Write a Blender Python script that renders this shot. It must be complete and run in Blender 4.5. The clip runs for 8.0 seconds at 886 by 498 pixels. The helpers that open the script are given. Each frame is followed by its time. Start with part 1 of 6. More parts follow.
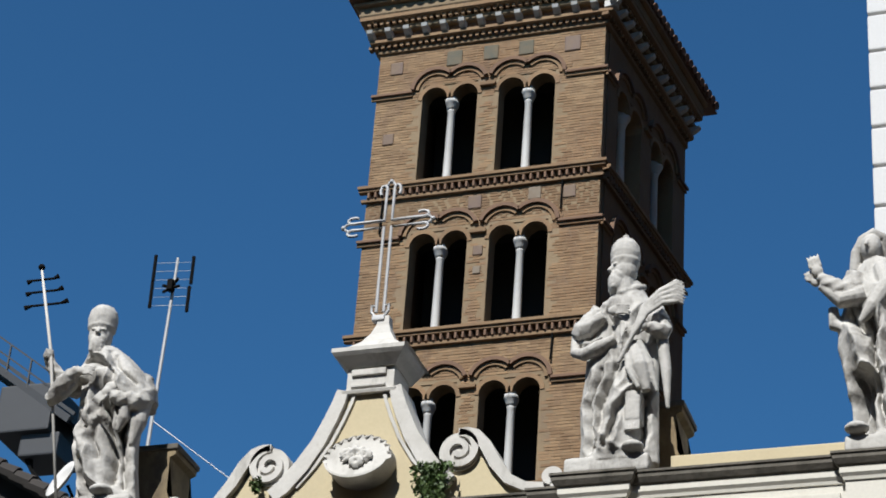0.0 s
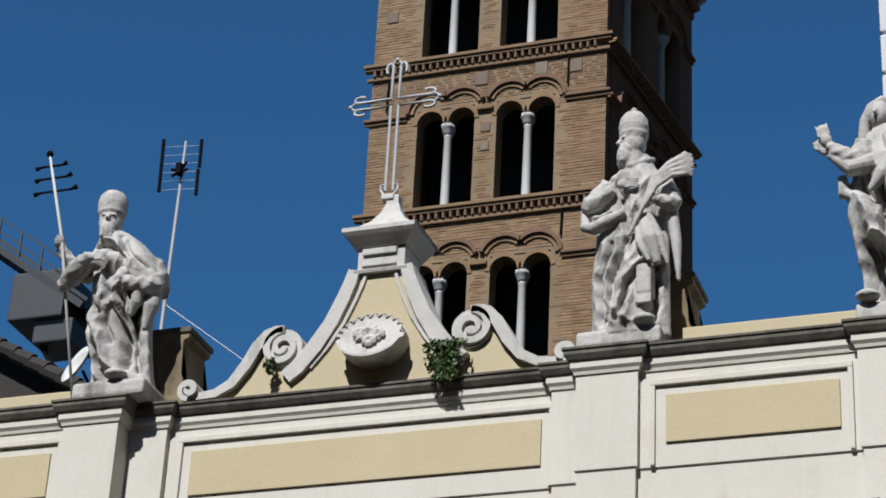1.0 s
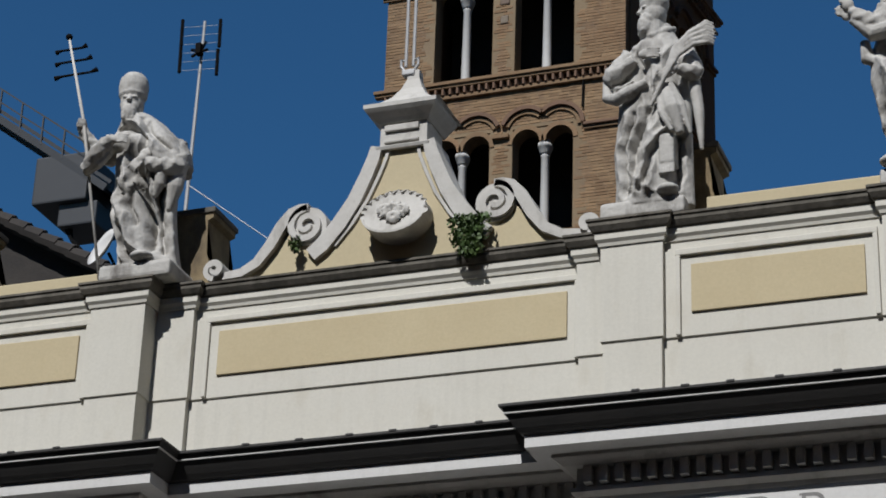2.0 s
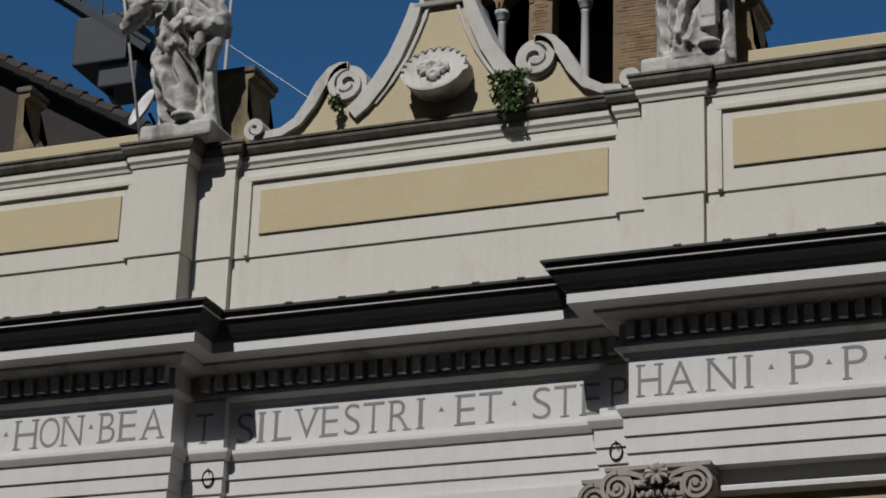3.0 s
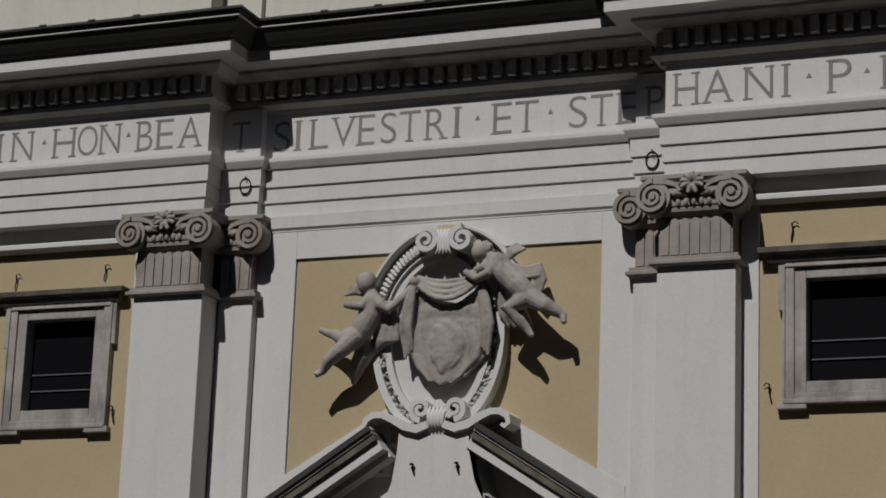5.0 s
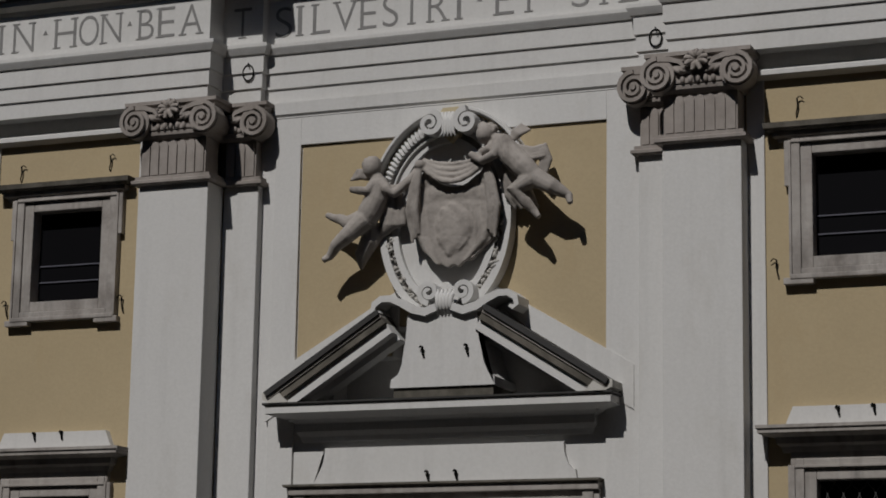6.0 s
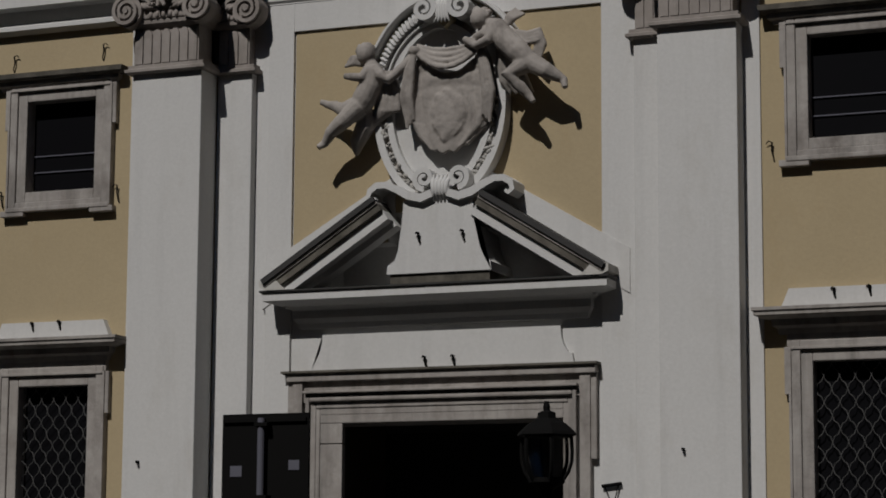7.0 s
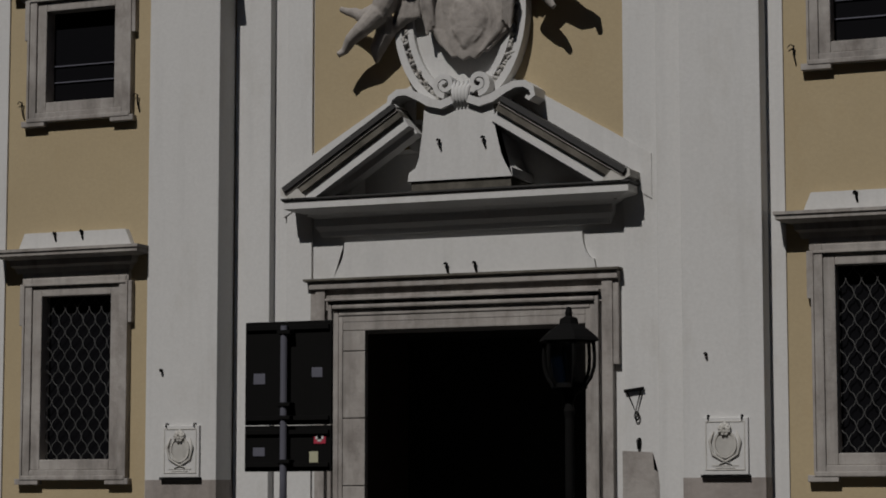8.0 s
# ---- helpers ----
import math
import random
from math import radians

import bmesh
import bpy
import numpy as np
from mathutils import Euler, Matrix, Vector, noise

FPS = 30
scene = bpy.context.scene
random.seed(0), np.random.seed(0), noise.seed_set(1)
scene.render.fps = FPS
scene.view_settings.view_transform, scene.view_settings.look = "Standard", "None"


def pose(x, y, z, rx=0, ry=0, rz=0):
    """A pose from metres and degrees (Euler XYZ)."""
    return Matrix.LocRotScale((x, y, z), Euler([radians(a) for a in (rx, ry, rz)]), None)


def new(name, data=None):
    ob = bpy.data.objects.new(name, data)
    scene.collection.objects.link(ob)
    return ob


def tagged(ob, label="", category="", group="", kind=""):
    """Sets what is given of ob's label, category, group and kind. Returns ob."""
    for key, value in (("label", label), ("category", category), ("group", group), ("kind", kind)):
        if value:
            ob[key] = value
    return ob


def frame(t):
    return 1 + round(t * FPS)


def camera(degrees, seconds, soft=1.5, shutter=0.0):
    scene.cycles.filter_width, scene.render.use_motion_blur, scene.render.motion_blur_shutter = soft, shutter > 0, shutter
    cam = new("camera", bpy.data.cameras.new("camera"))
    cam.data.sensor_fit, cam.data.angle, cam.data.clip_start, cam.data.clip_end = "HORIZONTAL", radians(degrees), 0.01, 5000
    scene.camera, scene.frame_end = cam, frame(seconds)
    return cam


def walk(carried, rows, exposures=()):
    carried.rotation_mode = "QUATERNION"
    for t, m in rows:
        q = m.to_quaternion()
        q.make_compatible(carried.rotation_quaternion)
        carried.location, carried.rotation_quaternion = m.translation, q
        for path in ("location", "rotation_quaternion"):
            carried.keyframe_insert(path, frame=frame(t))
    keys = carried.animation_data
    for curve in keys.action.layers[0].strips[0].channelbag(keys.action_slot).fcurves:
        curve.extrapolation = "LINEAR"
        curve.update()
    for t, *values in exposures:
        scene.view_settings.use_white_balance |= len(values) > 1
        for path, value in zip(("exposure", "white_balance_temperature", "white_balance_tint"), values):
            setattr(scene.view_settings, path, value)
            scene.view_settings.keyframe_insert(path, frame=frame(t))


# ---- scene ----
# the camera stands in the square and tilts down
cam = camera(21.706, 8.0, soft=1.8)
EYE = (10.27, -25.0, 1.6)
TURNS = [
    (0.0, 20.217, 31.211, 4.453), (0.5, 20.235, 29.885, 3.395), (1.0, 20.246, 28.168, 3.15), (1.5, 20.117, 26.581, 2.313),
    (1.7, 20.359, 25.841, 2.053), (2.8, 21.526, 22.618, 2.284), (3.0, 21.711, 21.466, 1.916), (3.5, 21.89, 19.925, 2.011),
    (4.0, 22.106, 18.372, 2.469), (4.5, 22.353, 16.468, 2.36), (4.7, 22.433, 15.421, 2.563), (5.8, 22.462, 11.953, 1.086),
    (6.0, 22.454, 11.314, 0.967), (6.5, 22.368, 9.824, 0.26), (7.0, 22.312, 8.486, 0.334), (7.5, 22.457, 7.351, 0.303),
    (8.0, 22.842, 6.174, -0.041),
]
STOPS = [(0.0, 0.47, 6300, 8), (0.5, 0.37, 6250, 8), (1.0, 0.22, 6180, 9), (1.5, 0.05, 6150, 9), (3.0, -0.46, 6350, 10), (4.5, -0.70, 6380, 10), (6.0, -0.97, 6420, 10), (8.0, -1.15, 6450, 10)]
walk(cam, [(t, pose(*EYE, 90 + p, 0, y) @ pose(0, 0, 0, 0, 0, r)) for t, y, p, r in TURNS], STOPS)

# daylight: clear sky, sun high in front of the facade and a little to its left
SUN_WAY = Vector((0.13, 1.0, -1.09)).normalized()
world = bpy.data.worlds.new("sky")
scene.world = world
world.use_nodes = True
wn = world.node_tree.nodes
sky = wn.new("ShaderNodeTexSky")
sky.sky_type = "NISHITA"
sky.sun_disc = False
sky.sun_elevation = math.asin(-SUN_WAY.z)
sky.sun_rotation = math.atan2(-SUN_WAY.x, -SUN_WAY.y)
sky.dust_density, sky.ozone_density, sky.air_density = 0.0, 5.0, 1.0
tint = wn.new("ShaderNodeMix")
tint.data_type, tint.blend_type = "RGBA", "MULTIPLY"
tint.inputs[0].default_value = 1.0
tint.inputs[7].default_value = (0.52, 1.0, 1.22, 1.0)
world.node_tree.links.new(sky.outputs["Color"], tint.inputs[6])
world.node_tree.links.new(tint.outputs[2], wn["Background"].inputs["Color"])
wn["Background"].inputs["Strength"].default_value = 0.058
lamp = bpy.data.lights.new("sun", "SUN")
lamp.energy, lamp.angle, lamp.color = 5.2, radians(0.5), (1.0, 0.967, 0.93)
sun = new("sun", lamp)
sun.matrix_world = SUN_WAY.to_track_quat("-Z", "Y").to_matrix().to_4x4()


# ---------------------------------------------------------------- materials
def surface(name, colour, other, rough=0.85, grain=30.0, patch=0.9, amount=0.5, bump=0.25, stains=None, metal=0.0, spread=0.0, streak=0.0):
    """A worn surface: two colours mixed in large patches, a fine grain with relief, and dirt stains where stains gives their colour and share."""
    m = bpy.data.materials.new(name)
    m.use_nodes = True
    n, l = m.node_tree.nodes, m.node_tree.links
    b = n["Principled BSDF"]
    b.inputs["Roughness"].default_value, b.inputs["Metallic"].default_value = rough, metal
    geo = n.new("ShaderNodeNewGeometry")

    def clouds(scale, detail, stretch=1.0):
        mp = n.new("ShaderNodeMapping")
        mp.inputs["Scale"].default_value = (scale, scale, scale * stretch)
        l.new(geo.outputs["Position"], mp.inputs["Vector"])
        t = n.new("ShaderNodeTexNoise")
        t.inputs["Scale"].default_value, t.inputs["Detail"].default_value, t.inputs["Roughness"].default_value = 1.0, detail, 0.65
        l.new(mp.outputs["Vector"], t.inputs["Vector"])
        return t.outputs["Fac"]

    def mix(fac, a, c, way="MIX"):
        x = n.new("ShaderNodeMix")
        x.data_type, x.blend_type = "RGBA", way
        for socket, value in ((x.inputs[0], fac), (x.inputs[6], a), (x.inputs[7], c)):
            if hasattr(value, "links"):
                l.new(value, socket)
            else:
                socket.default_value = value if isinstance(value, float) else (*value, 1.0)
        return x.outputs[2]

    def ramp(fac, lo, hi, top=1.0):
        r = n.new("ShaderNodeMapRange")
        r.inputs["From Min"].default_value, r.inputs["From Max"].default_value, r.inputs["To Max"].default_value = lo, hi, top
        l.new(fac, r.inputs["Value"])
        return r.outputs["Result"]

    large, fine = clouds(patch, 5.0), clouds(grain, 4.0)
    c = mix(ramp(large, 0.35, 0.68, amount), colour, other)
    c = mix(ramp(fine, 0.3, 0.75, 0.35), c, tuple(v * 0.72 for v in colour))
    if stains:
        tint, low, high, top = stains
        c = mix(ramp(clouds(2.4, 7.0, 0.45), low, high, top), c, tint)
    if streak:
        c = mix(ramp(clouds(5.0, 4.0, 0.06), 0.52, 0.75, streak), c, tuple(v * 0.45 for v in colour))
    if spread:
        info = n.new("ShaderNodeObjectInfo")
        c = mix(ramp(info.outputs["Random"], 0.0, 1.0, spread), c, tuple(v * 0.45 for v in other))
        isle = n.new("ShaderNodeNewGeometry")
        c = mix(ramp(isle.outputs["Random Per Island"], 0.0, 1.0, spread), c, tuple(v * 0.5 for v in colour))
    l.new(c, b.inputs["Base Color"])
    if bump:
        bm_ = n.new("ShaderNodeBump")
        bm_.inputs["Strength"].default_value, bm_.inputs["Distance"].default_value = bump, 0.02
        l.new(fine, bm_.inputs["Height"])
        l.new(bm_.outputs["Normal"], b.inputs["Normal"])
    return m


def plain(name, colour, rough=0.6, metal=0.0):
    return surface(name, colour, tuple(v * 0.8 for v in colour), rough, 60.0, 3.0, 0.5, 0.05, metal=metal)


WHITE = surface("white_plaster", (0.574, 0.567, 0.552), (0.522, 0.513, 0.496), 0.9, 25.0, 0.5, 0.5, 0.12, stains=((0.365, 0.339, 0.296), 0.55, 0.86, 0.4), streak=0.14)
OCHRE = surface("ochre_plaster", (0.415, 0.333, 0.205), (0.365, 0.290, 0.174), 0.92, 25.0, 0.6, 0.7, 0.15, stains=((0.348, 0.252, 0.131), 0.55, 0.85, 0.4))
CREAM = surface("cream_plaster", (0.487, 0.418, 0.270), (0.435, 0.365, 0.235), 0.92, 25.0, 0.6, 0.7, 0.15, stains=((0.392, 0.322, 0.209), 0.52, 0.8, 0.5))
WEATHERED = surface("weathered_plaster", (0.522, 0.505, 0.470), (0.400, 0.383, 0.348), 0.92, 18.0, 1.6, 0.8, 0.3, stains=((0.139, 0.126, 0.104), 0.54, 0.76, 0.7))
ATTIC = surface("cream_white_plaster", (0.575, 0.555, 0.492), (0.515, 0.49, 0.42), 0.9, 25.0, 0.5, 0.6, 0.12, stains=((0.38, 0.335, 0.25), 0.55, 0.86, 0.5), streak=0.16)
# stained ochre with the shade behind the statues put into its base colour
STAINED_SHADE = surface("stained_shade_ochre", (0.17, 0.125, 0.068), (0.34, 0.275, 0.16), 0.95, 18.0, 1.4, 0.7, 0.3, stains=((0.07, 0.052, 0.035), 0.48, 0.7, 0.8), streak=0.4)
COPING = surface("sooty_coping", (0.16, 0.145, 0.12), (0.07, 0.063, 0.052), 0.95, 18.0, 2.2, 0.9, 0.4, stains=((0.05, 0.045, 0.035), 0.42, 0.65, 0.9))
STONE = surface("travertine", (0.318, 0.285, 0.260), (0.215, 0.186, 0.166), 0.85, 14.0, 2.0, 0.8, 0.4, stains=((0.139, 0.122, 0.104), 0.50, 0.78, 0.8), streak=0.4)
# stains are part weathering, part stand-in for shading in the folds
MARBLE = surface("statue_marble", (0.47, 0.455, 0.425), (0.34, 0.325, 0.295), 0.8, 12.0, 3.2, 0.8, 0.3, stains=((0.085, 0.075, 0.064), 0.50, 0.69, 0.8), streak=0.4)
RELIEF = surface("relief_stucco", (0.36, 0.328, 0.298), (0.20, 0.180, 0.162), 0.85, 14.0, 3.0, 0.8, 0.35, stains=((0.075, 0.062, 0.052), 0.52, 0.72, 0.8))
FRAME = surface("streaked_travertine", (0.37, 0.345, 0.318), (0.235, 0.208, 0.19), 0.85, 16.0, 2.6, 0.8, 0.4, stains=((0.085, 0.070, 0.060), 0.49, 0.74, 0.75), streak=0.8)
PANEL = surface("pale_yellow_plaster", (0.49, 0.415, 0.265), (0.44, 0.362, 0.222), 0.92, 25.0, 0.6, 0.7, 0.15, stains=((0.37, 0.30, 0.18), 0.55, 0.85, 0.4))
SIGN_POLE = plain("blue_grey_paint", (0.10, 0.10, 0.125), 0.8)
LATTICE = plain("dull_iron_lattice", (0.065, 0.064, 0.062), 0.7)
LETTER = surface("letter_paint", (0.165, 0.161, 0.157), (0.226, 0.222, 0.217), 0.8, 30.0, 4.0, 0.8, 0.05)
BRICK = surface("tower_brick", (0.235, 0.135, 0.066), (0.325, 0.222, 0.12), 0.9, 22.0, 0.55, 1.0, 0.5, stains=((0.15, 0.09, 0.058), 0.5, 0.72, 0.75), spread=0.6)
MORTAR = surface("brick_mortar", (0.195, 0.140, 0.080), (0.245, 0.180, 0.108), 0.95, 18.0, 0.7, 0.9, 0.4, stains=((0.139, 0.096, 0.070), 0.5, 0.75, 0.6))
DARK_BRICK = surface("old_dark_brick", (0.174, 0.104, 0.065), (0.122, 0.074, 0.048), 0.95, 18.0, 1.2, 0.9, 0.4)
SHAFT = surface("column_marble", (0.522, 0.513, 0.487), (0.418, 0.405, 0.374), 0.7, 14.0, 2.0, 0.7, 0.2, stains=((0.261, 0.244, 0.217), 0.55, 0.8, 0.6))
LEAD = surface("lead_flashing", (0.022, 0.021, 0.02), (0.035, 0.032, 0.029), 0.7, 20.0, 1.5, 0.8, 0.2)
TILE = surface("clay_roof_tile", (0.26, 0.145, 0.09), (0.17, 0.10, 0.07), 0.9, 20.0, 2.0, 0.9, 0.3, spread=0.5)
IRON = plain("dark_iron", (0.007, 0.0068, 0.0066), 0.85)
IRON.node_tree.nodes["Principled BSDF"].inputs["Specular IOR Level"].default_value = 0.06
PALE_METAL = plain("galvanised_metal", (0.40, 0.40, 0.40), 0.6, 0.3)
# clay tile made near-black: the roof's shade is in the base colour
SHADE_TILE = surface("shade_dark_tile", (0.022, 0.019, 0.017), (0.04, 0.033, 0.028), 0.9, 20.0, 2.0, 0.8, 0.3)
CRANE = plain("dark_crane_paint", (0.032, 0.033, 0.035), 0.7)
RED = plain("red_enamel", (0.42, 0.03, 0.06), 0.5)
PALE = plain("pale_sticker", (0.42, 0.41, 0.28), 0.6)
# near-black colour stands in for the unlit insides of porch and tower
DARK = plain("interior_shade", (0.02, 0.019, 0.018), 0.95)
WOOD = surface("dark_door_wood", (0.05, 0.032, 0.022), (0.035, 0.023, 0.016), 0.6, 30.0, 2.0, 0.8, 0.2)
LEAF = surface("wall_plant_leaf", (0.05, 0.095, 0.018), (0.085, 0.13, 0.028), 0.6, 40.0, 4.0, 0.9, 0.1, spread=0.5)
PAVING = surface("basalt_paving", (0.045, 0.044, 0.043), (0.06, 0.058, 0.056), 0.8, 8.0, 0.2, 0.8, 0.4)
GLASS = bpy.data.materials.new("lantern_glass")
GLASS.use_nodes = True
gn, gl = GLASS.node_tree.nodes, GLASS.node_tree.links
clear, gloss, blend = gn.new("ShaderNodeBsdfTransparent"), gn.new("ShaderNodeBsdfGlossy"), gn.new("ShaderNodeMixShader")
clear.inputs["Color"].default_value = (0.9, 0.9, 0.88, 1)
gloss.inputs["Roughness"].default_value = 0.05
blend.inputs[0].default_value = 0.05
gl.new(clear.outputs[0], blend.inputs[1])
gl.new(gloss.outputs[0], blend.inputs[2])
gl.new(blend.outputs[0], gn["Material Output"].inputs["Surface"])
PANE = bpy.data.materials.new("window_pane")
PANE.use_nodes = True
PANE.node_tree.nodes["Principled BSDF"].inputs["Base Color"].default_value = (0.005, 0.005, 0.006, 1)
PANE.node_tree.nodes["Principled BSDF"].inputs["Roughness"].default_value = 0.6
PANE.node_tree.nodes["Principled BSDF"].inputs["Specular IOR Level"].default_value = 0.03


# ---------------------------------------------------------------- building helpers
def thing(name, label, category="", at=(0, 0, 0), group="", kind=""):
    ob = new(name)
    ob.location = at
    ob.empty_display_size = 0.2
    return tagged(ob, label, category, group, kind)


def part(name, bm, material, parent=None, label="", smooth=False):
    """Links a bmesh, given in world metres, as one mesh under its thing."""
    me = bpy.data.meshes.new(name)
    bmesh.ops.recalc_face_normals(bm, faces=bm.faces)
    bm.to_mesh(me)
    bm.free()
    me.materials.append(material)
    if smooth:
        me.shade_smooth()
    ob = new(name, me)
    if parent is not None:
        ob.parent = parent
        root, off = parent, Vector()
        while root is not None:
            off += Vector(root.location)
            root = root.parent
        ob.location = -off
    if label:
        tagged(ob, label)
    return ob


def box(bm, x0, x1, y0, y1, z0, z1, bevel=0.0):
    r = bmesh.ops.create_cube(bm, size=1.0, matrix=Matrix.Translation(((x0 + x1) / 2, (y0 + y1) / 2, (z0 + z1) / 2)) @ Matrix.Diagonal((abs(x1 - x0), abs(y1 - y0), abs(z1 - z0), 1)))
    if bevel:
        edges = list({e for v in r["verts"] for e in v.link_edges})
        bmesh.ops.bevel(bm, geom=edges, offset=bevel, segments=2, affect="EDGES", profile=0.6)
    return bm


def boxes(*rows, bevel=0.0):
    bm = bmesh.new()
    for r in rows:
        box(bm, *r, bevel=bevel)
    return bm


def tube(bm, points, radii, sides=10):
    """A round bar through the points; radii one number or one for each."""
    pts = [Vector(p) for p in points]
    radii = [radii] * len(pts) if isinstance(radii, (int, float)) else radii
    rings, side = [], None
    for i, p in enumerate(pts):
        way = (pts[min(i + 1, len(pts) - 1)] - pts[max(i - 1, 0)]).normalized()
        if side is None:
            side = way.orthogonal().normalized()
        side = (side - way * side.dot(way)).normalized()
        up = way.cross(side)
        rings.append([bm.verts.new(p + radii[i] * (math.cos(a) * side + math.sin(a) * up)) for a in (2 * math.pi * k / sides for k in range(sides))])
    for a, b in zip(rings, rings[1:]):
        for k in range(sides):
            bm.faces.new((a[k], a[(k + 1) % sides], b[(k + 1) % sides], b[k]))
    bm.faces.new(rings[0])
    bm.faces.new(rings[-1])
    return bm


def lathe(bm, at, rows, sides=20, squash=1.0):
    """A turned shape about the upright axis through at; rows of radius, height."""
    rings = [[bm.verts.new((at[0] + r * math.cos(a), at[1] + squash * r * math.sin(a), at[2] + z)) for a in (2 * math.pi * k / sides for k in range(sides))] for r, z in rows]
    for a, b in zip(rings, rings[1:]):
        for k in range(sides):
            bm.faces.new((a[k], a[(k + 1) % sides], b[(k + 1) % sides], b[k]))
    bm.faces.new(rings[0])
    bm.faces.new(rings[-1])
    return bm


def slab(bm, outline, y0, y1):
    """A flat outline of (x, z), given thickness from y0 to y1."""
    a = [bm.verts.new((x, y0, z)) for x, z in outline]
    b = [bm.verts.new((x, y1, z)) for x, z in outline]
    fa, fb = bm.faces.new(a), bm.faces.new(b)
    for i in range(len(a)):
        bm.faces.new((a[i], a[(i + 1) % len(a)], b[(i + 1) % len(a)], b[i]))
    bmesh.ops.triangulate(bm, faces=[fa, fb])
    return bm


def ribbon(bm, path, half, y0, y1):
    """A strip of a given half width along a line of (x, z), from depth y0 to y1; half one number or one for each point."""
    pts = [Vector((x, z)) for x, z in path]
    half = [half] * len(pts) if isinstance(half, (int, float)) else half
    rows = []
    for i, p in enumerate(pts):
        way = (pts[min(i + 1, len(pts) - 1)] - pts[max(i - 1, 0)]).normalized()
        nrm = Vector((-way.y, way.x)) * half[i]
        rows.append([bm.verts.new((q.x, y, q.y)) for q, y in ((p + nrm, y0), (p - nrm, y0), (p - nrm, y1), (p + nrm, y1))])
    for a, b in zip(rows, rows[1:]):
        for k in range(4):
            bm.faces.new((a[k], a[(k + 1) % 4], b[(k + 1) % 4], b[k]))
    bm.faces.new(rows[0])
    bm.faces.new(rows[-1])
    return bm


def wall_sheet(x0, x1, z0, z1, front, back, holes=()):
    """A wall with openings that go right through it; holes as x0, x1, z0, z1."""
    bm = bmesh.new()
    xs = sorted({x0, x1, *(v for h in holes for v in h[:2])})
    zs = sorted({z0, z1, *(v for h in holes for v in h[2:])})

    def solid(i, j):
        if not (0 <= i < len(xs) - 1 and 0 <= j < len(zs) - 1):
            return False
        cx, cz = (xs[i] + xs[i + 1]) / 2, (zs[j] + zs[j + 1]) / 2
        return not any(h[0] < cx < h[1] and h[2] < cz < h[3] for h in holes)

    for i in range(len(xs) - 1):
        for j in range(len(zs) - 1):
            if not solid(i, j):
                continue
            a, b, c, d = xs[i], xs[i + 1], zs[j], zs[j + 1]
            for y in (front, back):
                bm.faces.new([bm.verts.new(p) for p in ((a, y, c), (b, y, c), (b, y, d), (a, y, d))])
            for ok, p, q in ((solid(i - 1, j), (a, c), (a, d)), (solid(i + 1, j), (b, c), (b, d)), (solid(i, j - 1), (a, c), (b, c)), (solid(i, j + 1), (a, d), (b, d))):
                if not ok:
                    bm.faces.new([bm.verts.new(v) for v in ((p[0], front, p[1]), (q[0], front, q[1]), (q[0], back, q[1]), (p[0], back, p[1]))])
    bmesh.ops.remove_doubles(bm, verts=bm.verts, dist=1e-5)
    return bm


def sweep(plan, profile):
    """A moulding that runs along the plan (x, y), left to right, seen from the front; profile rows of (out, z) from below upwards."""
    bm = bmesh.new()
    plan = [Vector(p) for p in plan]
    normals = []
    for a, b in zip(plan, plan[1:]):
        d = (b - a).normalized()
        normals.append(Vector((d.y, -d.x)))
    cols = []
    for i, p in enumerate(plan):
        n = normals[0] if i == 0 else normals[-1] if i == len(plan) - 1 else normals[i - 1] + normals[i]
        cols.append([bm.verts.new((p.x + n.x * o, p.y + n.y * o, z)) for o, z in profile])
    k = len(profile)
    for a, b in zip(cols, cols[1:]):
        for j in range(k):
            bm.faces.new((a[j], b[j], b[(j + 1) % k], a[(j + 1) % k]))
    bm.faces.new(cols[0])
    bm.faces.new(cols[-1])
    return bm


# ---------------------------------------------------------------- the ground and the facade's walls
bm = bmesh.new()
bmesh.ops.create_grid(bm, x_segments=2, y_segments=2, size=1500)
tagged(part("ground", bm, PAVING), "dark basalt paving of the square", "ground", kind="structure")

# unseen plain dark walls added behind and beside the camera to cut sky light
for name, x0, x1, y0, y1 in (("wall_south", -14, 17, -31, -30), ("wall_west", -15, -14, -31, -3), ("wall_east", 16, 17, -30, -3)):
    tagged(part(name, boxes((x0, x1, y0, y1, 0, (27.6 if name == "wall_south" else 38.0))), DARK_BRICK), "unseen plain dark wall added to block sky light", "wall", kind="structure")

PIL, HALF, WING = -0.55, -0.13, -0.25  # fronts of pilaster, half pilaster and wing wall; the centre wall is at 0
WIN_L, WIN_R = (-5.60, -4.60), (4.49, 5.52)
wings = []
for name, x0, x1, win in (("wall_left", -9.0, -3.0, WIN_L), ("wall_right", 2.85, 9.0, WIN_R)):
    holes = [(win[0] - 0.1, win[1] + 0.1, 2.0, 4.24), (win[0] - 0.1, win[1] + 0.1, 6.52, 7.87)]
    ob = part(name, wall_sheet(x0, x1, 0.0, 9.0, WING, 0.6, holes), OCHRE)
    wings.append(tagged(ob, "ochre plastered wing wall with two window openings", "wall", kind="structure"))
centre = tagged(part("wall_centre", wall_sheet(-3.0, 2.85, 0.0, 9.0, 0.0, 0.6, [(-1.58, 1.55, 0.0, 3.75), (-1.45, 1.45, 5.19, 5.75), (-0.7, 0.7, 5.75, 6.1)]), WHITE), "white plastered centre wall with the portal opening", "wall", kind="structure")
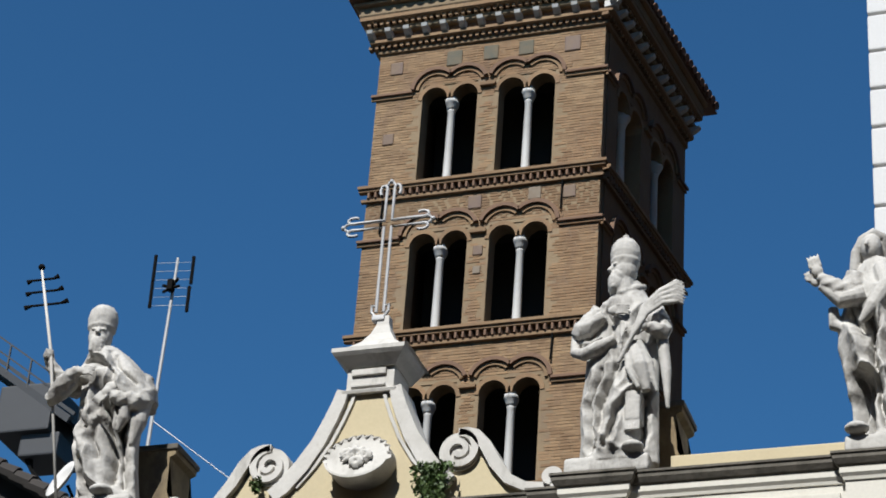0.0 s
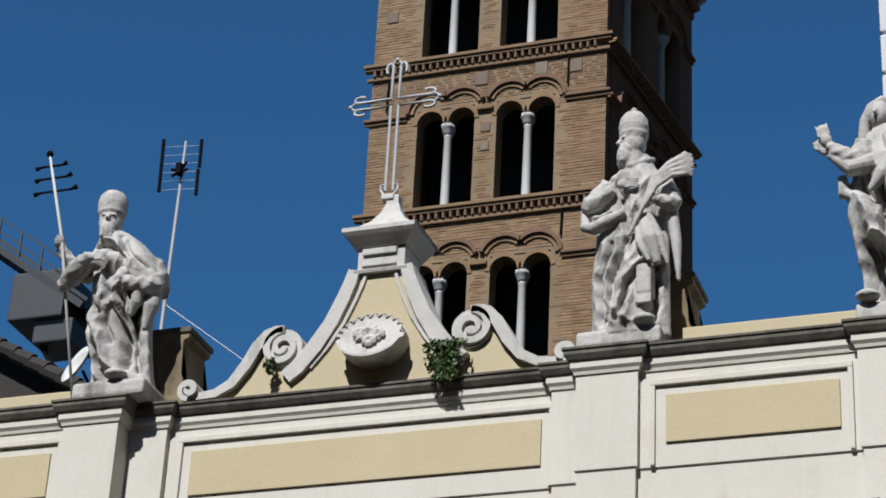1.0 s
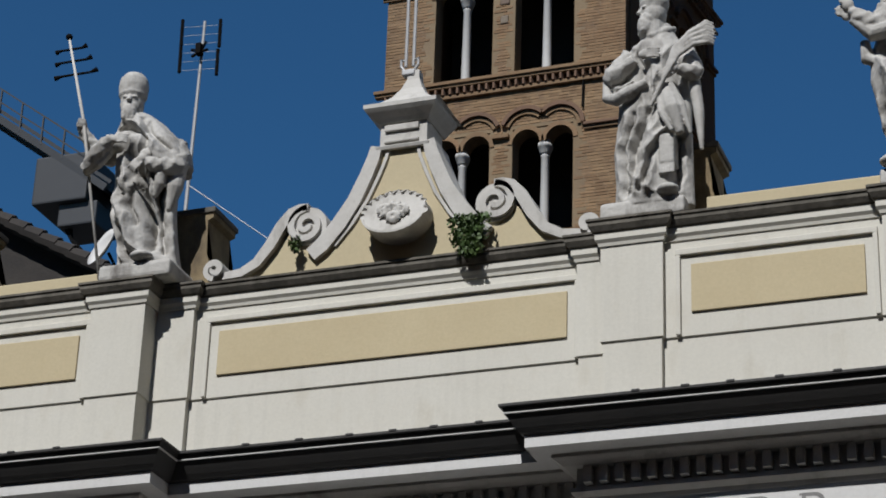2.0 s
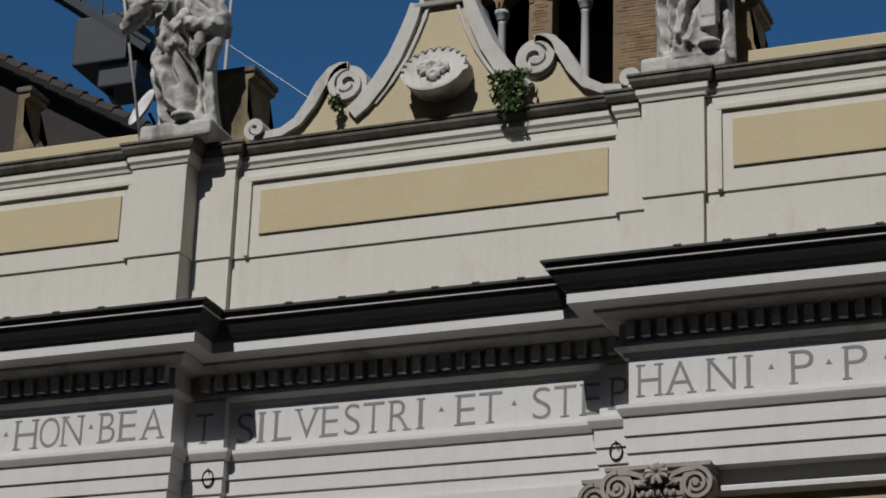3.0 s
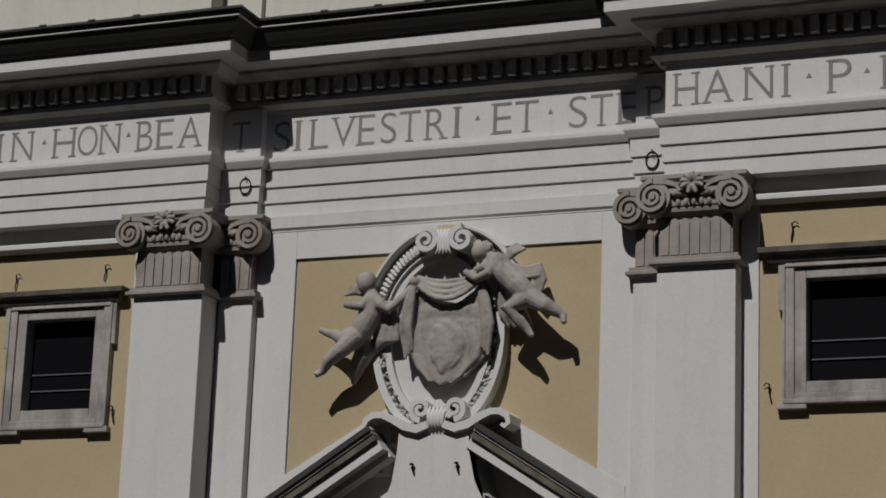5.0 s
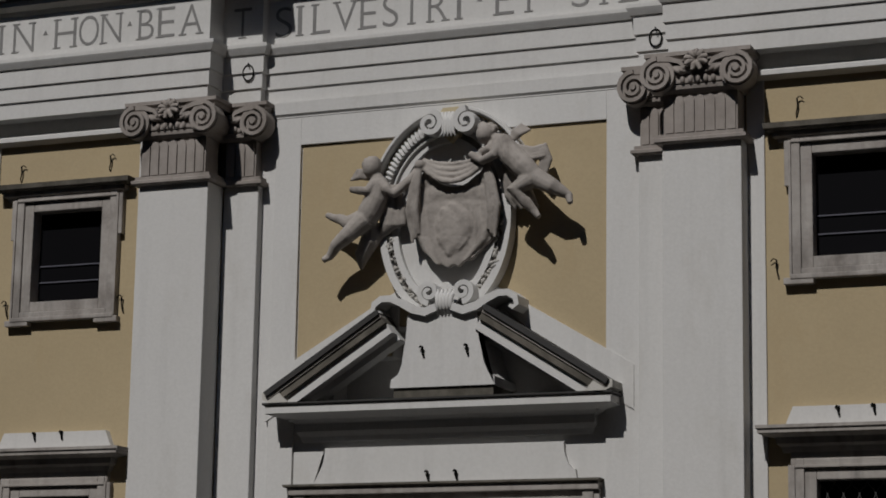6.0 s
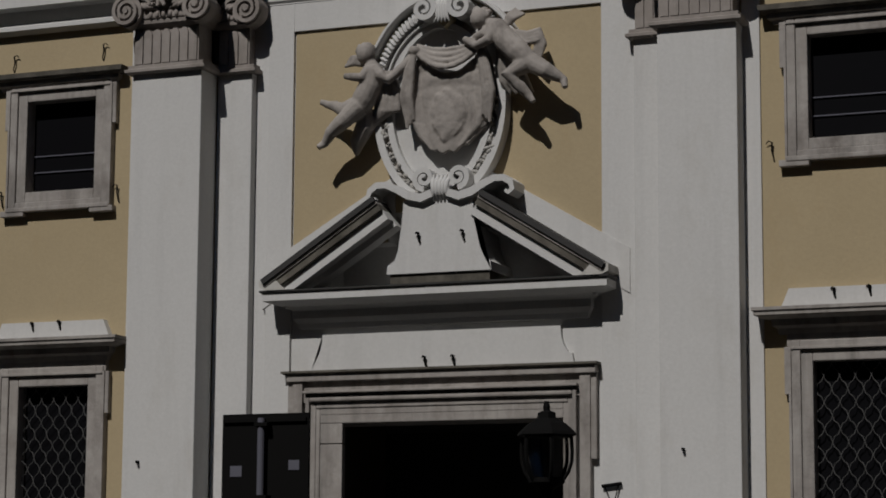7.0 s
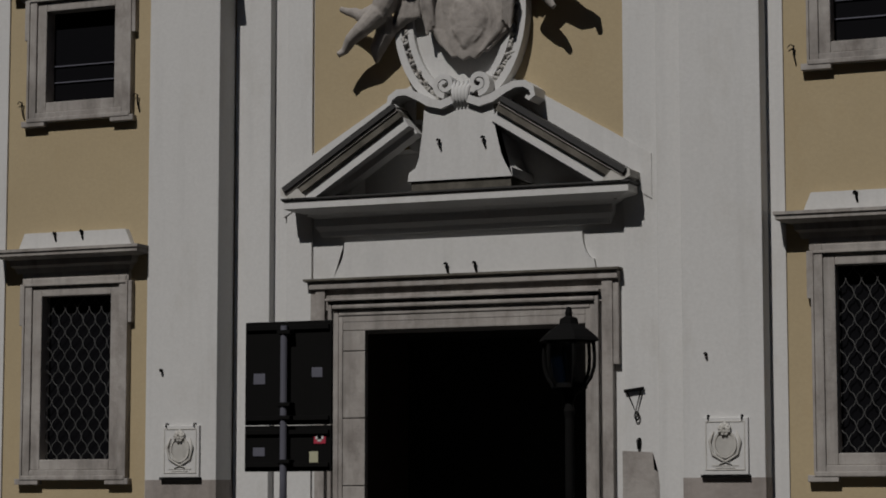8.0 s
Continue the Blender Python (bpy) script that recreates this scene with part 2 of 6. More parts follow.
for name, x0, x1 in (("border_strip", 3.74, 3.945), ("border_strip", -4.10, -3.92), ("border_strip", -6.9, -6.17)):
    ob = wings[1] if x0 > 0 else wings[0]
    part(name, boxes((x0, x1, WING - 0.03, WING + 0.05, 0.3, 8.82), bevel=0.008), WHITE, ob, "white plaster strip")
# white frame of the recessed ochre field, in four pieces standing proud of the field
part("ochre_field", wall_sheet(-1.95, 2.03, 5.5, 8.45, -0.012, 0.05, [(-1.45, 1.45, 5.5, 5.75), (-0.7, 0.7, 5.75, 6.1)]), OCHRE, centre, "recessed ochre field")
for x0, x1, z0, z1 in ((-2.30, -1.965, 0.0, 8.78), (2.0, 2.43, 0.0, 8.78), (-1.965, 2.0, 8.43, 8.78)):
    part("field_frame", boxes((x0, x1, -0.045, 0.05, z0, z1), bevel=0.006), WHITE, centre)
part("rear_wall", wall_sheet(-9.0, 9.0, 0.0, 13.9, 3.2, 3.5), DARK, centre, "inner wall coloured near-black for porch shade")

for side, px0, px1, hx0, hx1 in (("l", -3.93, -2.97, -2.97, -2.49), ("r", 2.83, 3.75, 2.42, 2.83)):
    p = thing("pilaster", "white plastered pilaster with a grey stone capital", "pilaster", ((px0 + px1) / 2, PIL, 0), "facade pilasters")
    bm = boxes((px0, px1, PIL, WING + 0.1, 0.9, 7.95), bevel=0.012)
    part("shaft", bm, WHITE, p)
    part("dado", boxes((px0 - 0.004, px1 + 0.004, PIL - 0.006, WING + 0.1, 0.9, 1.83)), STONE, p, "bare grey dado")
    part("half_shaft", boxes((hx0, hx1, HALF, 0.1, 0.9, 7.95), bevel=0.012), WHITE, p)
    part("pedestal", boxes((px0 - 0.06, px1 + 0.06, PIL - 0.06, WING + 0.1, 0.0, 0.9), bevel=0.02), STONE, p)

# ---------------------------------------------------------------- entablature
xl, xr = -3.05, 2.89
FR = -0.50
PLAN = [(-9, FR), (xl, FR), (xl, HALF), (-2.50, HALF), (-2.50, 0.0), (2.42, 0.0), (2.42, HALF), (xr, HALF), (xr, FR), (9, FR)]
CPLAN = [(-9, FR), (-3.08, FR), (-3.08, HALF + 0.13), (2.85, HALF + 0.13), (2.85, FR), (9, FR)]
ent = tagged(part("entablature", sweep(PLAN, [(-0.4, 8.97), (0.0, 8.97), (0.0, 9.17), (0.025, 9.18), (0.025, 9.37), (0.05, 9.38), (0.05, 9.58), (0.05, 9.60), (0.075, 9.61), (0.11, 9.67), (0.12, 9.69), (0.12, 9.735), (0.0, 9.75), (0.0, 10.40), (-0.4, 10.40)]), WHITE), "white plaster entablature with a painted frieze", "entablature", kind="structure")
# duller stained plaster here also stands in for deep shade under the corona
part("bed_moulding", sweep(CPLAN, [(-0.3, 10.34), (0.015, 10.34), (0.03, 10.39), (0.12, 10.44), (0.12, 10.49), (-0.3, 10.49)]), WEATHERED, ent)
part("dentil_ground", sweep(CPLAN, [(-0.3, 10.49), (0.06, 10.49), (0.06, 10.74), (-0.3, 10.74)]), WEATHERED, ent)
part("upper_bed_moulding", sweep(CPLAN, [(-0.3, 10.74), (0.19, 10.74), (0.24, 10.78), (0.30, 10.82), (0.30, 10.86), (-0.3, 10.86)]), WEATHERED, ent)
part("corona", sweep(CPLAN, [(-0.3, 10.86), (0.34, 10.86), (0.51, 10.875), (0.55, 10.88), (0.55, 11.03), (-0.3, 11.03)]), WHITE, ent)
part("gutter_moulding", sweep(CPLAN, [(-0.3, 11.03), (0.55, 11.03), (0.60, 11.05), (0.64, 11.10), (0.68, 11.16), (0.73, 11.24), (0.76, 11.32), (-0.3, 11.34)]), LEAD, ent, "blackened cyma moulding")
part("gutter_fillet", sweep(CPLAN, [(0.4, 11.245), (0.742, 11.245), (0.752, 11.248), (0.752, 11.26), (0.4, 11.26)]), WHITE, ent, "thin white fillet")
part("lead_cover", sweep(CPLAN, [(-0.3, 11.34), (0.76, 11.32), (0.80, 11.325), (0.80, 11.355), (0.5, 11.38), (-0.3, 11.42)]), LEAD, ent, "dark lead flashing")
# lapped joints of the lead, standing up along the edge
for i in range(30):
    x = -8.8 + 0.62 * i + 0.1 * math.sin(i * 7.3)
    y = (FR if x < -3.1 or x > 2.85 else 0.0) - 0.80
    if abs(x + 2.55) > 0.7 and abs(x - 2.4) > 0.7:
        part("lead_lap", boxes((x - 0.05, x + 0.05, y - 0.01, y + 0.2, 11.34, 11.375), bevel=0.012), LEAD, ent)
# dentils in the same duller plaster, part stain, part cornice shade put into colour
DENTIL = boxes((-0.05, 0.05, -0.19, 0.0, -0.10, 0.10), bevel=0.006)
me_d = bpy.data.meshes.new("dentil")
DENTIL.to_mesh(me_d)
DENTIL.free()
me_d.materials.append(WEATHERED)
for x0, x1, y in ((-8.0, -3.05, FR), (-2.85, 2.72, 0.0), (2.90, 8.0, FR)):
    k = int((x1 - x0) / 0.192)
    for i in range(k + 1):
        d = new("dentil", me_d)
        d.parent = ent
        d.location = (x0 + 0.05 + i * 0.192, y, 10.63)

# ---------------------------------------------------------------- attic
APLAN = [(-9, -0.36), (-3.95, -0.36), (-3.95, -0.45), (-3.15, -0.45), (-3.15, -0.1), (-2.61, -0.1), (-2.61, 0.0), (2.62, 0.0), (2.62, -0.1), (3.03, -0.1), (3.03, -0.45), (3.81, -0.45), (3.81, -0.36), (6.46, -0.36), (6.46, -0.45), (9, -0.45)]
attic = tagged(part("attic_wall", sweep(APLAN, [(-0.5, 11.40), (-0.025, 11.40), (-0.025, 12.355), (0.0, 12.37), (0.0, 13.70), (-0.5, 13.70)]), ATTIC), "white plastered attic wall with ochre panels", "wall", kind="structure")
part("attic_moulding", sweep(APLAN, [(-0.5, 13.62), (0.02, 13.62), (0.03, 13.66), (0.06, 13.70), (0.06, 13.78), (-0.5, 13.78)]), ATTIC, attic)
part("attic_coping", sweep(APLAN, [(-0.5, 13.78), (0.06, 13.78), (0.09, 13.80), (0.13, 13.86), (0.13, 13.91), (0.15, 13.92), (0.15, 13.95), (-0.5, 13.96)]), COPING, attic, "soot-stained coping")
for x0, x1, y in ((-2.26, 2.476, 0.0), (4.14, 6.23, -0.36), (-6.5, -4.12, -0.36)):
    part("ochre_panel", boxes((x0, x1, y - 0.03, y + 0.05, 12.67, 13.29), bevel=0.008), PANEL, attic, "raised pale yellow panel")
    for a, b, c, d in ((x0 - 0.19, x1 + 0.16, 13.42, 13.50), (x0 - 0.19, x0 - 0.13, 12.38, 13.42), (x1 + 0.10, x1 + 0.16, 12.38, 13.42)):
        part("panel_frame", boxes((a, b, y - 0.045, y + 0.05, c, d), bevel=0.01), ATTIC, attic)

# low parapet behind the coping of the wings
for x0, x1 in ((-9.0, -3.3), (4.3, 9.0)):
    tagged(part("parapet", boxes((x0, x1, -0.2, 0.3, 13.9, 14.26), bevel=0.02), CREAM), "low ochre parapet behind the coping", "parapet", kind="structure")


# ---------------------------------------------------------------- painted letters on the frieze
SERIF = {"I": "5b5t", "N": "1b1t9t", "H": "1b1t9b9t", "T": "5b", "L": "1b1t", "E": "1b1t", "B": "1b1t", "P": "1b1t", "R": "1b1t9b", "A": "1b9b", "V": "1t9t"}


def letter(char, x0, x1, y):
    """One painted capital between x0 and x1, with its serifs."""
    z0, z1 = 9.85, 10.245
    bm = bmesh.new()
    if char == ".":
        c = (x0 + x1) / 2
        slab(bm, [(c - 0.035, 10.05), (c + 0.035, 10.05), (c, 10.115)], y - 0.004, y + 0.02)
    else:
        cu = bpy.data.curves.new("letter", "FONT")
        cu.body, cu.extrude, cu.offset = char, 0.01, -0.012
        ob = bpy.data.objects.new("letter_source", cu)
        me = ob.to_mesh()
        bm.from_mesh(me)
        ob.to_mesh_clear()
        bpy.data.objects.remove(ob)
        xs, ys = [v.co.x for v in bm.verts], [v.co.y for v in bm.verts]
        for v in bm.verts:
            a, b = (v.co.x - min(xs)) / max(max(xs) - min(xs), 1e-4), (v.co.y - min(ys)) / (max(ys) - min(ys))
            w = x1 - x0
            if char == "I":
                a = 0.5 + (a - 0.5) * 0.42
            v.co = Vector((x0 + a * w, y + (0.02 if v.co.z < 0 else -0.004), z0 + b * (z1 - z0)))
        marks = SERIF.get(char, "")
        for at, where in zip(marks[::2], marks[1::2]):
            cx = x0 + (0.11, 0.5, 0.89)["159".index(at)] * (x1 - x0)
            z = z0 if where == "b" else z1 - 0.022
            box(bm, cx - 0.055, cx + 0.055, y - 0.006, y + 0.02, z, z + 0.018)
    return part("letter_" + char.lower().replace(".", "dot"), bm, LETTER, ent)


for chars, y, cells in (
    ("IN.HON.BEA", FR, ((-6.16, -6.05), (-5.92, -5.61), (-5.48, -5.40), (-5.30, -4.98), (-4.94, -4.65), (-4.61, -4.32), (-4.24, -4.16), (-4.07, -3.85), (-3.79, -3.55), (-3.47, -3.16))),
    ("T", HALF, ((-2.91, -2.66),)),
    ("SILVESTRI.ET.STE", 0.0, ((-2.39, -2.16), (-2.12, -1.98), (-1.87, -1.63), (-1.58, -1.27), (-1.22, -1.0), (-0.92, -0.71), (-0.67, -0.39), (-0.31, -0.05), (0.03, 0.16), (0.33, 0.40), (0.57, 0.81), (0.85, 1.15), (1.27, 1.34), (1.54, 1.77), (1.81, 2.09), (2.16, 2.40))),
    ("P", HALF, ((2.56, 2.76),)),
    ("HANI.P.P.", FR, ((3.0, 3.28), (3.34, 3.68), (3.83, 4.16), (4.25, 4.37), (4.54, 4.61), (4.80, 5.06), (5.20, 5.27), (5.41, 5.67), (5.85, 5.92))),
):
    for char, (x0, x1) in zip(chars, cells):
        letter(char, x0, x1, y)

# architrave moulding over the centre wall and the wings
part("wall_head_moulding", sweep([(-2.50, 0.0), (2.43, 0.0)], [(-0.1, 8.785), (0.05, 8.785), (0.05, 8.80), (0.075, 8.83), (0.08, 8.975), (-0.1, 8.975)]), WHITE, centre)
for w, x0, x1 in ((wings[0], -9.0, -3.9), (wings[1], 3.7, 9.0)):
    part("wall_head_moulding", sweep([(x0, WING), (x1, WING)], [(-0.1, 8.66), (0.03, 8.66), (0.11, 8.69), (0.125, 8.70), (0.125, 8.75), (0.03, 8.80), (0.03, 8.975), (-0.1, 8.975)]), WHITE, w)


def ring_hook(x, y, z):
    ob = thing("iron_ring", "small iron ring hanging on the architrave", "ring", (x, y, z), "architrave rings")
    bm = bmesh.new()
    tube(bm, [(x + 0.075 * math.cos(a), y - 0.018 - 0.006 * math.sin(a), z - 0.02 + 0.10 * math.sin(a)) for a in (math.pi * 2 * k / 16 for k in range(17))], 0.010, 6)
    part("ring", bm, IRON, ob)
    bm = bmesh.new()
    tube(bm, [(x, y + 0.03, z + 0.09), (x, y - 0.03, z + 0.10), (x + 0.02, y - 0.05, z + 0.05)], 0.009, 6)
    part("staple", bm, IRON, ob)


ring_hook(-2.66, HALF - 0.03, 9.40)
ring_hook(2.64, HALF - 0.03, 9.34)


# ---------------------------------------------------------------- capitals of the pilasters
def spiral(cx, cz, r, turns, way, start, inner=0.12, n=44):
    return [(cx + way * q * math.cos(a), cz + q * math.sin(a)) for k in range(n + 1) for q, a in ((r * (1 - (1 - inner) * k / n), start - 2 * math.pi * turns * k / n),)]


def volute(bm, cx, cz, r, way, y0, y1):
    lathe_pts = [(cx + r * 0.96 * math.cos(2 * math.pi * k / 28), cz + r * 0.96 * math.sin(2 * math.pi * k / 28)) for k in range(28)]
    slab(bm, lathe_pts, y0 + 0.05, y1)
    path = spiral(cx, cz, r * 0.92, 2.3, way, math.pi / 2)
    ribbon(bm, path, [r * (0.12 - 0.05 * k / len(path)) for k in range(len(path))], y0, y0 + 0.07)
    slab(bm, [(cx + r * 0.16 * math.cos(2 * math.pi * k / 12), cz + r * 0.16 * math.sin(2 * math.pi * k / 12)) for k in range(12)], y0 - 0.01, y0 + 0.06)
    return bm


def husk(x, y, z, way, length):
    """A flat spray of three pointed leaves that hangs off a volute."""
    bm = bmesh.new()
    for k, (dx, dz) in enumerate(((1.0, -0.25), (0.85, -0.55), (0.5, -0.62))):
        tube(bm, [(x, y, z), (x + way * 0.5 * length * dx, y - 0.02, z + 0.35 * length * dz), (x + way * length * dx, y + 0.01, z + length * dz * 0.55)], [0.02, 0.034, 0.008], 6)
    return bm


def rosette(x, y, z, r):
    """A worn leaf boss: curled leaves fanned to both sides over a bud."""
    bm = bmesh.new()
    for a in (-20, 15, 50, 90, 130, 165, 200, 250, 290):
        c, s = math.cos(radians(a)), math.sin(radians(a))
        tube(bm, [(x, y + 0.02, z - 0.02), (x + 0.6 * r * c, y - 0.035, z - 0.02 + 0.6 * r * s), (x + r * c, y - 0.01, z - 0.02 + 0.95 * r * s), (x + 1.08 * r * c, y - 0.045, z - 0.04 + 0.9 * r * s)], [0.02, 0.036, 0.030, 0.014], 6)
    return bm


def capital(parent, x0, x1, y, back, left=True, right=True):
    c, e = (x0 + x1) / 2, 0.0
    neck = bmesh.new()
    n = max(3, round((x1 - x0) / 0.14))
    w = (x1 - x0 - 0.08) / n
    box(neck, x0 + 0.03, x1 - 0.03, y + 0.0, back, 8.0, 8.52)
    part("bell", neck, STONE, parent, "grey stone bell of the capital")
    for i in range(n):
        bm = bmesh.new()
        a = x0 + 0.04 + w * i
        outline = [(a + 0.009, 8.05), (a + w - 0.009, 8.05), (a + w - 0.009, 8.42), (a + w * 0.78, 8.465), (a + w * 0.5, 8.475), (a + w * 0.22, 8.465), (a + 0.009, 8.42)]
        slab(bm, outline, y - 0.022, y + 0.01)
        part("leaf_flute", bm, STONE, parent)
    part("astragal", sweep([(x0 - 0.02, back), (x0 - 0.02, y), (x1 + 0.02, y), (x1 + 0.02, back)], [(-0.05, 7.93), (0.03, 7.93), (0.055, 7.95), (0.055, 7.985), (0.02, 8.0), (0.02, 8.04), (-0.05, 8.04)]), STONE, parent)
    part("egg_band", sweep([(x0 + 0.05, back), (x0 + 0.05, y), (x1 - 0.05, y), (x1 - 0.05, back)], [(-0.05, 8.50), (0.03, 8.50), (0.07, 8.54), (0.08, 8.58), (0.05, 8.60), (-0.05, 8.60)]), STONE, parent)
    part("channel", boxes((x0 - 0.02, x1 + 0.02, y - 0.09, back, 8.60, 8.84), bevel=0.02), STONE, parent)
    part("abacus", sweep([(x0 - 0.07, back), (x0 - 0.07, y - 0.05), (x1 + 0.07, y - 0.05), (x1 + 0.07, back)], [(-0.05, 8.86), (0.05, 8.86), (0.06, 8.90), (0.09, 8.92), (0.09, 8.965), (-0.05, 8.965)]), STONE, parent)
    for ok, x, way in ((left, x0 - 0.0, 1), (right, x1 + 0.0, -1)):
        if ok:
            part("volute", volute(bmesh.new(), x, 8.70, 0.205, -way, y - 0.20, y + 0.05), STONE, parent)
            side = bmesh.new()
            tube(side, [(x + way * 0.02, y - 0.12, 8.70), (x + way * 0.02, back, 8.70)], [0.17, 0.14], 12)
            part("bolster", side, STONE, parent)
            part("leaf_spray", husk(x + way * 0.17, y - 0.11, 8.79, way, 0.26), STONE, parent, smooth=True)
            part("scroll_bar", ribbon(bmesh.new(), [(x, 8.89), (x + way * 0.14, 8.88), (x + way * 0.26, 8.84), (x + way * 0.32, 8.77)], [0.028, 0.03, 0.026, 0.012], y - 0.16, y), STONE, parent)
    if left and right:
        part("flower", rosette(c, y - 0.15, 8.87, 0.125), STONE, parent, "worn carved leaf boss", smooth=True)
    eggs = max(2, round((x1 - x0 - 0.5) / 0.09))
    for i in range(eggs):
        bm = bmesh.new()
        bmesh.ops.create_uvsphere(bm, u_segments=8, v_segments=6, radius=1.0, matrix=Matrix.Translation((c + (i - (eggs - 1) / 2) * 0.09, y - 0.09, 8.64)) @ Matrix.Diagonal((0.03, 0.035, 0.05, 1)))
        part("egg", bm, STONE, parent, smooth=True)


for p, px0, px1, hx0, hx1 in ((bpy.data.objects["pilaster"], -3.93, -2.97, -2.97, -2.49), (bpy.data.objects["pilaster.001"], 2.83, 3.75, 2.42, 2.83)):
    capital(p, px0, px1, PIL - 0.03, WING + 0.1)
    capital(p, hx0, hx1, HALF - 0.03, 0.05, left=px0 > 0, right=px0 < 0)


# ---------------------------------------------------------------- windows of the wings
def frame_ring(x0, x1, z0, z1, w, y0, y1, bevel=0.012):
    return boxes((x0 - w, x0, y0, y1, z0 - w, z1 + w), (x1, x1 + w, y0, y1, z0 - w, z1 + w), (x0, x1, y0, y1, z1, z1 + w), (x0, x1, y0, y1, z0 - w, z0), bevel=bevel)


def hook(x, y, z, size=0.09, way=1):
    ob = thing("wall_hook", "small rusty iron hook fixed in the wall", "hook", (x, y, z), "wall hooks")
    bm = bmesh.new()
    tube(bm, [(x - way * 0.45 * size, y - 0.03, z + 0.75 * size), (x - way * 0.2 * size, y - 0.04, z + size), (x + way * 0.1 * size, y - 0.04, z + 0.85 * size), (x + way * 0.05 * size, y - 0.03, z + 0.2 * size), (x + way * 0.2 * size, y - 0.03, z - 0.5 * size), (x + way * 0.22 * size, y + 0.02, z - size)], [(1.6 if size < 0.1 else 1.0) * r for r in (0.006, 0.007, 0.011, 0.010, 0.008, 0.006)], 6)
    part("bent_bar", bm, IRON, ob)


def wall_window(x0, x1, z0, z1, kind):
    ob = tagged(new("window"), "stone-framed window with a dark pane" if kind == "upper" else "stone-framed window behind an iron lattice grille", "window", "wing windows " + kind)
    ob.location = ((x0 + x1) / 2, WING, z0)
    y = WING
    part("inner_frame", frame_ring(x0, x1, z0, z1, 0.13, y - 0.055, y + 0.22), FRAME, ob, "weathered travertine frame")
    part("outer_frame", frame_ring(x0 - 0.13, x1 + 0.13, z0 - 0.13, z1 + 0.13, 0.10, y - 0.085, y + 0.05), FRAME, ob)
    part("outer_fillet", frame_ring(x0 - 0.23, x1 + 0.23, z0 - 0.20, z1 + 0.13, 0.03, y - 0.10, y + 0.04, 0.006), FRAME, ob)
    for ex in (x0 - 0.31, x1 + 0.25):
        part("ear", boxes((ex, ex + 0.06, y - 0.08, y + 0.05, z1 - 0.36, z1 + 0.16), bevel=0.008), FRAME, ob)
        part("foot", boxes((ex - 0.02 if ex < x0 else ex - 0.28, ex + 0.32 if ex < x0 else ex + 0.05, y - 0.10, y + 0.05, z0 - 0.31, z0 - 0.235), bevel=0.01), FRAME, ob)
    part("sill", boxes((x0 - 0.25, x1 + 0.25, y - 0.11, y + 0.05, z0 - 0.255, z0 - 0.20), bevel=0.012), FRAME, ob)
    part("pane", boxes((x0 - 0.02, x1 + 0.02, y + 0.14, y + 0.16, z0 - 0.02, z1 + 0.02)), PANE, ob, "dark glass pane")
    if kind == "upper":
        part("hood", sweep([(x0 - 0.33, y + 0.05), (x0 - 0.33, y), (x1 + 0.24, y), (x1 + 0.24, y + 0.05)], [(-0.04, z1 + 0.15), (0.05, z1 + 0.15), (0.07, z1 + 0.19), (0.11, z1 + 0.21), (0.11, z1 + 0.26), (-0.04, z1 + 0.26)]), FRAME, ob, "moulded stone hood")
        part("hood_top", sweep([(x0 - 0.33, y + 0.05), (x0 - 0.33, y), (x1 + 0.24, y), (x1 + 0.24, y + 0.05)], [(-0.04, z1 + 0.26), (0.16, z1 + 0.265), (0.19, z1 + 0.29), (0.20, z1 + 0.35), (-0.04, z1 + 0.37)]), COPING, ob, "soot-blackened top moulding")
        for z in (z0 + 0.27, z0 + 0.48):
            part("glazing_bar", boxes((x0, x1, y + 0.12, y + 0.14, z, z + 0.014)), SIGN_POLE, ob, "thin grey glazing bar")
    else:
        part("frieze", boxes((x0 - 0.28, x1 + 0.26, y - 0.07, y + 0.05, z1 + 0.16, z1 + 0.31), bevel=0.012), FRAME, ob)
        part("hood", sweep([(x0 - 0.28, y + 0.05), (x0 - 0.28, y), (x1 + 0.20, y), (x1 + 0.20, y + 0.05)], [(-0.04, z1 + 0.30), (0.08, z1 + 0.30), (0.10, z1 + 0.36), (0.14, z1 + 0.39), (0.15, z1 + 0.46), (0.29, z1 + 0.485), (0.31, z1 + 0.495), (0.31, z1 + 0.535), (0.33, z1 + 0.545), (0.33, z1 + 0.58), (-0.04, z1 + 0.60)]), FRAME, ob, "deep moulded stone hood")
        bm = bmesh.new()
        slab(bm, [(x0 - 0.34, z1 + 0.57), (x1 + 0.32, z1 + 0.57), (x1 + 0.22, z1 + 0.80), (x0 - 0.24, z1 + 0.80)], y - 0.10, y + 0.05)
        part("flashing", bm, WHITE, ob, "sloping white plaster skirt")
        grille = bmesh.new()
        sx, sz = 0.175, 0.29
        nx, nz = int((x1 - x0) / sx) + 1, int((z1 - z0) / sz) + 1
        for i in range(nx + 1):
            for j in range(nz + 1):
                a, b = x0 + sx * i, z0 + sz * j
                for dx in (-1, 1):
                    pts = [(a + dx * sx * 0.5 * k / 4, y + 0.08 - 0.012 * math.sin(math.pi * k / 4) * dx, b + sz * 0.5 * k / 4 + 0.02 * math.sin(2 * math.pi * k / 4)) for k in range(5)]
                    pts2 = [(p[0], p[1], 2 * b - p[2]) for p in pts]
                    for q in (pts, pts2):
                        q = [v for v in q if x0 - 0.02 < v[0] < x1 + 0.02 and z0 - 0.02 < v[2] < z1 + 0.02]
                        if len(q) > 1:
                            tube(grille, q, 0.0055, 5)
        part("grille", grille, LATTICE, ob, "interlaced grey iron lattice")
    return ob


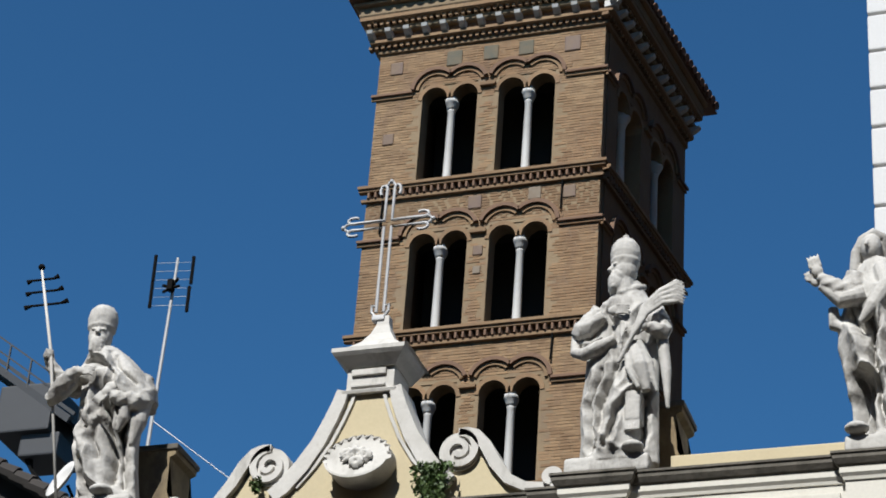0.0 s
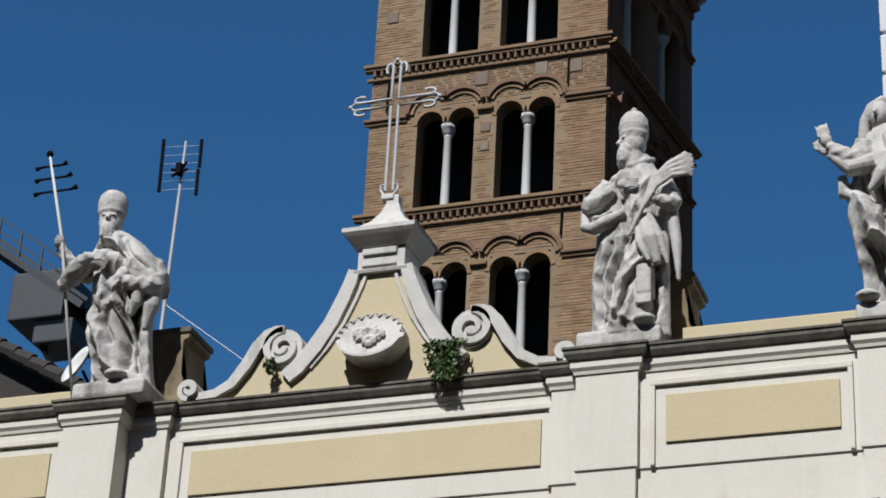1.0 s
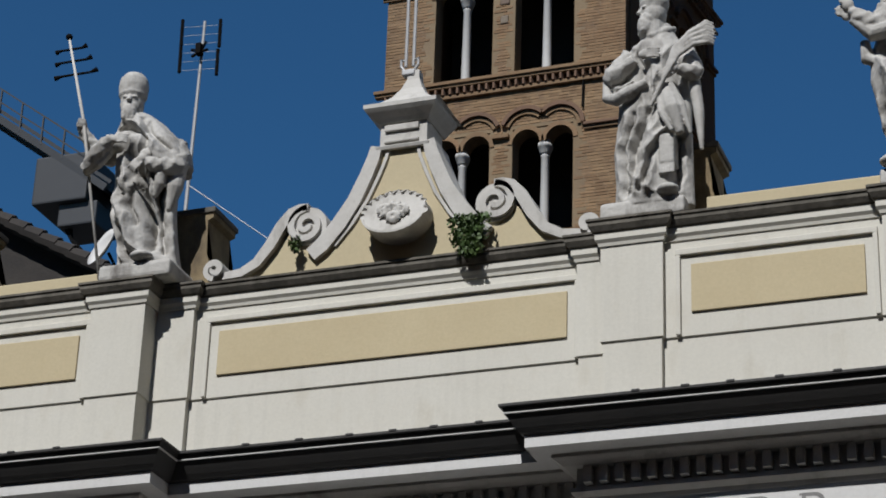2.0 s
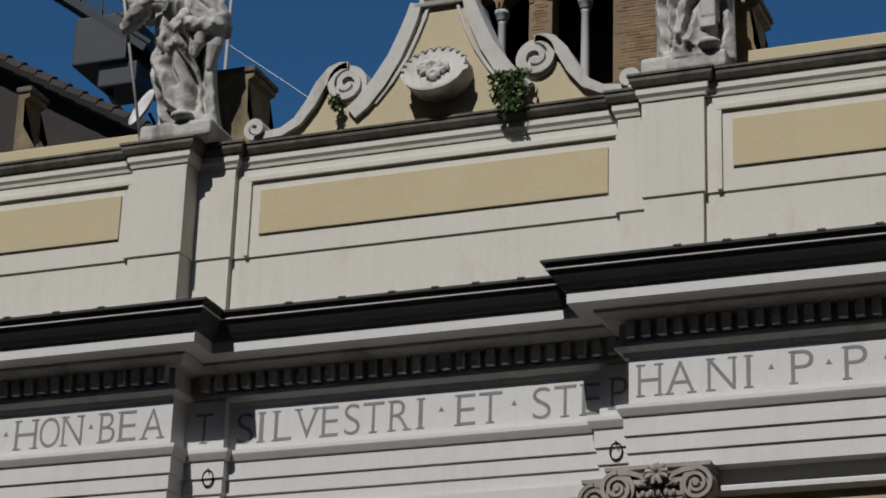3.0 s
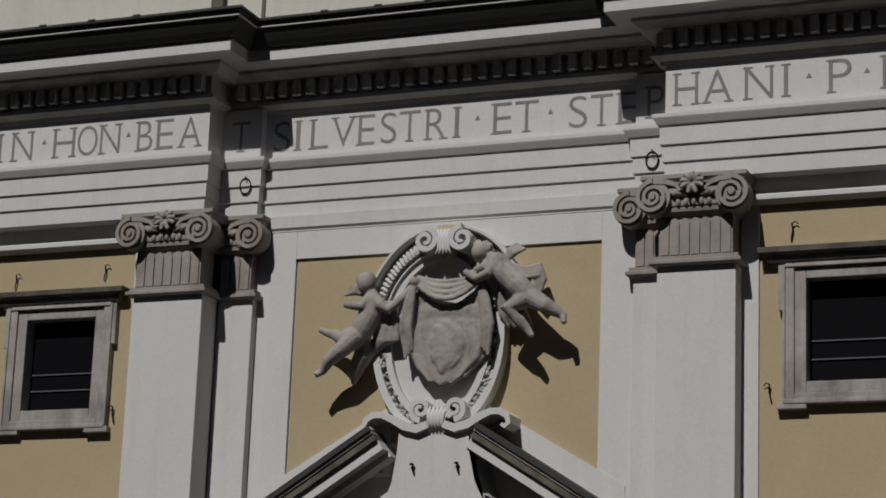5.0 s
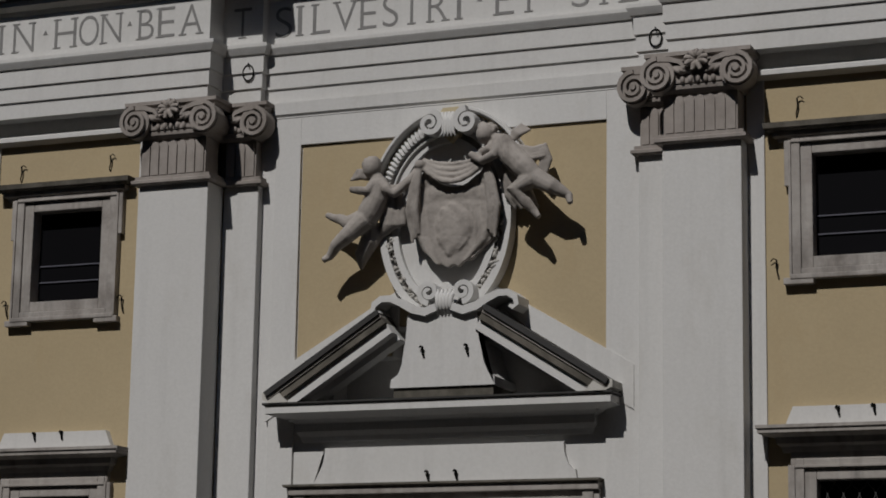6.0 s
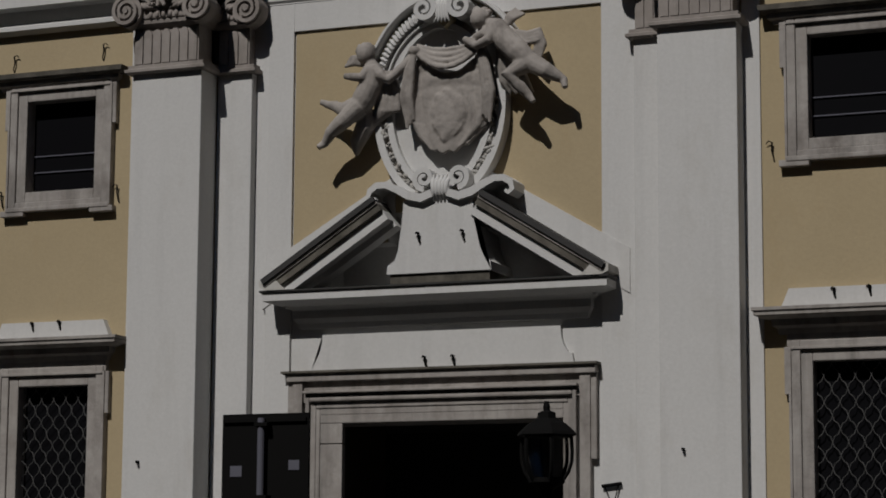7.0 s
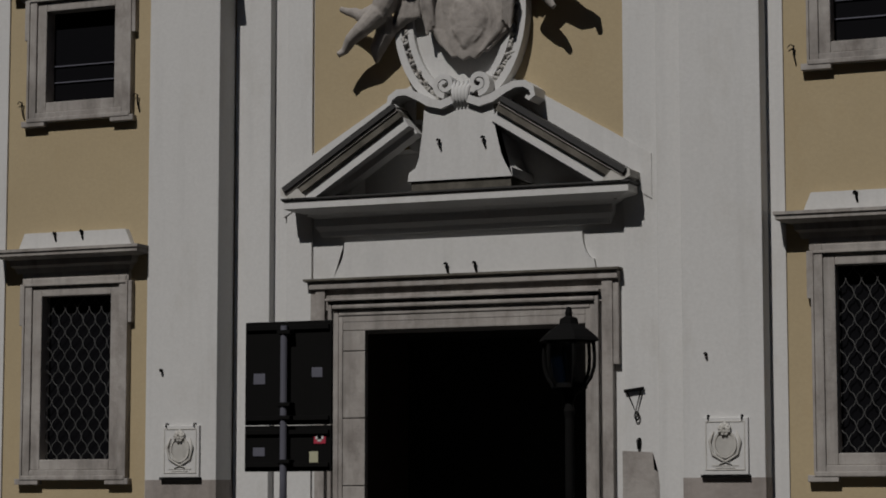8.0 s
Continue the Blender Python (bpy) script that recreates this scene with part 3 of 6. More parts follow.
for x0, x1 in (WIN_L, WIN_R):
    wall_window(x0, x1, 6.60, 7.77, "upper")
    wall_window(x0, x1, 2.09, 4.13, "lower")
for x, z, s, w in ((-5.82, 8.28, 0.12, -1), (-4.51, 8.33, 0.12, -1), (-5.97, 6.51, 0.13, 1), (-4.28, 6.50, 0.13, 1), (-5.39, 4.86, 0.07, 1), (-5.0, 4.87, 0.07, 1), (4.34, 8.31, 0.13, -1), (4.06, 6.47, 0.13, 1), (4.75, 4.85, 0.07, 1), (5.14, 4.86, 0.07, 1)):
    hook(x, WING - (0.08 if z < 5 else 0.0), z, s, w)
for x, y, z in ((-0.18, -0.06, 4.29), (0.18, -0.06, 4.29), (-0.16, -0.33, 5.72), (0.40, -0.33, 5.72)):
    hook(x, y, z, 0.07)
for x, y, z in ((3.10, PIL, 3.18), (-3.72, PIL, 3.15), (4.23, WING, 3.75)):
    bm = bmesh.new()
    tube(bm, [(x, y + 0.02, z), (x, y - 0.04, z), (x + 0.01, y - 0.05, z - 0.02)], [0.018, 0.018, 0.012], 8)
    tagged(part("wall_bolt", bm, IRON), "small dark iron bolt end in the plaster", "bolt", "wall bolts")

# ---------------------------------------------------------------- portal
portal = tagged(new("door"), "tall open church portal with moulded travertine frame", "door")
portal.location = (0, 0, 0)


def jamb_frame(x0, x1, top, w, y0, y1, name, bevel=0.012, label=""):
    for a, b, c, d in ((x0 - w, x0, 0.0, top + w), (x1, x1 + w, 0.0, top + w), (x0, x1, top, top + w)):
        part(name, boxes((a, b, y0, y1, c, d), bevel=bevel), FRAME, portal, label)


jamb_frame(-1.55, 1.52, 3.70, 0.10, -0.035, 0.66, "reveal_block")
part("inner_lintel", boxes((-1.55, 1.52, -0.03, 0.62, 3.60, 3.72), bevel=0.012), FRAME, portal)
jamb_frame(-1.60, 1.58, 3.78, 0.07, -0.05, 0.10, "inner_moulding")
for a, b in ((-1.72, -1.67), (1.65, 1.70)):
    part("bead", boxes((a, b, -0.10, 0.10, 0.0, 3.92), bevel=0.015), FRAME, portal)
for a, b in ((-1.89, -1.76), (1.74, 1.87)):
    part("flat_band", boxes((a, b, -0.10, 0.10, 0.0, 4.10), bevel=0.01), FRAME, portal)
part("lintel_ground", boxes((-1.76, 1.74, -0.06, 0.10, 3.85, 4.12)), FRAME, portal)
part("lintel_fillet", boxes((-1.74, 1.72, -0.145, 0.0, 3.955, 3.985), bevel=0.008), FRAME, portal)
part("lintel_ovolo", boxes((-1.67, 1.65, -0.10, 0.0, 3.86, 3.915), bevel=0.02), FRAME, portal)
for a, b, c, d in ((-1.96, -1.89, 3.12, 4.10), (1.87, 1.94, 3.12, 4.10), (-1.96, 1.94, 4.10, 4.19)):
    part("crossette", boxes((a, b, -0.13 if c > 4 else -0.08, 0.1, c, d), bevel=0.01), FRAME, portal)
part("cap_moulding", sweep([(-1.85, 0.1), (-1.85, 0.0), (1.80, 0.0), (1.80, 0.1)], [(-0.05, 4.185), (0.14, 4.185), (0.17, 4.20), (0.17, 4.225), (-0.05, 4.235)]), COPING, portal, "dark upper fillet")
for z0, z1 in ((0.0, 0.90), (0.912, 1.75), (1.762, 2.55), (2.562, 3.35), (3.362, 3.598)):
    part("jamb_block", boxes((-1.548, -1.26, -0.026, 0.07, z0, z1), bevel=0.008), FRAME, portal, "pale streaked travertine block")
part("wood_panel", boxes((-1.62, -1.54, 0.67, 1.9, 0.0, 3.7), (1.51, 1.59, 0.67, 1.9, 0.0, 3.7), bevel=0.01), WOOD, portal, "dark wooden door leaves folded inwards")
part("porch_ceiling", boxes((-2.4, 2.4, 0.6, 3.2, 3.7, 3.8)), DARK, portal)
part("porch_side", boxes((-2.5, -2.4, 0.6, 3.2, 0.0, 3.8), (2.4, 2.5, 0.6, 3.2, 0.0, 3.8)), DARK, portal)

# frieze over the portal with its curved shoulders
bm = bmesh.new()
arc = [(1.50 + 0.14 * (1 - math.cos(a)), 4.66 - 0.32 * math.sin(a)) for a in (math.pi / 2 * k / 8 for k in range(9))]
slab(bm, [(-1.66, 4.235), *[(-x - 0.02, z) for x, z in reversed(arc)], *arc, (1.66, 4.235)], -0.06, 0.05)
part("swept_frieze", bm, WHITE, portal, "white plaster frieze")

# ---------------------------------------------------------------- broken pediment
ped = tagged(new("pediment"), "broken white triangular pediment over the portal", "pediment")
ped.location = (0, 0, 4.7)
part("cornice", sweep([(-1.78, 0.05), (-1.78, 0.0), (1.78, 0.0), (1.78, 0.05)], [(-0.04, 4.74), (0.05, 4.74), (0.07, 4.80), (0.11, 4.86), (0.11, 4.95), (0.18, 5.0), (0.35, 5.04), (0.39, 5.055), (0.39, 5.14), (-0.04, 5.15)]), WHITE, ped)
part("cornice_top", sweep([(-1.78, 0.05), (-1.78, 0.0), (1.78, 0.0), (1.78, 0.05)], [(-0.04, 5.15), (0.39, 5.14), (0.42, 5.16), (0.42, 5.18), (-0.04, 5.20)]), LEAD, ped, "dark lead covering")
for s, cx in ((-1, 0.0), (1, 0.0)):
    foot, top = (s * 2.10, 5.20), (s * 0.60 - 0.05 * (s < 0), 6.13)
    d = Vector((top[0] - foot[0], top[1] - foot[1])).normalized()
    n = Vector((-d.y, d.x)) * (1 if s < 0 else -1)
    for name, o0, o1, y0, mat, lab in (("raking_cap", 0.06, 0.125, -0.46, LEAD, "dark weathered raking cap"), ("raking_fillet", 0.025, 0.06, -0.43, FRAME, ""), ("raking_cyma", -0.06, 0.025, -0.41, COPING, "soot-stained cyma"), ("raking_fascia", -0.19, -0.06, -0.36, WHITE, ""), ("raking_bed", -0.26, -0.19, -0.20, WHITE, "")):
        bm = bmesh.new()
        a, b = Vector(foot), Vector(top)
        q = [a + n * o0, b + n * o0, b + n * o1, a + n * o1]
        if s > 0:
            q.reverse()
        slab(bm, [(v.x, v.y) for v in q], y0, 0.0)
        part(name, bm, mat, ped, lab)
    bm = bmesh.new()
    slab(bm, [(foot[0] - s * 0.02, 5.16), (foot[0] + s * 0.10, 5.22), (foot[0] + s * 0.10, 5.30), (foot[0] - s * 0.06, 5.36), (foot[0] - s * 0.25, 5.17)], -0.42, 0.0)
    # duller plaster puts the shade of this side return into its colour
    part("end_return", bm, WEATHERED, ped, "end of the raking moulding, in browner plaster for its shaded side")
    bm = bmesh.new()
    a, b = Vector((s * 2.34, 5.30)), Vector((s * 0.60, 6.32))
    slab(bm, [(a.x, a.y - 0.3), (b.x, b.y - 0.3), (b.x, b.y + 0.22), (a.x, a.y + 0.22)], -0.057, 0.0)
    part("backing_strip", bm, WHITE, ped)
part("tympanum", boxes((-1.6, 1.6, 0.38, 0.5, 5.1, 6.2)), WHITE, ped, "recessed white tympanum in deep shade")
bm = bmesh.new()
slab(bm, [(-0.57, 5.31), (0.75, 5.31), (0.74, 5.41), (0.66, 5.47), (0.61, 5.58), (0.53, 5.92), (0.52, 6.18), (-0.36, 6.18), (-0.38, 5.92), (-0.43, 5.58), (-0.47, 5.47), (-0.56, 5.41)], -0.33, 0.4)
part("tablet", bm, WHITE, ped, "plain white tablet")
part("tablet_sill", boxes((-0.54, 0.72, -0.30, 0.4, 5.19, 5.31), bevel=0.01), COPING, ped)

# bare patch where the plaster has gone beside the portal
bm = bmesh.new()
slab(bm, [(1.96, 1.0), (2.42, 1.0), (2.43, 1.68), (2.40, 1.72), (2.38, 1.90), (2.33, 1.93), (2.32, 2.12), (1.96, 2.14)], -0.049, -0.03)
part("bare_patch", bm, FRAME, centre, "grey patch of bare plaster")


# ---------------------------------------------------------------- cartouche with its cloth and the two winged figures
def ellipse(cx, cz, rx, rz, a0, a1, n):
    return [(cx + rx * math.cos(a), cz + rz * math.sin(a)) for a in (radians(a0 + (a1 - a0) * k / n) for k in range(n + 1))]


cart = tagged(new("cartouche"), "white stucco oval cartouche with scrolls and garlands", "cartouche")
cart.location = (0.05, 0, 7.3)
CX, CZ = 0.03, 7.32
part("field", slab(bmesh.new(), ellipse(CX, CZ, 0.70, 1.05, 0, 354, 59), -0.12, 0.0), WHITE, cart)
part("inner_ring", ribbon(bmesh.new(), ellipse(CX, CZ, 0.64, 0.98, 0, 360, 60), 0.04, -0.20, -0.05), WHITE, cart)
part("outer_ring", ribbon(bmesh.new(), ellipse(CX, CZ, 0.80, 1.14, 0, 360, 60), 0.045, -0.20, 0.0), WHITE, cart)
part("groove", ribbon(bmesh.new(), ellipse(CX, CZ, 0.72, 1.06, 0, 360, 60), 0.06, -0.14, 0.0), RELIEF, cart)
FX = 0.12
HX, HZ = 0.13, 7.45


def arc_loft(bm, profile, a0, a1, n, teeth=0):
    """A moulding round the hood: rows of (share of the radius, y), swept over the angles; teeth cut it into shell ribs."""
    rings = []
    for k in range(n + 1):
        a = radians(a0 + (a1 - a0) * k / n)
        wave = (0.5 - 0.5 * math.cos(2 * math.pi * teeth * k / n)) ** 0.6 if teeth else 1.0
        ring = []
        for i, (r, y) in enumerate(profile):
            q = r - 0.055 * (1 - wave) if teeth and i == 1 else r
            d = y + 0.055 * (1 - wave) if teeth and 0 < i < len(profile) - 1 else y
            ring.append(bm.verts.new((HX + 1.06 * q * math.cos(a), d, HZ + 1.25 * q * math.sin(a))))
        rings.append(ring)
    for a, b in zip(rings, rings[1:]):
        for i in range(len(profile)):
            bm.faces.new((a[i], a[(i + 1) % len(profile)], b[(i + 1) % len(profile)], b[i]))
    bm.faces.new(rings[0])
    bm.faces.new(rings[-1][::-1])
    return bm


for s in (-1, 1):
    a0, a1 = 90 - s * 78, 90 - s * 13
    part("hood_rim", arc_loft(bmesh.new(), [(1.0, 0.0), (1.0, -0.27), (0.99, -0.30), (0.965, -0.30), (0.953, -0.27), (0.95, 0.0)], a0, a1, 40), WHITE, cart, "rounded outer rim of the hood")
    # cream in cove and groove stands in for brown shade between the rims
    part("hood_cove", arc_loft(bmesh.new(), [(0.955, 0.0), (0.955, -0.15), (0.86, -0.13), (0.86, 0.0)], a0, a1, 30), CREAM, cart)
    part("shell_band", arc_loft(bmesh.new(), [(0.935, -0.05), (0.93, -0.18), (0.89, -0.25), (0.83, -0.30), (0.785, -0.30), (0.78, -0.05)], a0, a1, 160, 20), WHITE, cart, "fluted shell band")
    part("hood_groove", arc_loft(bmesh.new(), [(0.80, 0.0), (0.80, -0.12), (0.755, -0.12), (0.755, 0.0)], a0, a1, 24), CREAM, cart)
    part("inner_rim", arc_loft(bmesh.new(), [(0.762, 0.0), (0.762, -0.22), (0.752, -0.24), (0.735, -0.24), (0.725, -0.22), (0.725, 0.0)], a0, a1, 40), WHITE, cart)
    ex, ez = HX + 1.06 * 0.965 * math.cos(radians(a1)), HZ + 1.25 * 0.965 * math.sin(radians(a1))
    part("hood_curl", ribbon(bmesh.new(), spiral(ex, ez - 0.155, 0.15, 1.6, -s, math.pi / 2, 0.18, 40), [0.036 - 0.016 * k / 40 for k in range(41)], -0.40, 0.0), WHITE, cart)
    curl = slab(bmesh.new(), [(ex + 0.12 * math.cos(2 * math.pi * k / 20), ez - 0.155 + 0.12 * math.sin(2 * math.pi * k / 20)) for k in range(20)], -0.33, 0.0)
    part("curl_eye", curl, WHITE, cart)
    # scrolls at the foot
    part("foot_curl", ribbon(bmesh.new(), spiral(FX + s * 0.215, 6.43, 0.13, 1.6, -s, -math.pi / 2, 0.18, 36), [0.034 - 0.014 * k / 36 for k in range(37)], -0.36, 0.0), WHITE, cart)
    leg = [(FX + s * x, z) for x, z in ((0.10, 6.24), (0.24, 6.19), (0.40, 6.23), (0.54, 6.31), (0.68, 6.37), (0.80, 6.37), (0.89, 6.31), (0.91, 6.23), (0.86, 6.19), (0.82, 6.22))]
    part("foot_scroll", ribbon(bmesh.new(), leg, [0.045, 0.05, 0.05, 0.045, 0.04, 0.04, 0.036, 0.03, 0.026, 0.02], -0.40, 0.0), WHITE, cart)
    rng = random.Random(5 + s)
    for k in range(64):
        a = radians(-90 + s * (20 + 1.15 * k))
        x, z = CX + 0.72 * math.cos(a) + rng.uniform(-0.045, 0.045), CZ + 1.06 * math.sin(a) + rng.uniform(-0.03, 0.03)
        bm = bmesh.new()
        bmesh.ops.create_icosphere(bm, subdivisions=1, radius=rng.uniform(0.020, 0.036), matrix=Matrix.Translation((x, -0.17 + rng.uniform(-0.03, 0.03), z)) @ Euler((0, rng.uniform(0, 3), 0)).to_matrix().to_4x4() @ Matrix.Diagonal((1.5, 0.9, 0.8, 1)))
        part("garland_leaf", bm, MARBLE, cart, smooth=True)
bm = bmesh.new()
slab(bm, [(HX - 0.13, 8.62), (HX - 0.10, 8.67), (HX + 0.10, 8.67), (HX + 0.13, 8.62), (HX + 0.09, 8.34), (HX, 8.24), (HX - 0.09, 8.34)], -0.30, 0.0)
part("keystone", bm, CREAM, cart)
for k in (-2, -1, 0, 1, 2):
    bm = bmesh.new()
    tube(bm, [(HX + 0.045 * k, -0.33, 8.60), (HX + 0.035 * k, -0.38, 8.48), (HX + 0.03 * k, -0.36, 8.36), (HX + 0.05 * k, -0.38, 8.29)], [0.02, 0.026, 0.024, 0.01], 8)
    part("key_leaf", bm, WHITE, cart, smooth=True)
for k in (-2, -1, 0, 1, 2):
    bm = bmesh.new()
    tube(bm, [(FX + 0.055 * k, -0.30, 6.46), (FX + 0.045 * k, -0.38, 6.36), (FX + 0.04 * k, -0.38, 6.26), (FX + 0.045 * k, -0.34, 6.15)], [0.02, 0.03, 0.03, 0.012], 8)
    part("foot_leaf", bm, WHITE, cart, smooth=True)


def moulded(name, bm, material, label, category, voxel=0.02, group="", strength=0.012, grain=0.09, rounds=2):
    """A carved figure: the shapes grown together into one skin, with a chiselled relief."""
    ob = tagged(part(name, bm, material), label, category, group)
    mod = ob.modifiers.new("skin", "REMESH")
    mod.mode, mod.voxel_size, mod.use_smooth_shade = "VOXEL", voxel, True
    sm = ob.modifiers.new("soft", "SMOOTH")
    sm.factor, sm.iterations = 0.5, rounds
    if strength:
        tex = bpy.data.textures.new(name + "_relief", "CLOUDS")
        tex.noise_scale, tex.noise_depth = grain, 2
        dm = ob.modifiers.new("relief", "DISPLACE")
        dm.texture, dm.texture_coords, dm.strength, dm.mid_level = tex, "GLOBAL", strength, 0.5
    return ob


def ball(bm, x, y, z, rx, ry=None, rz=None, turn=(0, 0, 0)):
    ry, rz = rx if ry is None else ry, rx if rz is None else rz
    bmesh.ops.create_uvsphere(bm, u_segments=16, v_segments=12, radius=1.0, matrix=Matrix.Translation((x, y, z)) @ Euler([radians(a) for a in turn]).to_matrix().to_4x4() @ Matrix.Diagonal((rx, ry, rz, 1)))
    return bm


# hanging cloth: a hollow sheet with a swag along its top, gathered corners and side folds
bm = bmesh.new()
NX, NZ = 44, 44
grid = []
for j in range(NZ + 1):
    row = []
    v = j / NZ
    x0 = float(np.interp(v, (0, 0.15, 0.4, 0.7, 0.88, 1.0), (-0.20, -0.24, -0.31, -0.30, -0.22, -0.10)))
    x1 = float(np.interp(v, (0, 0.15, 0.4, 0.6, 0.8, 1.0), (0.60, 0.62, 0.68, 0.74, 0.64, 0.42)))
    for i in range(NX + 1):
        u = 2 * i / NX - 1
        w = abs(u)
        fold = 0.075 * abs(math.sin(7.5 * w + 2.2 * v + (0.5 if u > 0 else 0))) * max(0, w - 0.45) / 0.55 + 0.06 * abs(math.sin(15 * v - 3.4 * u * u)) * max(0, 0.42 - v)
        ell = 1 - (u / 0.46) ** 2 - ((v - 0.58) / 0.32) ** 2
        oval = 0.055 * max(0, ell) ** 0.5 + (0.014 * math.sin(16 * u + 3 * math.sin(9 * v)) * min(1, max(0, 0.6 - ell) * 2) if ell > 0 else 0)
        dip = 0.26 * (1 - u * u) * (1 - v) ** 2
        row.append(((x0 + x1) / 2 + (x1 - x0) / 2 * u, -0.24 - 0.07 * (1 - u * u) - fold - oval, 7.95 - 1.22 * v - dip + 0.10 * u * u * v ** 3 + 0.016 * math.sin(11 * u) * max(0, v - 0.85) / 0.15))
    grid.append(row)
rows = [[[bm.verts.new((x, y + d, z)) for x, y, z in r] for r in grid] for d in (0.0, 0.07)]
for sheet in rows:
    for a, b in zip(sheet, sheet[1:]):
        for i in range(NX):
            bm.faces.new((a[i], a[i + 1], b[i + 1], b[i]))
edge = lambda s: s[0] + [r[-1] for r in s[1:]] + s[-1][-2::-1] + [r[0] for r in s[-2:0:-1]]
ea, eb = edge(rows[0]), edge(rows[1])
for i in range(len(ea)):
    bm.faces.new((ea[i], ea[(i + 1) % len(ea)], eb[(i + 1) % len(ea)], eb[i]))
for k in range(4):
    sag, low = 0.24 - 0.05 * k, 0.025 * k
    tube(bm, [(0.205 + 0.42 * u, -0.36 - 0.05 * (1 - u * u) + 0.02 * k, 7.97 + low - sag * (1 - u * u)) for u in (-1, -0.75, -0.5, -0.25, 0, 0.25, 0.5, 0.75, 1)], [0.03, 0.034, 0.03, 0.036, 0.03, 0.034, 0.03, 0.034, 0.03], 8)
for s, x in ((-1, -0.22), (1, 0.62)):
    ball(bm, x, -0.38, 7.97, 0.07, 0.06, 0.06)
    for k in range(3):
        tube(bm, [(x, -0.38, 7.95), (x + s * (0.02 + 0.035 * k), -0.38, 7.72), (x + s * (0.05 + 0.05 * k), -0.36, 7.42), (x + s * (0.02 + 0.04 * k), -0.32, 7.14 - 0.05 * k)], [0.035, 0.04, 0.042, 0.02], 8)
moulded("stucco_cloth", bm, RELIEF, "grey stucco cloth hung in folds across the cartouche", "relief", 0.013, "", 0.009, 0.06)


def curls(bm, x, y, z, r, seed):
    rng = random.Random(seed)
    for k in range(26):
        a, b = rng.uniform(0, 6.28), rng.uniform(-0.3, 1.2)
        ball(bm, x + r * math.cos(a) * math.cos(b), y + 0.8 * r * math.sin(a) * math.cos(b), z + 0.95 * r * math.sin(b), 0.032)
    return bm


def feathers(bm, root, tip, count, spread):
    """A small wing: overlapping quills fanned from the root."""
    for k in range(count):
        f = k / (count - 1) - 0.5
        end = (tip[0] + spread[0] * f, tip[1], tip[2] + spread[1] * f)
        mid = [(p + q) / 2 + d for p, q, d in zip(root, end, (0, -0.03, 0.03))]
        tube(bm, [root, mid, end], [0.035, 0.04, 0.012], 8)
    return bm


# the figure beside the cloth, knees drawn up
bm = bmesh.new()
ball(bm, -0.79, -0.52, 7.95, 0.115, 0.12, 0.135)
curls(bm, -0.80, -0.50, 7.98, 0.10, 4)
feathers(bm, (-0.82, -0.40, 7.84), (-1.10, -0.38, 7.91), 5, (0.08, 0.13))
tube(bm, [(-0.74, -0.50, 7.86), (-0.70, -0.50, 7.76), (-0.73, -0.50, 7.57), (-0.82, -0.50, 7.40), (-0.86, -0.50, 7.30)], [0.061, 0.122, 0.140, 0.146, 0.122], 14)
tube(bm, [(-0.66, -0.54, 7.76), (-0.57, -0.58, 7.66), (-0.48, -0.56, 7.60), (-0.32, -0.50, 7.75), (-0.19, -0.46, 7.91)], [0.073, 0.067, 0.059, 0.055, 0.049], 10)
tube(bm, [(-0.73, -0.56, 7.75), (-0.80, -0.62, 7.64), (-0.93, -0.62, 7.66), (-1.03, -0.60, 7.68)], [0.073, 0.061, 0.051, 0.037], 10)
tube(bm, [(-0.86, -0.52, 7.32), (-1.09, -0.56, 7.12), (-1.24, -0.52, 7.02), (-1.34, -0.48, 6.90), (-1.41, -0.52, 6.85)], [0.128, 0.098, 0.076, 0.051, 0.037], 12)
tube(bm, [(-0.88, -0.50, 7.34), (-1.12, -0.46, 7.30), (-1.22, -0.44, 7.36), (-1.33, -0.42, 7.39), (-1.42, -0.44, 7.43)], [0.122, 0.091, 0.067, 0.049, 0.034], 12)
for k in range(6):
    tube(bm, [(-0.66 + 0.035 * k, -0.42, 7.74), (-0.62 + 0.04 * k, -0.44 + 0.02 * (k % 2), 7.50), (-0.66 + 0.05 * k, -0.40, 7.26), (-0.80 + 0.05 * k, -0.34, 7.05 + 0.04 * k)], [0.03, 0.042, 0.045, 0.02], 8)
tube(bm, [(-0.84, -0.40, 7.30), (-0.86, -0.36, 7.10), (-0.98, -0.32, 6.92), (-1.0, -0.30, 6.76)], [0.110, 0.122, 0.098, 0.024], 10)
bmesh.ops.translate(bm, verts=bm.verts, vec=(-0.05, 0.13, 0.03))
moulded("winged_figure", bm, RELIEF, "grey stucco winged figure holding up the cloth's edge", "sculpture", 0.013, "cartouche figures", 0.006, 0.06)

# the figure leaning over the top, legs flung out
bm = bmesh.new()
ball(bm, 0.67, -0.52, 8.25, 0.115, 0.125, 0.13)
curls(bm, 0.68, -0.50, 8.29, 0.105, 9)
feathers(bm, (0.92, -0.40, 8.12), (1.13, -0.38, 8.34), 5, (0.12, -0.08))
tube(bm, [(0.76, -0.50, 8.20), (0.86, -0.50, 8.14), (1.0, -0.52, 7.96), (1.14, -0.52, 7.82), (1.28, -0.50, 7.68)], [0.061, 0.122, 0.146, 0.146, 0.122], 14)
tube(bm, [(0.85, -0.56, 8.10), (0.81, -0.62, 7.96), (0.66, -0.60, 7.91), (0.48, -0.52, 8.02)], [0.073, 0.063, 0.056, 0.043], 10)
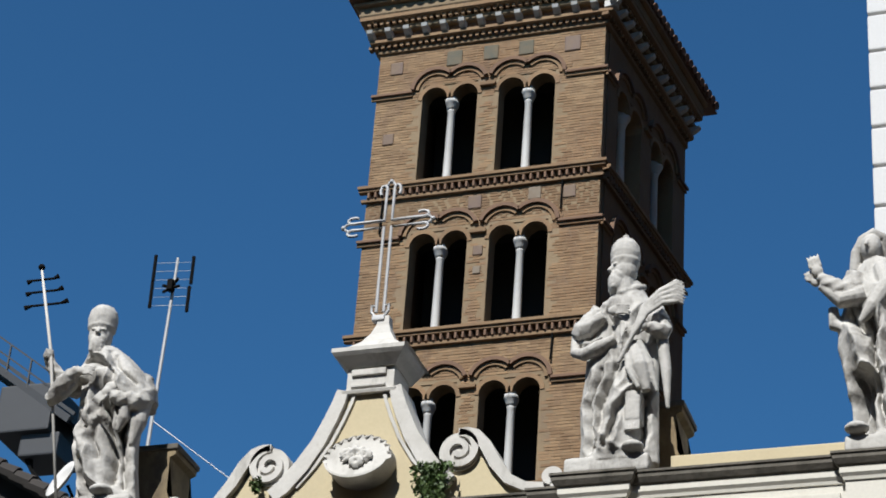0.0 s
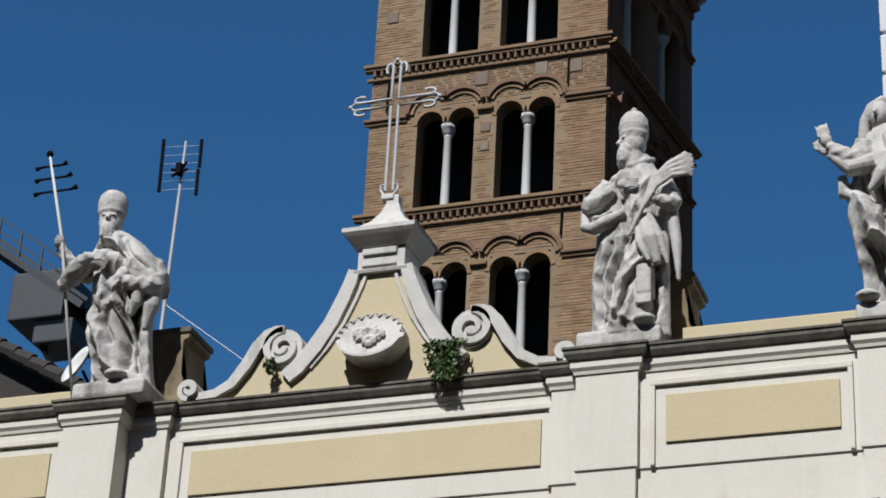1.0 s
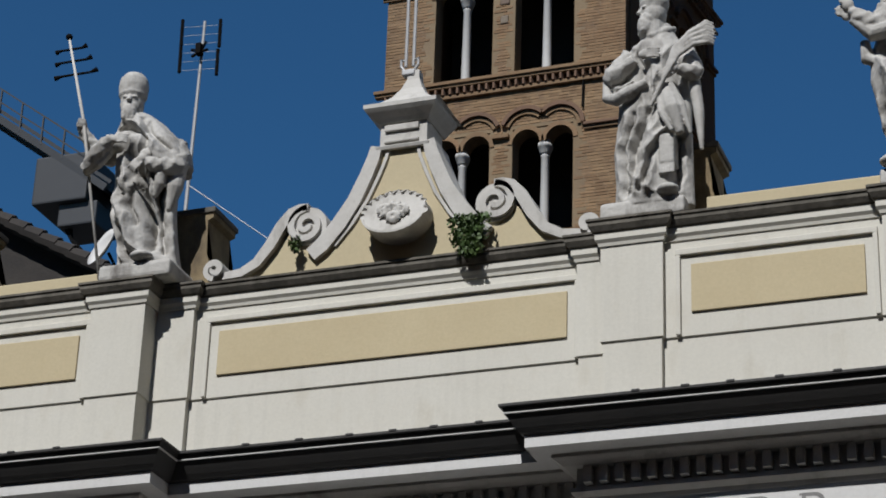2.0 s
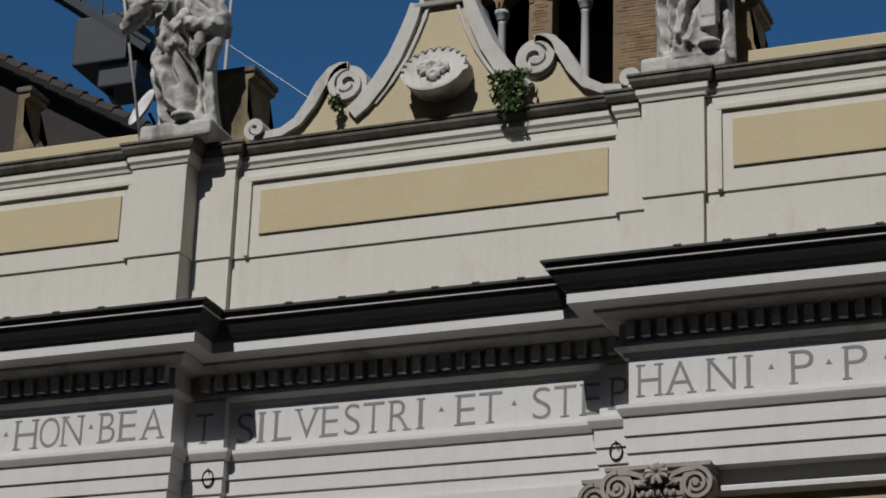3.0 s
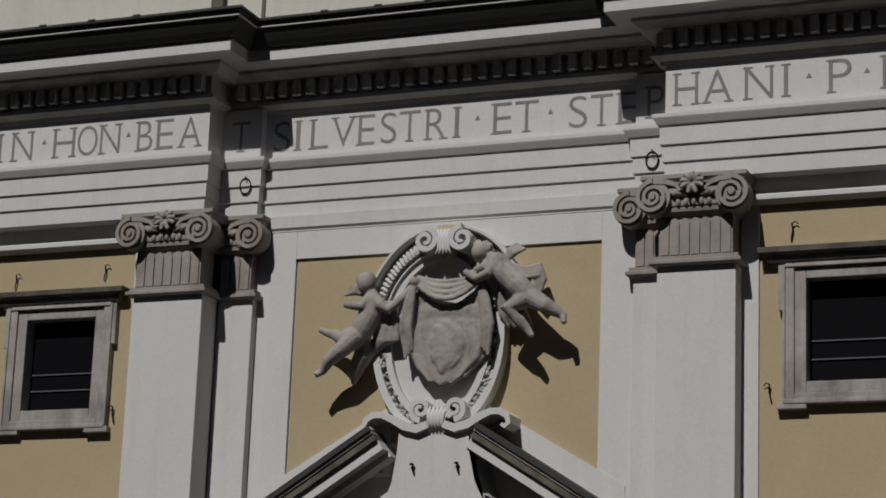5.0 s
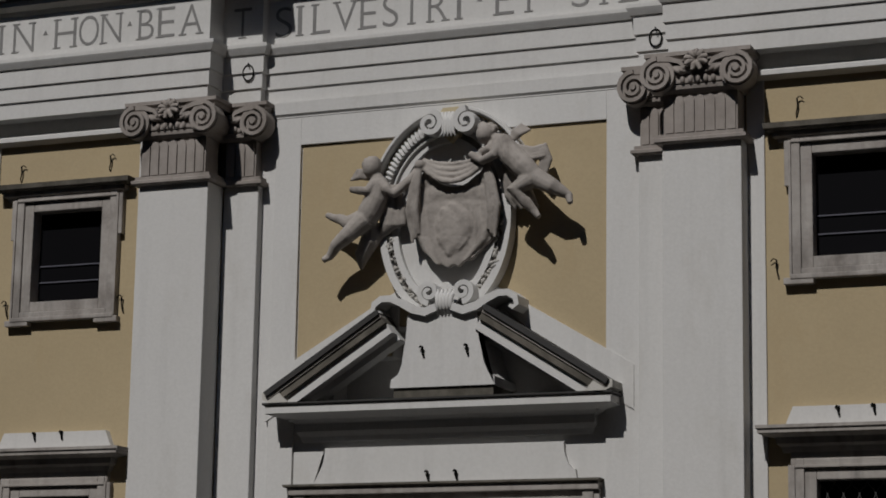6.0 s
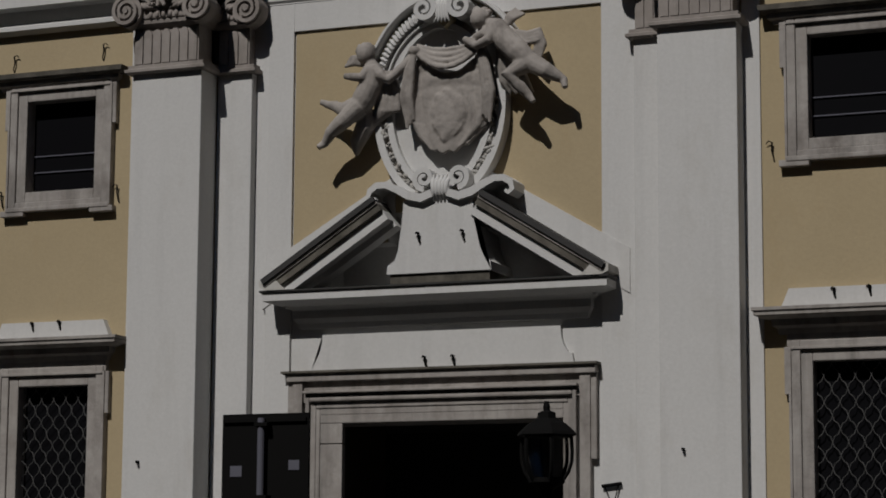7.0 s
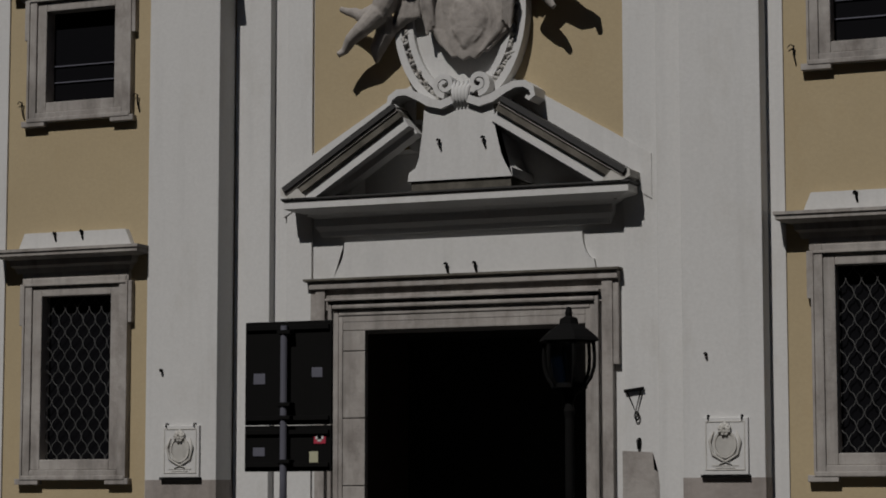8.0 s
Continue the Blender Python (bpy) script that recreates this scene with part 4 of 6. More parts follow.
tube(bm, [(0.82, -0.50, 8.16), (0.72, -0.56, 8.05), (0.60, -0.52, 8.03)], [0.067, 0.055, 0.043], 10)
tube(bm, [(1.26, -0.50, 7.70), (1.52, -0.54, 7.55), (1.62, -0.50, 7.49), (1.70, -0.48, 7.44), (1.73, -0.52, 7.34)], [0.128, 0.095, 0.073, 0.051, 0.034], 12)
tube(bm, [(1.24, -0.52, 7.66), (1.06, -0.60, 7.52), (1.20, -0.56, 7.38), (1.29, -0.54, 7.28), (1.36, -0.56, 7.19)], [0.122, 0.095, 0.071, 0.049, 0.034], 12)
for k in range(4):
    tube(bm, [(1.02 + 0.02 * k, -0.42, 8.10 - 0.03 * k), (1.22, -0.40, 8.05 - 0.035 * k), (1.36, -0.38, 8.09 - 0.04 * k), (1.42 - 0.03 * k, -0.36, 7.92), (1.36 - 0.03 * k, -0.36, 7.72 + 0.03 * k)], [0.03, 0.036, 0.04, 0.036, 0.014], 8)
for k in range(5):
    tube(bm, [(0.86 + 0.04 * k, -0.40, 7.98), (0.88 + 0.05 * k, -0.42, 7.76), (0.90 + 0.07 * k, -0.36, 7.52), (0.98 + 0.07 * k, -0.30, 7.36)], [0.03, 0.042, 0.045, 0.018], 8)
bmesh.ops.translate(bm, verts=bm.verts, vec=(-0.05, 0.13, 0.03))
moulded("winged_figure", bm, RELIEF, "grey stucco winged figure leaning over the cartouche's edge", "sculpture", 0.013, "cartouche figures", 0.006, 0.06)


# ---------------------------------------------------------------- statues on the attic
def robe(bm, rows, folds, seed=1, n=150, fine=12, gain=1.0):
    """A draped body: rows of z, x, y, half width, half depth; folds of x0, z0, x1, z1, bow, height, width raise ridges (or cut creases) on its front."""
    rng = random.Random(seed)
    lo, hi = rows[0][0], rows[-1][0]
    xm = sum(r[1] for r in rows) / len(rows)
    folds = list(folds)
    for k in range(fine):
        x, z = xm + rng.uniform(-0.42, 0.42), rng.uniform(lo + 0.35 * (hi - lo), hi - 0.1)
        folds.append((x, z, x + rng.uniform(-0.14, 0.14), max(lo, z - rng.uniform(0.3, 0.9)), rng.uniform(-0.07, 0.07), rng.choice((0.03, 0.04, -0.04)), rng.uniform(0.022, 0.04)))
    zs = np.linspace(lo, hi, 110)
    keys = np.array(rows)
    cols = [np.interp(zs, keys[:, 0], keys[:, c]) for c in (1, 2, 3, 4)]
    ang = np.linspace(0, 2 * np.pi, n, endpoint=False)
    Z = np.repeat(zs[:, None], n, 1)
    CX, CY, RX, RY = (np.repeat(c[:, None], n, 1) for c in cols)
    wav = 1 + 0.05 * np.sin(7 * ang + 1.3 * seed)[None, :] * ((hi - Z) / (hi - lo))
    X, Y = CX + RX * wav * np.cos(ang), CY + RY * wav * np.sin(ang)
    push = np.zeros_like(X)
    front = np.clip(-np.sin(ang) + 0.35, 0, 1)[None, :]
    WX = X + 0.018 * np.sin(9 * Z + seed) + 0.010 * np.sin(23 * Z + 7 * X)
    for x0, z0, x1, z1, bow, h, w in folds:
        t = np.clip(((WX - x0) * (x1 - x0) + (Z - z0) * (z1 - z0)) / ((x1 - x0) ** 2 + (z1 - z0) ** 2), 0, 1)
        side_x, side_z = z1 - z0, x0 - x1
        ln = math.hypot(side_x, side_z)
        b = bow * 4 * t * (1 - t)
        px, pz = x0 + (x1 - x0) * t + b * side_x / ln, z0 + (z1 - z0) * t + b * side_z / ln
        d = np.hypot(WX - px, Z - pz)
        push += (1.35 if h > 0 else 1.9 * gain) * h * np.exp(-(d / w) ** 1.25) * (0.35 + 0.65 * np.sin(np.pi * np.clip(0.12 + 0.76 * t, 0, 1)))
    X, Y = X + front * push * np.cos(ang) * 0.5, Y + front * push * np.minimum(np.sin(ang), 0) - front * push * 0.25
    rings = [[bm.verts.new((X[i, k], Y[i, k], Z[i, k])) for k in range(n)] for i in range(len(zs))]
    for a, b in zip(rings, rings[1:]):
        for k in range(n):
            bm.faces.new((a[k], a[(k + 1) % n], b[(k + 1) % n], b[k]))
    bm.faces.new(rings[0])
    bm.faces.new(rings[-1])
    return bm


def head(bm, x, y, z, turn, hat):
    """A plain bearded head that faces turn degrees from the front, with a tall cap."""
    a = radians(turn)
    fx, fy = math.sin(a), -math.cos(a)
    ball(bm, x, y, z, 0.165, 0.175, 0.21)
    ball(bm, x + 0.11 * fx, y + 0.11 * fy, z - 0.19, 0.115, 0.115, 0.17)
    ball(bm, x + 0.06 * fx, y + 0.06 * fy, z - 0.10, 0.135, 0.135, 0.12)
    tube(bm, [(x + 0.15 * fx, y + 0.15 * fy, z + 0.07), (x + 0.215 * fx, y + 0.215 * fy, z - 0.03), (x + 0.16 * fx, y + 0.16 * fy, z - 0.05)], [0.03, 0.035, 0.02], 8)
    for side_ in (-1, 1):
        bx, by = x + 0.135 * fx - side_ * 0.06 * fy, y + 0.135 * fy + side_ * 0.06 * fx
        ball(bm, bx, by, z + 0.045, 0.05, 0.05, 0.022)
        ball(bm, bx - 0.01 * fx, by - 0.01 * fy, z - 0.07, 0.045, 0.045, 0.05)
    for k in range(9):
        t = (k % 3 - 1) * 0.06
        ball(bm, x + 0.17 * fx - t * fy, y + 0.17 * fy + t * fx, z - 0.16 - 0.06 * (k // 3), 0.035, 0.035, 0.045)
    tube(bm, [(x, y, z - 0.12), (x, y, z - 0.38)], 0.13, 12)
    lathe(bm, (x, y, z), hat, 24)


def sleeve(bm, points, radii, sides=26, seed=0, depth=0.16):
    """A bent arm in loose cloth: a smooth tube with slanting wrinkles, deepest in the bend."""
    pts = [Vector(p) for p in points]
    n = len(pts) - 1
    line, rad = [], []
    for i in range(n):
        p0, p1, p2, p3 = pts[max(i - 1, 0)], pts[i], pts[i + 1], pts[min(i + 2, n)]
        for k in range(9):
            t = k / 9
            line.append(0.5 * (2 * p1 + (p2 - p0) * t + (2 * p0 - 5 * p1 + 4 * p2 - p3) * t * t + (3 * p1 - p0 - 3 * p2 + p3) * t ** 3))
            rad.append(radii[i] + (radii[i + 1] - radii[i]) * t)
    line.append(pts[-1])
    rad.append(radii[-1])
    rings, across = [], None
    for i, p in enumerate(line):
        way = (line[min(i + 1, len(line) - 1)] - line[max(i - 1, 0)]).normalized()
        across = way.orthogonal().normalized() if across is None else (across - way * across.dot(way)).normalized()
        up_ = way.cross(across)
        ring = []
        for k in range(sides):
            a = 2 * math.pi * k / sides
            f = abs(math.sin(1.5 * a + 0.62 * i + seed)) + 0.6 * abs(math.sin(2.5 * a - 0.41 * i + 2 * seed))
            r = rad[i] * (1 + depth * (1.0 - f))
            ring.append(bm.verts.new(p + r * (math.cos(a) * across + math.sin(a) * up_)))
        rings.append(ring)
    for a, b in zip(rings, rings[1:]):
        for k in range(sides):
            bm.faces.new((a[k], a[(k + 1) % sides], b[(k + 1) % sides], b[k]))
    bm.faces.new(rings[0])
    bm.faces.new(rings[-1])
    return bm


def palm(bm, x, y, z, way, size=1.0):
    """A flat carved right or left palm with four fingers, pointing along way (an angle in degrees in the wall's plane)."""
    c, q = math.cos(radians(way)), math.sin(radians(way))
    ball(bm, x, y, z, 0.085 * size, 0.05 * size, 0.065 * size, (0, -way, 0))
    for k in range(4):
        o = (k - 1.5) * 0.034 * size
        tube(bm, [(x + 0.04 * c - o * q, y - 0.02, z + 0.04 * q + o * c), (x + 0.13 * size * c - o * q, y - 0.035, z + 0.13 * size * q + o * c), (x + 0.19 * size * c - 1.2 * o * q, y - 0.01, z + 0.19 * size * q + 1.2 * o * c)], [0.022, 0.02, 0.012], 8)
    tube(bm, [(x, y, z), (x + 0.05 * c - 0.07 * q, y - 0.03, z + 0.05 * q + 0.07 * c), (x + 0.11 * c - 0.075 * q, y - 0.03, z + 0.11 * q + 0.075 * c)], [0.025, 0.022, 0.014], 8)
    return bm


# robed figure with a book: long robe, cape over it, sleeves
bm = bmesh.new()
robe(bm, [(14.14, -3.30, -0.16, 0.46, 0.33), (14.4, -3.33, -0.16, 0.43, 0.31), (14.75, -3.38, -0.16, 0.42, 0.30), (15.1, -3.45, -0.16, 0.45, 0.31), (15.6, -3.46, -0.16, 0.46, 0.31), (16.0, -3.50, -0.16, 0.44, 0.29), (16.3, -3.56, -0.16, 0.34, 0.25), (16.5, -3.62, -0.16, 0.22, 0.2)], [
    (-3.66, 15.45, -3.58, 14.75, 0.05, 0.10, 0.13), (-3.46, 15.60, -3.14, 14.45, -0.06, -0.24, 0.07), (-3.28, 15.5, -3.02, 14.5, -0.03, 0.10, 0.045), (-3.14, 15.4, -2.98, 14.4, 0.02, -0.20, 0.045),
    (-3.34, 15.5, -3.12, 14.4, -0.06, 0.09, 0.035), (-3.55, 14.95, -3.22, 14.30, 0.10, 0.08, 0.04), (-3.66, 14.80, -3.40, 14.28, 0.08, -0.10, 0.035), (-3.74, 14.9, -3.52, 14.25, 0.05, 0.09, 0.045),
    (-3.84, 15.5, -3.70, 14.3, 0.02, -0.14, 0.04), (-3.92, 15.4, -3.78, 14.3, 0.0, 0.09, 0.05), (-3.80, 15.65, -3.62, 15.25, 0.06, -0.12, 0.035), (-3.02, 15.4, -2.90, 14.4, 0.0, 0.10, 0.05), (-3.50, 15.3, -3.42, 14.8, 0.04, -0.08, 0.03)], 3)
# cape: a wide shell whose lower rim stands free of the robe
robe(bm, [(15.70, -3.12, -0.17, 0.30, 0.38), (15.90, -3.30, -0.17, 0.44, 0.40), (16.06, -3.46, -0.17, 0.53, 0.40), (16.22, -3.56, -0.17, 0.46, 0.34), (16.40, -3.60, -0.17, 0.34, 0.27), (16.56, -3.66, -0.17, 0.20, 0.19)], [
    (-3.55, 16.5, -3.10, 15.80, 0.05, 0.05, 0.05), (-3.45, 16.4, -3.00, 15.85, 0.05, -0.06, 0.03), (-3.85, 16.3, -3.35, 16.02, -0.08, -0.07, 0.03), (-3.80, 16.4, -3.40, 16.12, -0.08, 0.05, 0.035)], 5, fine=4)
head(bm, -3.72, -0.32, 16.71, 14, [(0.17, 0.07), (0.195, 0.12), (0.20, 0.13), (0.195, 0.15), (0.208, 0.26), (0.195, 0.37), (0.14, 0.45), (0.05, 0.485)])
# raised arm with the fist round the staff
sleeve(bm, [(-3.86, -0.05, 16.20), (-4.14, -0.10, 16.08), (-4.34, -0.24, 16.24), (-4.44, -0.36, 16.42)], [0.15, 0.13, 0.10, 0.07])
ball(bm, -4.44, -0.38, 16.47, 0.075, 0.085, 0.085)
for k in range(4):
    tube(bm, [(-4.50, -0.36, 16.42 + 0.035 * k), (-4.44, -0.47, 16.42 + 0.035 * k), (-4.38, -0.38, 16.43 + 0.035 * k)], 0.02, 8)
# bent arm with a turned-back cuff, holding the open book
sleeve(bm, [(-3.96, -0.30, 16.20), (-4.10, -0.42, 15.92), (-4.20, -0.48, 15.74)], [0.12, 0.13, 0.10])
sleeve(bm, [(-4.24, -0.48, 15.70), (-4.06, -0.56, 15.86), (-3.88, -0.60, 16.02), (-3.76, -0.60, 16.05)], [0.09, 0.12, 0.09, 0.05])
tube(bm, [(-4.26, -0.46, 15.66), (-4.02, -0.52, 15.74), (-3.86, -0.54, 15.90)], [0.05, 0.06, 0.03], 10)
palm(bm, -3.74, -0.62, 16.04, -10)
# the other sleeve hangs in a heavy fold
sleeve(bm, [(-3.10, -0.12, 16.05), (-2.98, -0.24, 15.80), (-2.98, -0.36, 15.62), (-3.16, -0.50, 15.62), (-3.30, -0.56, 15.66)], [0.17, 0.16, 0.15, 0.11, 0.06])
tube(bm, [(-2.96, -0.26, 15.70), (-2.97, -0.28, 15.35), (-3.02, -0.28, 15.02)], [0.14, 0.12, 0.04], 12)
tube(bm, [(-3.10, -0.46, 15.58), (-3.12, -0.42, 15.36), (-3.20, -0.38, 15.2)], [0.08, 0.08, 0.03], 10)
palm(bm, -3.34, -0.60, 15.68, -130, 1.1)
ball(bm, -3.30, -0.56, 15.76, 0.10, 0.07, 0.09)
# foot and base
ball(bm, -3.24, -0.52, 14.27, 0.16, 0.14, 0.07)
box(bm, -3.86, -2.80, -0.54, 0.2, 13.955, 14.2, bevel=0.06)
moulded("statue", bm, MARBLE, "weathered white marble statue of a robed bishop with tall cap", "statue", 0.012, "attic statues", 0.008, 0.05, 1)

staff = thing("crozier_staff", "thin pale metal staff with three dark cross bars", "staff", (-3.86, -0.45, 13.95))
bm = bmesh.new()
tube(bm, [(-4.81, -0.36, 17.92), (-4.41, -0.40, 16.53), (-3.86, -0.45, 13.95)], [0.018, 0.024, 0.02], 8)
part("shaft", bm, WEATHERED, staff, smooth=True)
for z, w in ((17.74, 0.24), (17.54, 0.28), (17.32, 0.33)):
    x = -4.81 + (17.92 - z) * 0.288
    bm = bmesh.new()
    tube(bm, [(x - w, -0.36, z - 0.02), (x - w * 0.7, -0.36, z), (x + w * 0.7, -0.36, z + 0.0), (x + w, -0.36, z + 0.03)], [0.038, 0.018, 0.018, 0.038], 8)
    part("cross_bar", bm, IRON, staff, "dark iron cross bar")
part("knob", ball(bmesh.new(), -4.815, -0.36, 17.95, 0.05), IRON, staff)

# robed figure in a tiara: robe, wide sleeves, palm branch
bm = bmesh.new()
robe(bm, [(14.14, 3.66, -0.16, 0.49, 0.36), (14.5, 3.66, -0.16, 0.48, 0.35), (15.0, 3.64, -0.16, 0.49, 0.35), (15.4, 3.66, -0.16, 0.47, 0.33), (15.8, 3.66, -0.16, 0.46, 0.31), (16.15, 3.66, -0.16, 0.46, 0.28), (16.42, 3.69, -0.15, 0.37, 0.25), (16.60, 3.71, -0.14, 0.23, 0.19), (16.80, 3.72, -0.12, 0.14, 0.15)], [
    (3.36, 15.42, 3.28, 14.30, 0.04, 0.09, 0.06), (3.46, 15.40, 3.36, 14.30, 0.05, -0.12, 0.035), (3.54, 15.45, 3.42, 14.35, 0.04, 0.09, 0.05), (3.66, 15.40, 3.44, 14.30, 0.06, -0.11, 0.035), (3.92, 15.15, 3.52, 14.28, 0.08, 0.10, 0.05), (3.78, 15.35, 3.62, 14.75, 0.0, 0.06, 0.06),
    (3.84, 15.00, 3.56, 14.32, 0.06, -0.12, 0.035), (4.02, 15.05, 4.00, 14.35, 0.0, -0.22, 0.05), (4.10, 15.1, 4.04, 14.3, 0.0, 0.08, 0.04), (3.72, 14.7, 3.66, 14.25, 0.0, 0.06, 0.05), (3.40, 14.6, 3.75, 14.26, 0.05, 0.05, 0.035),
    (3.45, 16.35, 3.55, 15.85, -0.05, -0.07, 0.035), (3.95, 16.35, 3.80, 15.95, 0.05, 0.05, 0.05)], 12, gain=0.65)
head(bm, 3.67, -0.24, 16.93, -58, [(0.17, 0.05), (0.19, 0.11), (0.195, 0.13), (0.185, 0.15), (0.198, 0.24), (0.18, 0.36), (0.12, 0.45), (0.045, 0.49), (0.045, 0.535), (0.02, 0.55)])
# collar
tube(bm, [(3.50, -0.24, 16.62), (3.66, -0.34, 16.56), (3.84, -0.26, 16.66), (3.90, -0.12, 16.74)], [0.04, 0.05, 0.05, 0.04], 10)
# arm across the chest and its wide sleeve
sleeve(bm, [(3.36, -0.18, 16.36), (3.16, -0.26, 16.10), (3.22, -0.40, 16.02), (3.48, -0.50, 16.16)], [0.15, 0.14, 0.12, 0.065])
palm(bm, 3.62, -0.52, 16.20, -4, 1.05)
tube(bm, [(3.13, -0.20, 16.28), (3.05, -0.26, 16.00), (3.08, -0.34, 15.74), (3.22, -0.44, 15.65), (3.42, -0.50, 15.70), (3.64, -0.52, 15.80)], [0.04, 0.055, 0.07, 0.085, 0.09, 0.05], 12)
tube(bm, [(3.20, -0.26, 16.05), (3.24, -0.30, 15.80), (3.40, -0.40, 15.84)], [0.11, 0.10, 0.06], 12)
tube(bm, [(3.14, -0.34, 15.88), (3.30, -0.42, 15.80), (3.46, -0.48, 15.86)], [0.03, 0.04, 0.02], 10)
# the other arm holds the palm branch; its sleeve ends in a point
sleeve(bm, [(4.02, -0.18, 16.32), (4.16, -0.28, 16.06), (4.20, -0.38, 15.92), (4.04, -0.50, 15.94)], [0.16, 0.14, 0.11, 0.07])
palm(bm, 3.98, -0.54, 15.92, 215, 1.1)
tube(bm, [(4.18, -0.30, 15.95), (4.25, -0.30, 15.40), (4.28, -0.30, 14.86)], [0.08, 0.07, 0.025], 10)
tube(bm, [(3.86, -0.46, 15.72), (3.96, -0.52, 15.35), (4.06, -0.50, 15.02)], [0.10, 0.13, 0.05], 12)
tube(bm, [(3.94, -0.52, 15.72), (4.08, -0.50, 15.40), (4.18, -0.46, 15.02)], [0.05, 0.06, 0.02], 10)
tube(bm, [(3.80, -0.52, 15.62), (3.84, -0.60, 15.30), (3.98, -0.60, 15.02)], [0.03, 0.045, 0.03], 10)
for k in range(8):
    f = k / 7
    tube(bm, [(3.70, -0.56, 15.42), (3.90, -0.62, 15.78), (4.06 - 0.06 * f, -0.58, 16.08 + 0.10 * f), (4.24 - 0.05 * f, -0.52 + 0.03 * (k % 2), 16.24 + 0.20 * f), (4.42 - 0.02 * f, -0.46, 16.28 + 0.30 * f), (4.53 - 0.06 * abs(f - 0.5), -0.42, 16.25 + 0.30 * f)], [0.03, 0.03, 0.03, 0.032, 0.028, 0.008], 8)
# stole end with its fringe
box(bm, 3.80, 3.99, -0.56, -0.3, 14.62, 15.02, bevel=0.02)
for k in range(6):
    tube(bm, [(3.815 + 0.032 * k, -0.53, 14.66), (3.81 + 0.033 * k, -0.54, 14.48)], 0.018, 8)
ball(bm, 3.90, -0.50, 14.27, 0.14, 0.14, 0.07)
box(bm, 3.02, 4.10, -0.50, 0.2, 13.955, 14.2, bevel=0.06)
moulded("statue", bm, MARBLE, "weathered white marble statue in papal tiara holding a palm branch", "statue", 0.012, "attic statues", 0.008, 0.05, 1)

# hooded figure with joined palms
bm = bmesh.new()
robe(bm, [(14.14, 6.98, -0.16, 0.50, 0.34), (14.6, 6.96, -0.16, 0.44, 0.32), (15.0, 6.96, -0.16, 0.47, 0.33), (15.5, 6.92, -0.16, 0.55, 0.34), (15.9, 6.94, -0.16, 0.54, 0.32), (16.25, 6.95, -0.16, 0.46, 0.30), (16.5, 6.92, -0.15, 0.34, 0.25), (16.72, 6.88, -0.15, 0.18, 0.18)], [
    (6.50, 15.75, 6.72, 15.15, -0.05, 0.12, 0.09), (6.62, 15.05, 6.60, 14.35, 0.0, -0.26, 0.06), (6.72, 15.0, 6.74, 14.3, 0.0, -0.26, 0.06), (6.66, 15.05, 6.68, 14.3, 0.02, 0.10, 0.035), (6.60, 15.10, 6.92, 15.0, -0.04, 0.12, 0.045), (6.82, 15.9, 6.96, 14.3, 0.04, -0.16, 0.04),
    (6.92, 16.2, 7.05, 14.3, 0.05, 0.10, 0.06), (7.08, 16.1, 7.20, 14.3, 0.04, -0.12, 0.04), (7.2, 16.0, 7.3, 14.3, 0.03, 0.10, 0.05), (6.55, 16.0, 6.70, 15.6, 0.03, -0.12, 0.05), (6.48, 15.2, 6.52, 14.5, 0.0, 0.08, 0.05)], 21)
ball(bm, 6.83, -0.26, 16.88, 0.135, 0.15, 0.19)
tube(bm, [(6.80, -0.40, 16.92), (6.785, -0.43, 16.85), (6.80, -0.40, 16.82)], [0.018, 0.026, 0.018], 8)
# hood: a rim that frames the face and falls to the shoulders
tube(bm, [(6.60, -0.16, 16.62), (6.63, -0.20, 16.86), (6.72, -0.24, 17.04), (6.86, -0.26, 17.11), (7.00, -0.22, 17.03), (7.05, -0.16, 16.84), (7.04, -0.14, 16.62)], [0.07, 0.07, 0.06, 0.06, 0.06, 0.07, 0.08], 12)
ball(bm, 6.86, -0.06, 16.88, 0.23, 0.20, 0.25)
sleeve(bm, [(6.64, -0.26, 16.44), (6.54, -0.40, 16.20), (6.38, -0.48, 16.26), (6.22, -0.50, 16.40)], [0.16, 0.14, 0.11, 0.06])
palm(bm, 6.19, -0.52, 16.48, 105, 1.15)
palm(bm, 6.15, -0.46, 16.36, 120, 0.9)
tube(bm, [(6.74, -0.40, 16.14), (6.46, -0.46, 16.06), (6.22, -0.48, 16.28)], [0.13, 0.11, 0.05], 12)
tube(bm, [(6.34, -0.30, 16.05), (6.36, -0.28, 15.82), (6.58, -0.36, 15.66)], [0.06, 0.09, 0.05], 10)
tube(bm, [(6.95, -0.36, 16.55), (7.05, -0.46, 16.2), (6.86, -0.52, 15.9), (6.70, -0.50, 15.7)], [0.10, 0.14, 0.10, 0.04], 12)
ball(bm, 6.62, -0.50, 14.27, 0.15, 0.14, 0.07)
box(bm, 6.46, 7.52, -0.5, 0.2, 13.955, 14.2, bevel=0.06)
moulded("statue", bm, MARBLE, "weathered white marble statue with hood and joined palms", "statue", 0.012, "attic statues", 0.008, 0.05, 1)

# ---------------------------------------------------------------- scrolled gable with its cross
gable = tagged(new("scrolled_gable"), "cream and white scrolled gable crowning the attic", "gable")
gable.location = (0.13, 0, 13.95)
GX = 0.215
side = [(1.20, 14.20), (1.05, 14.32), (0.82, 14.60), (0.62, 14.92), (0.48, 15.24), (0.39, 15.48), (0.345, 15.66)]
wings_low = [(2.55, 14.0), (2.2, 14.03), (1.9, 14.22), (1.62, 14.52), (1.40, 14.74), (1.20, 14.74)]


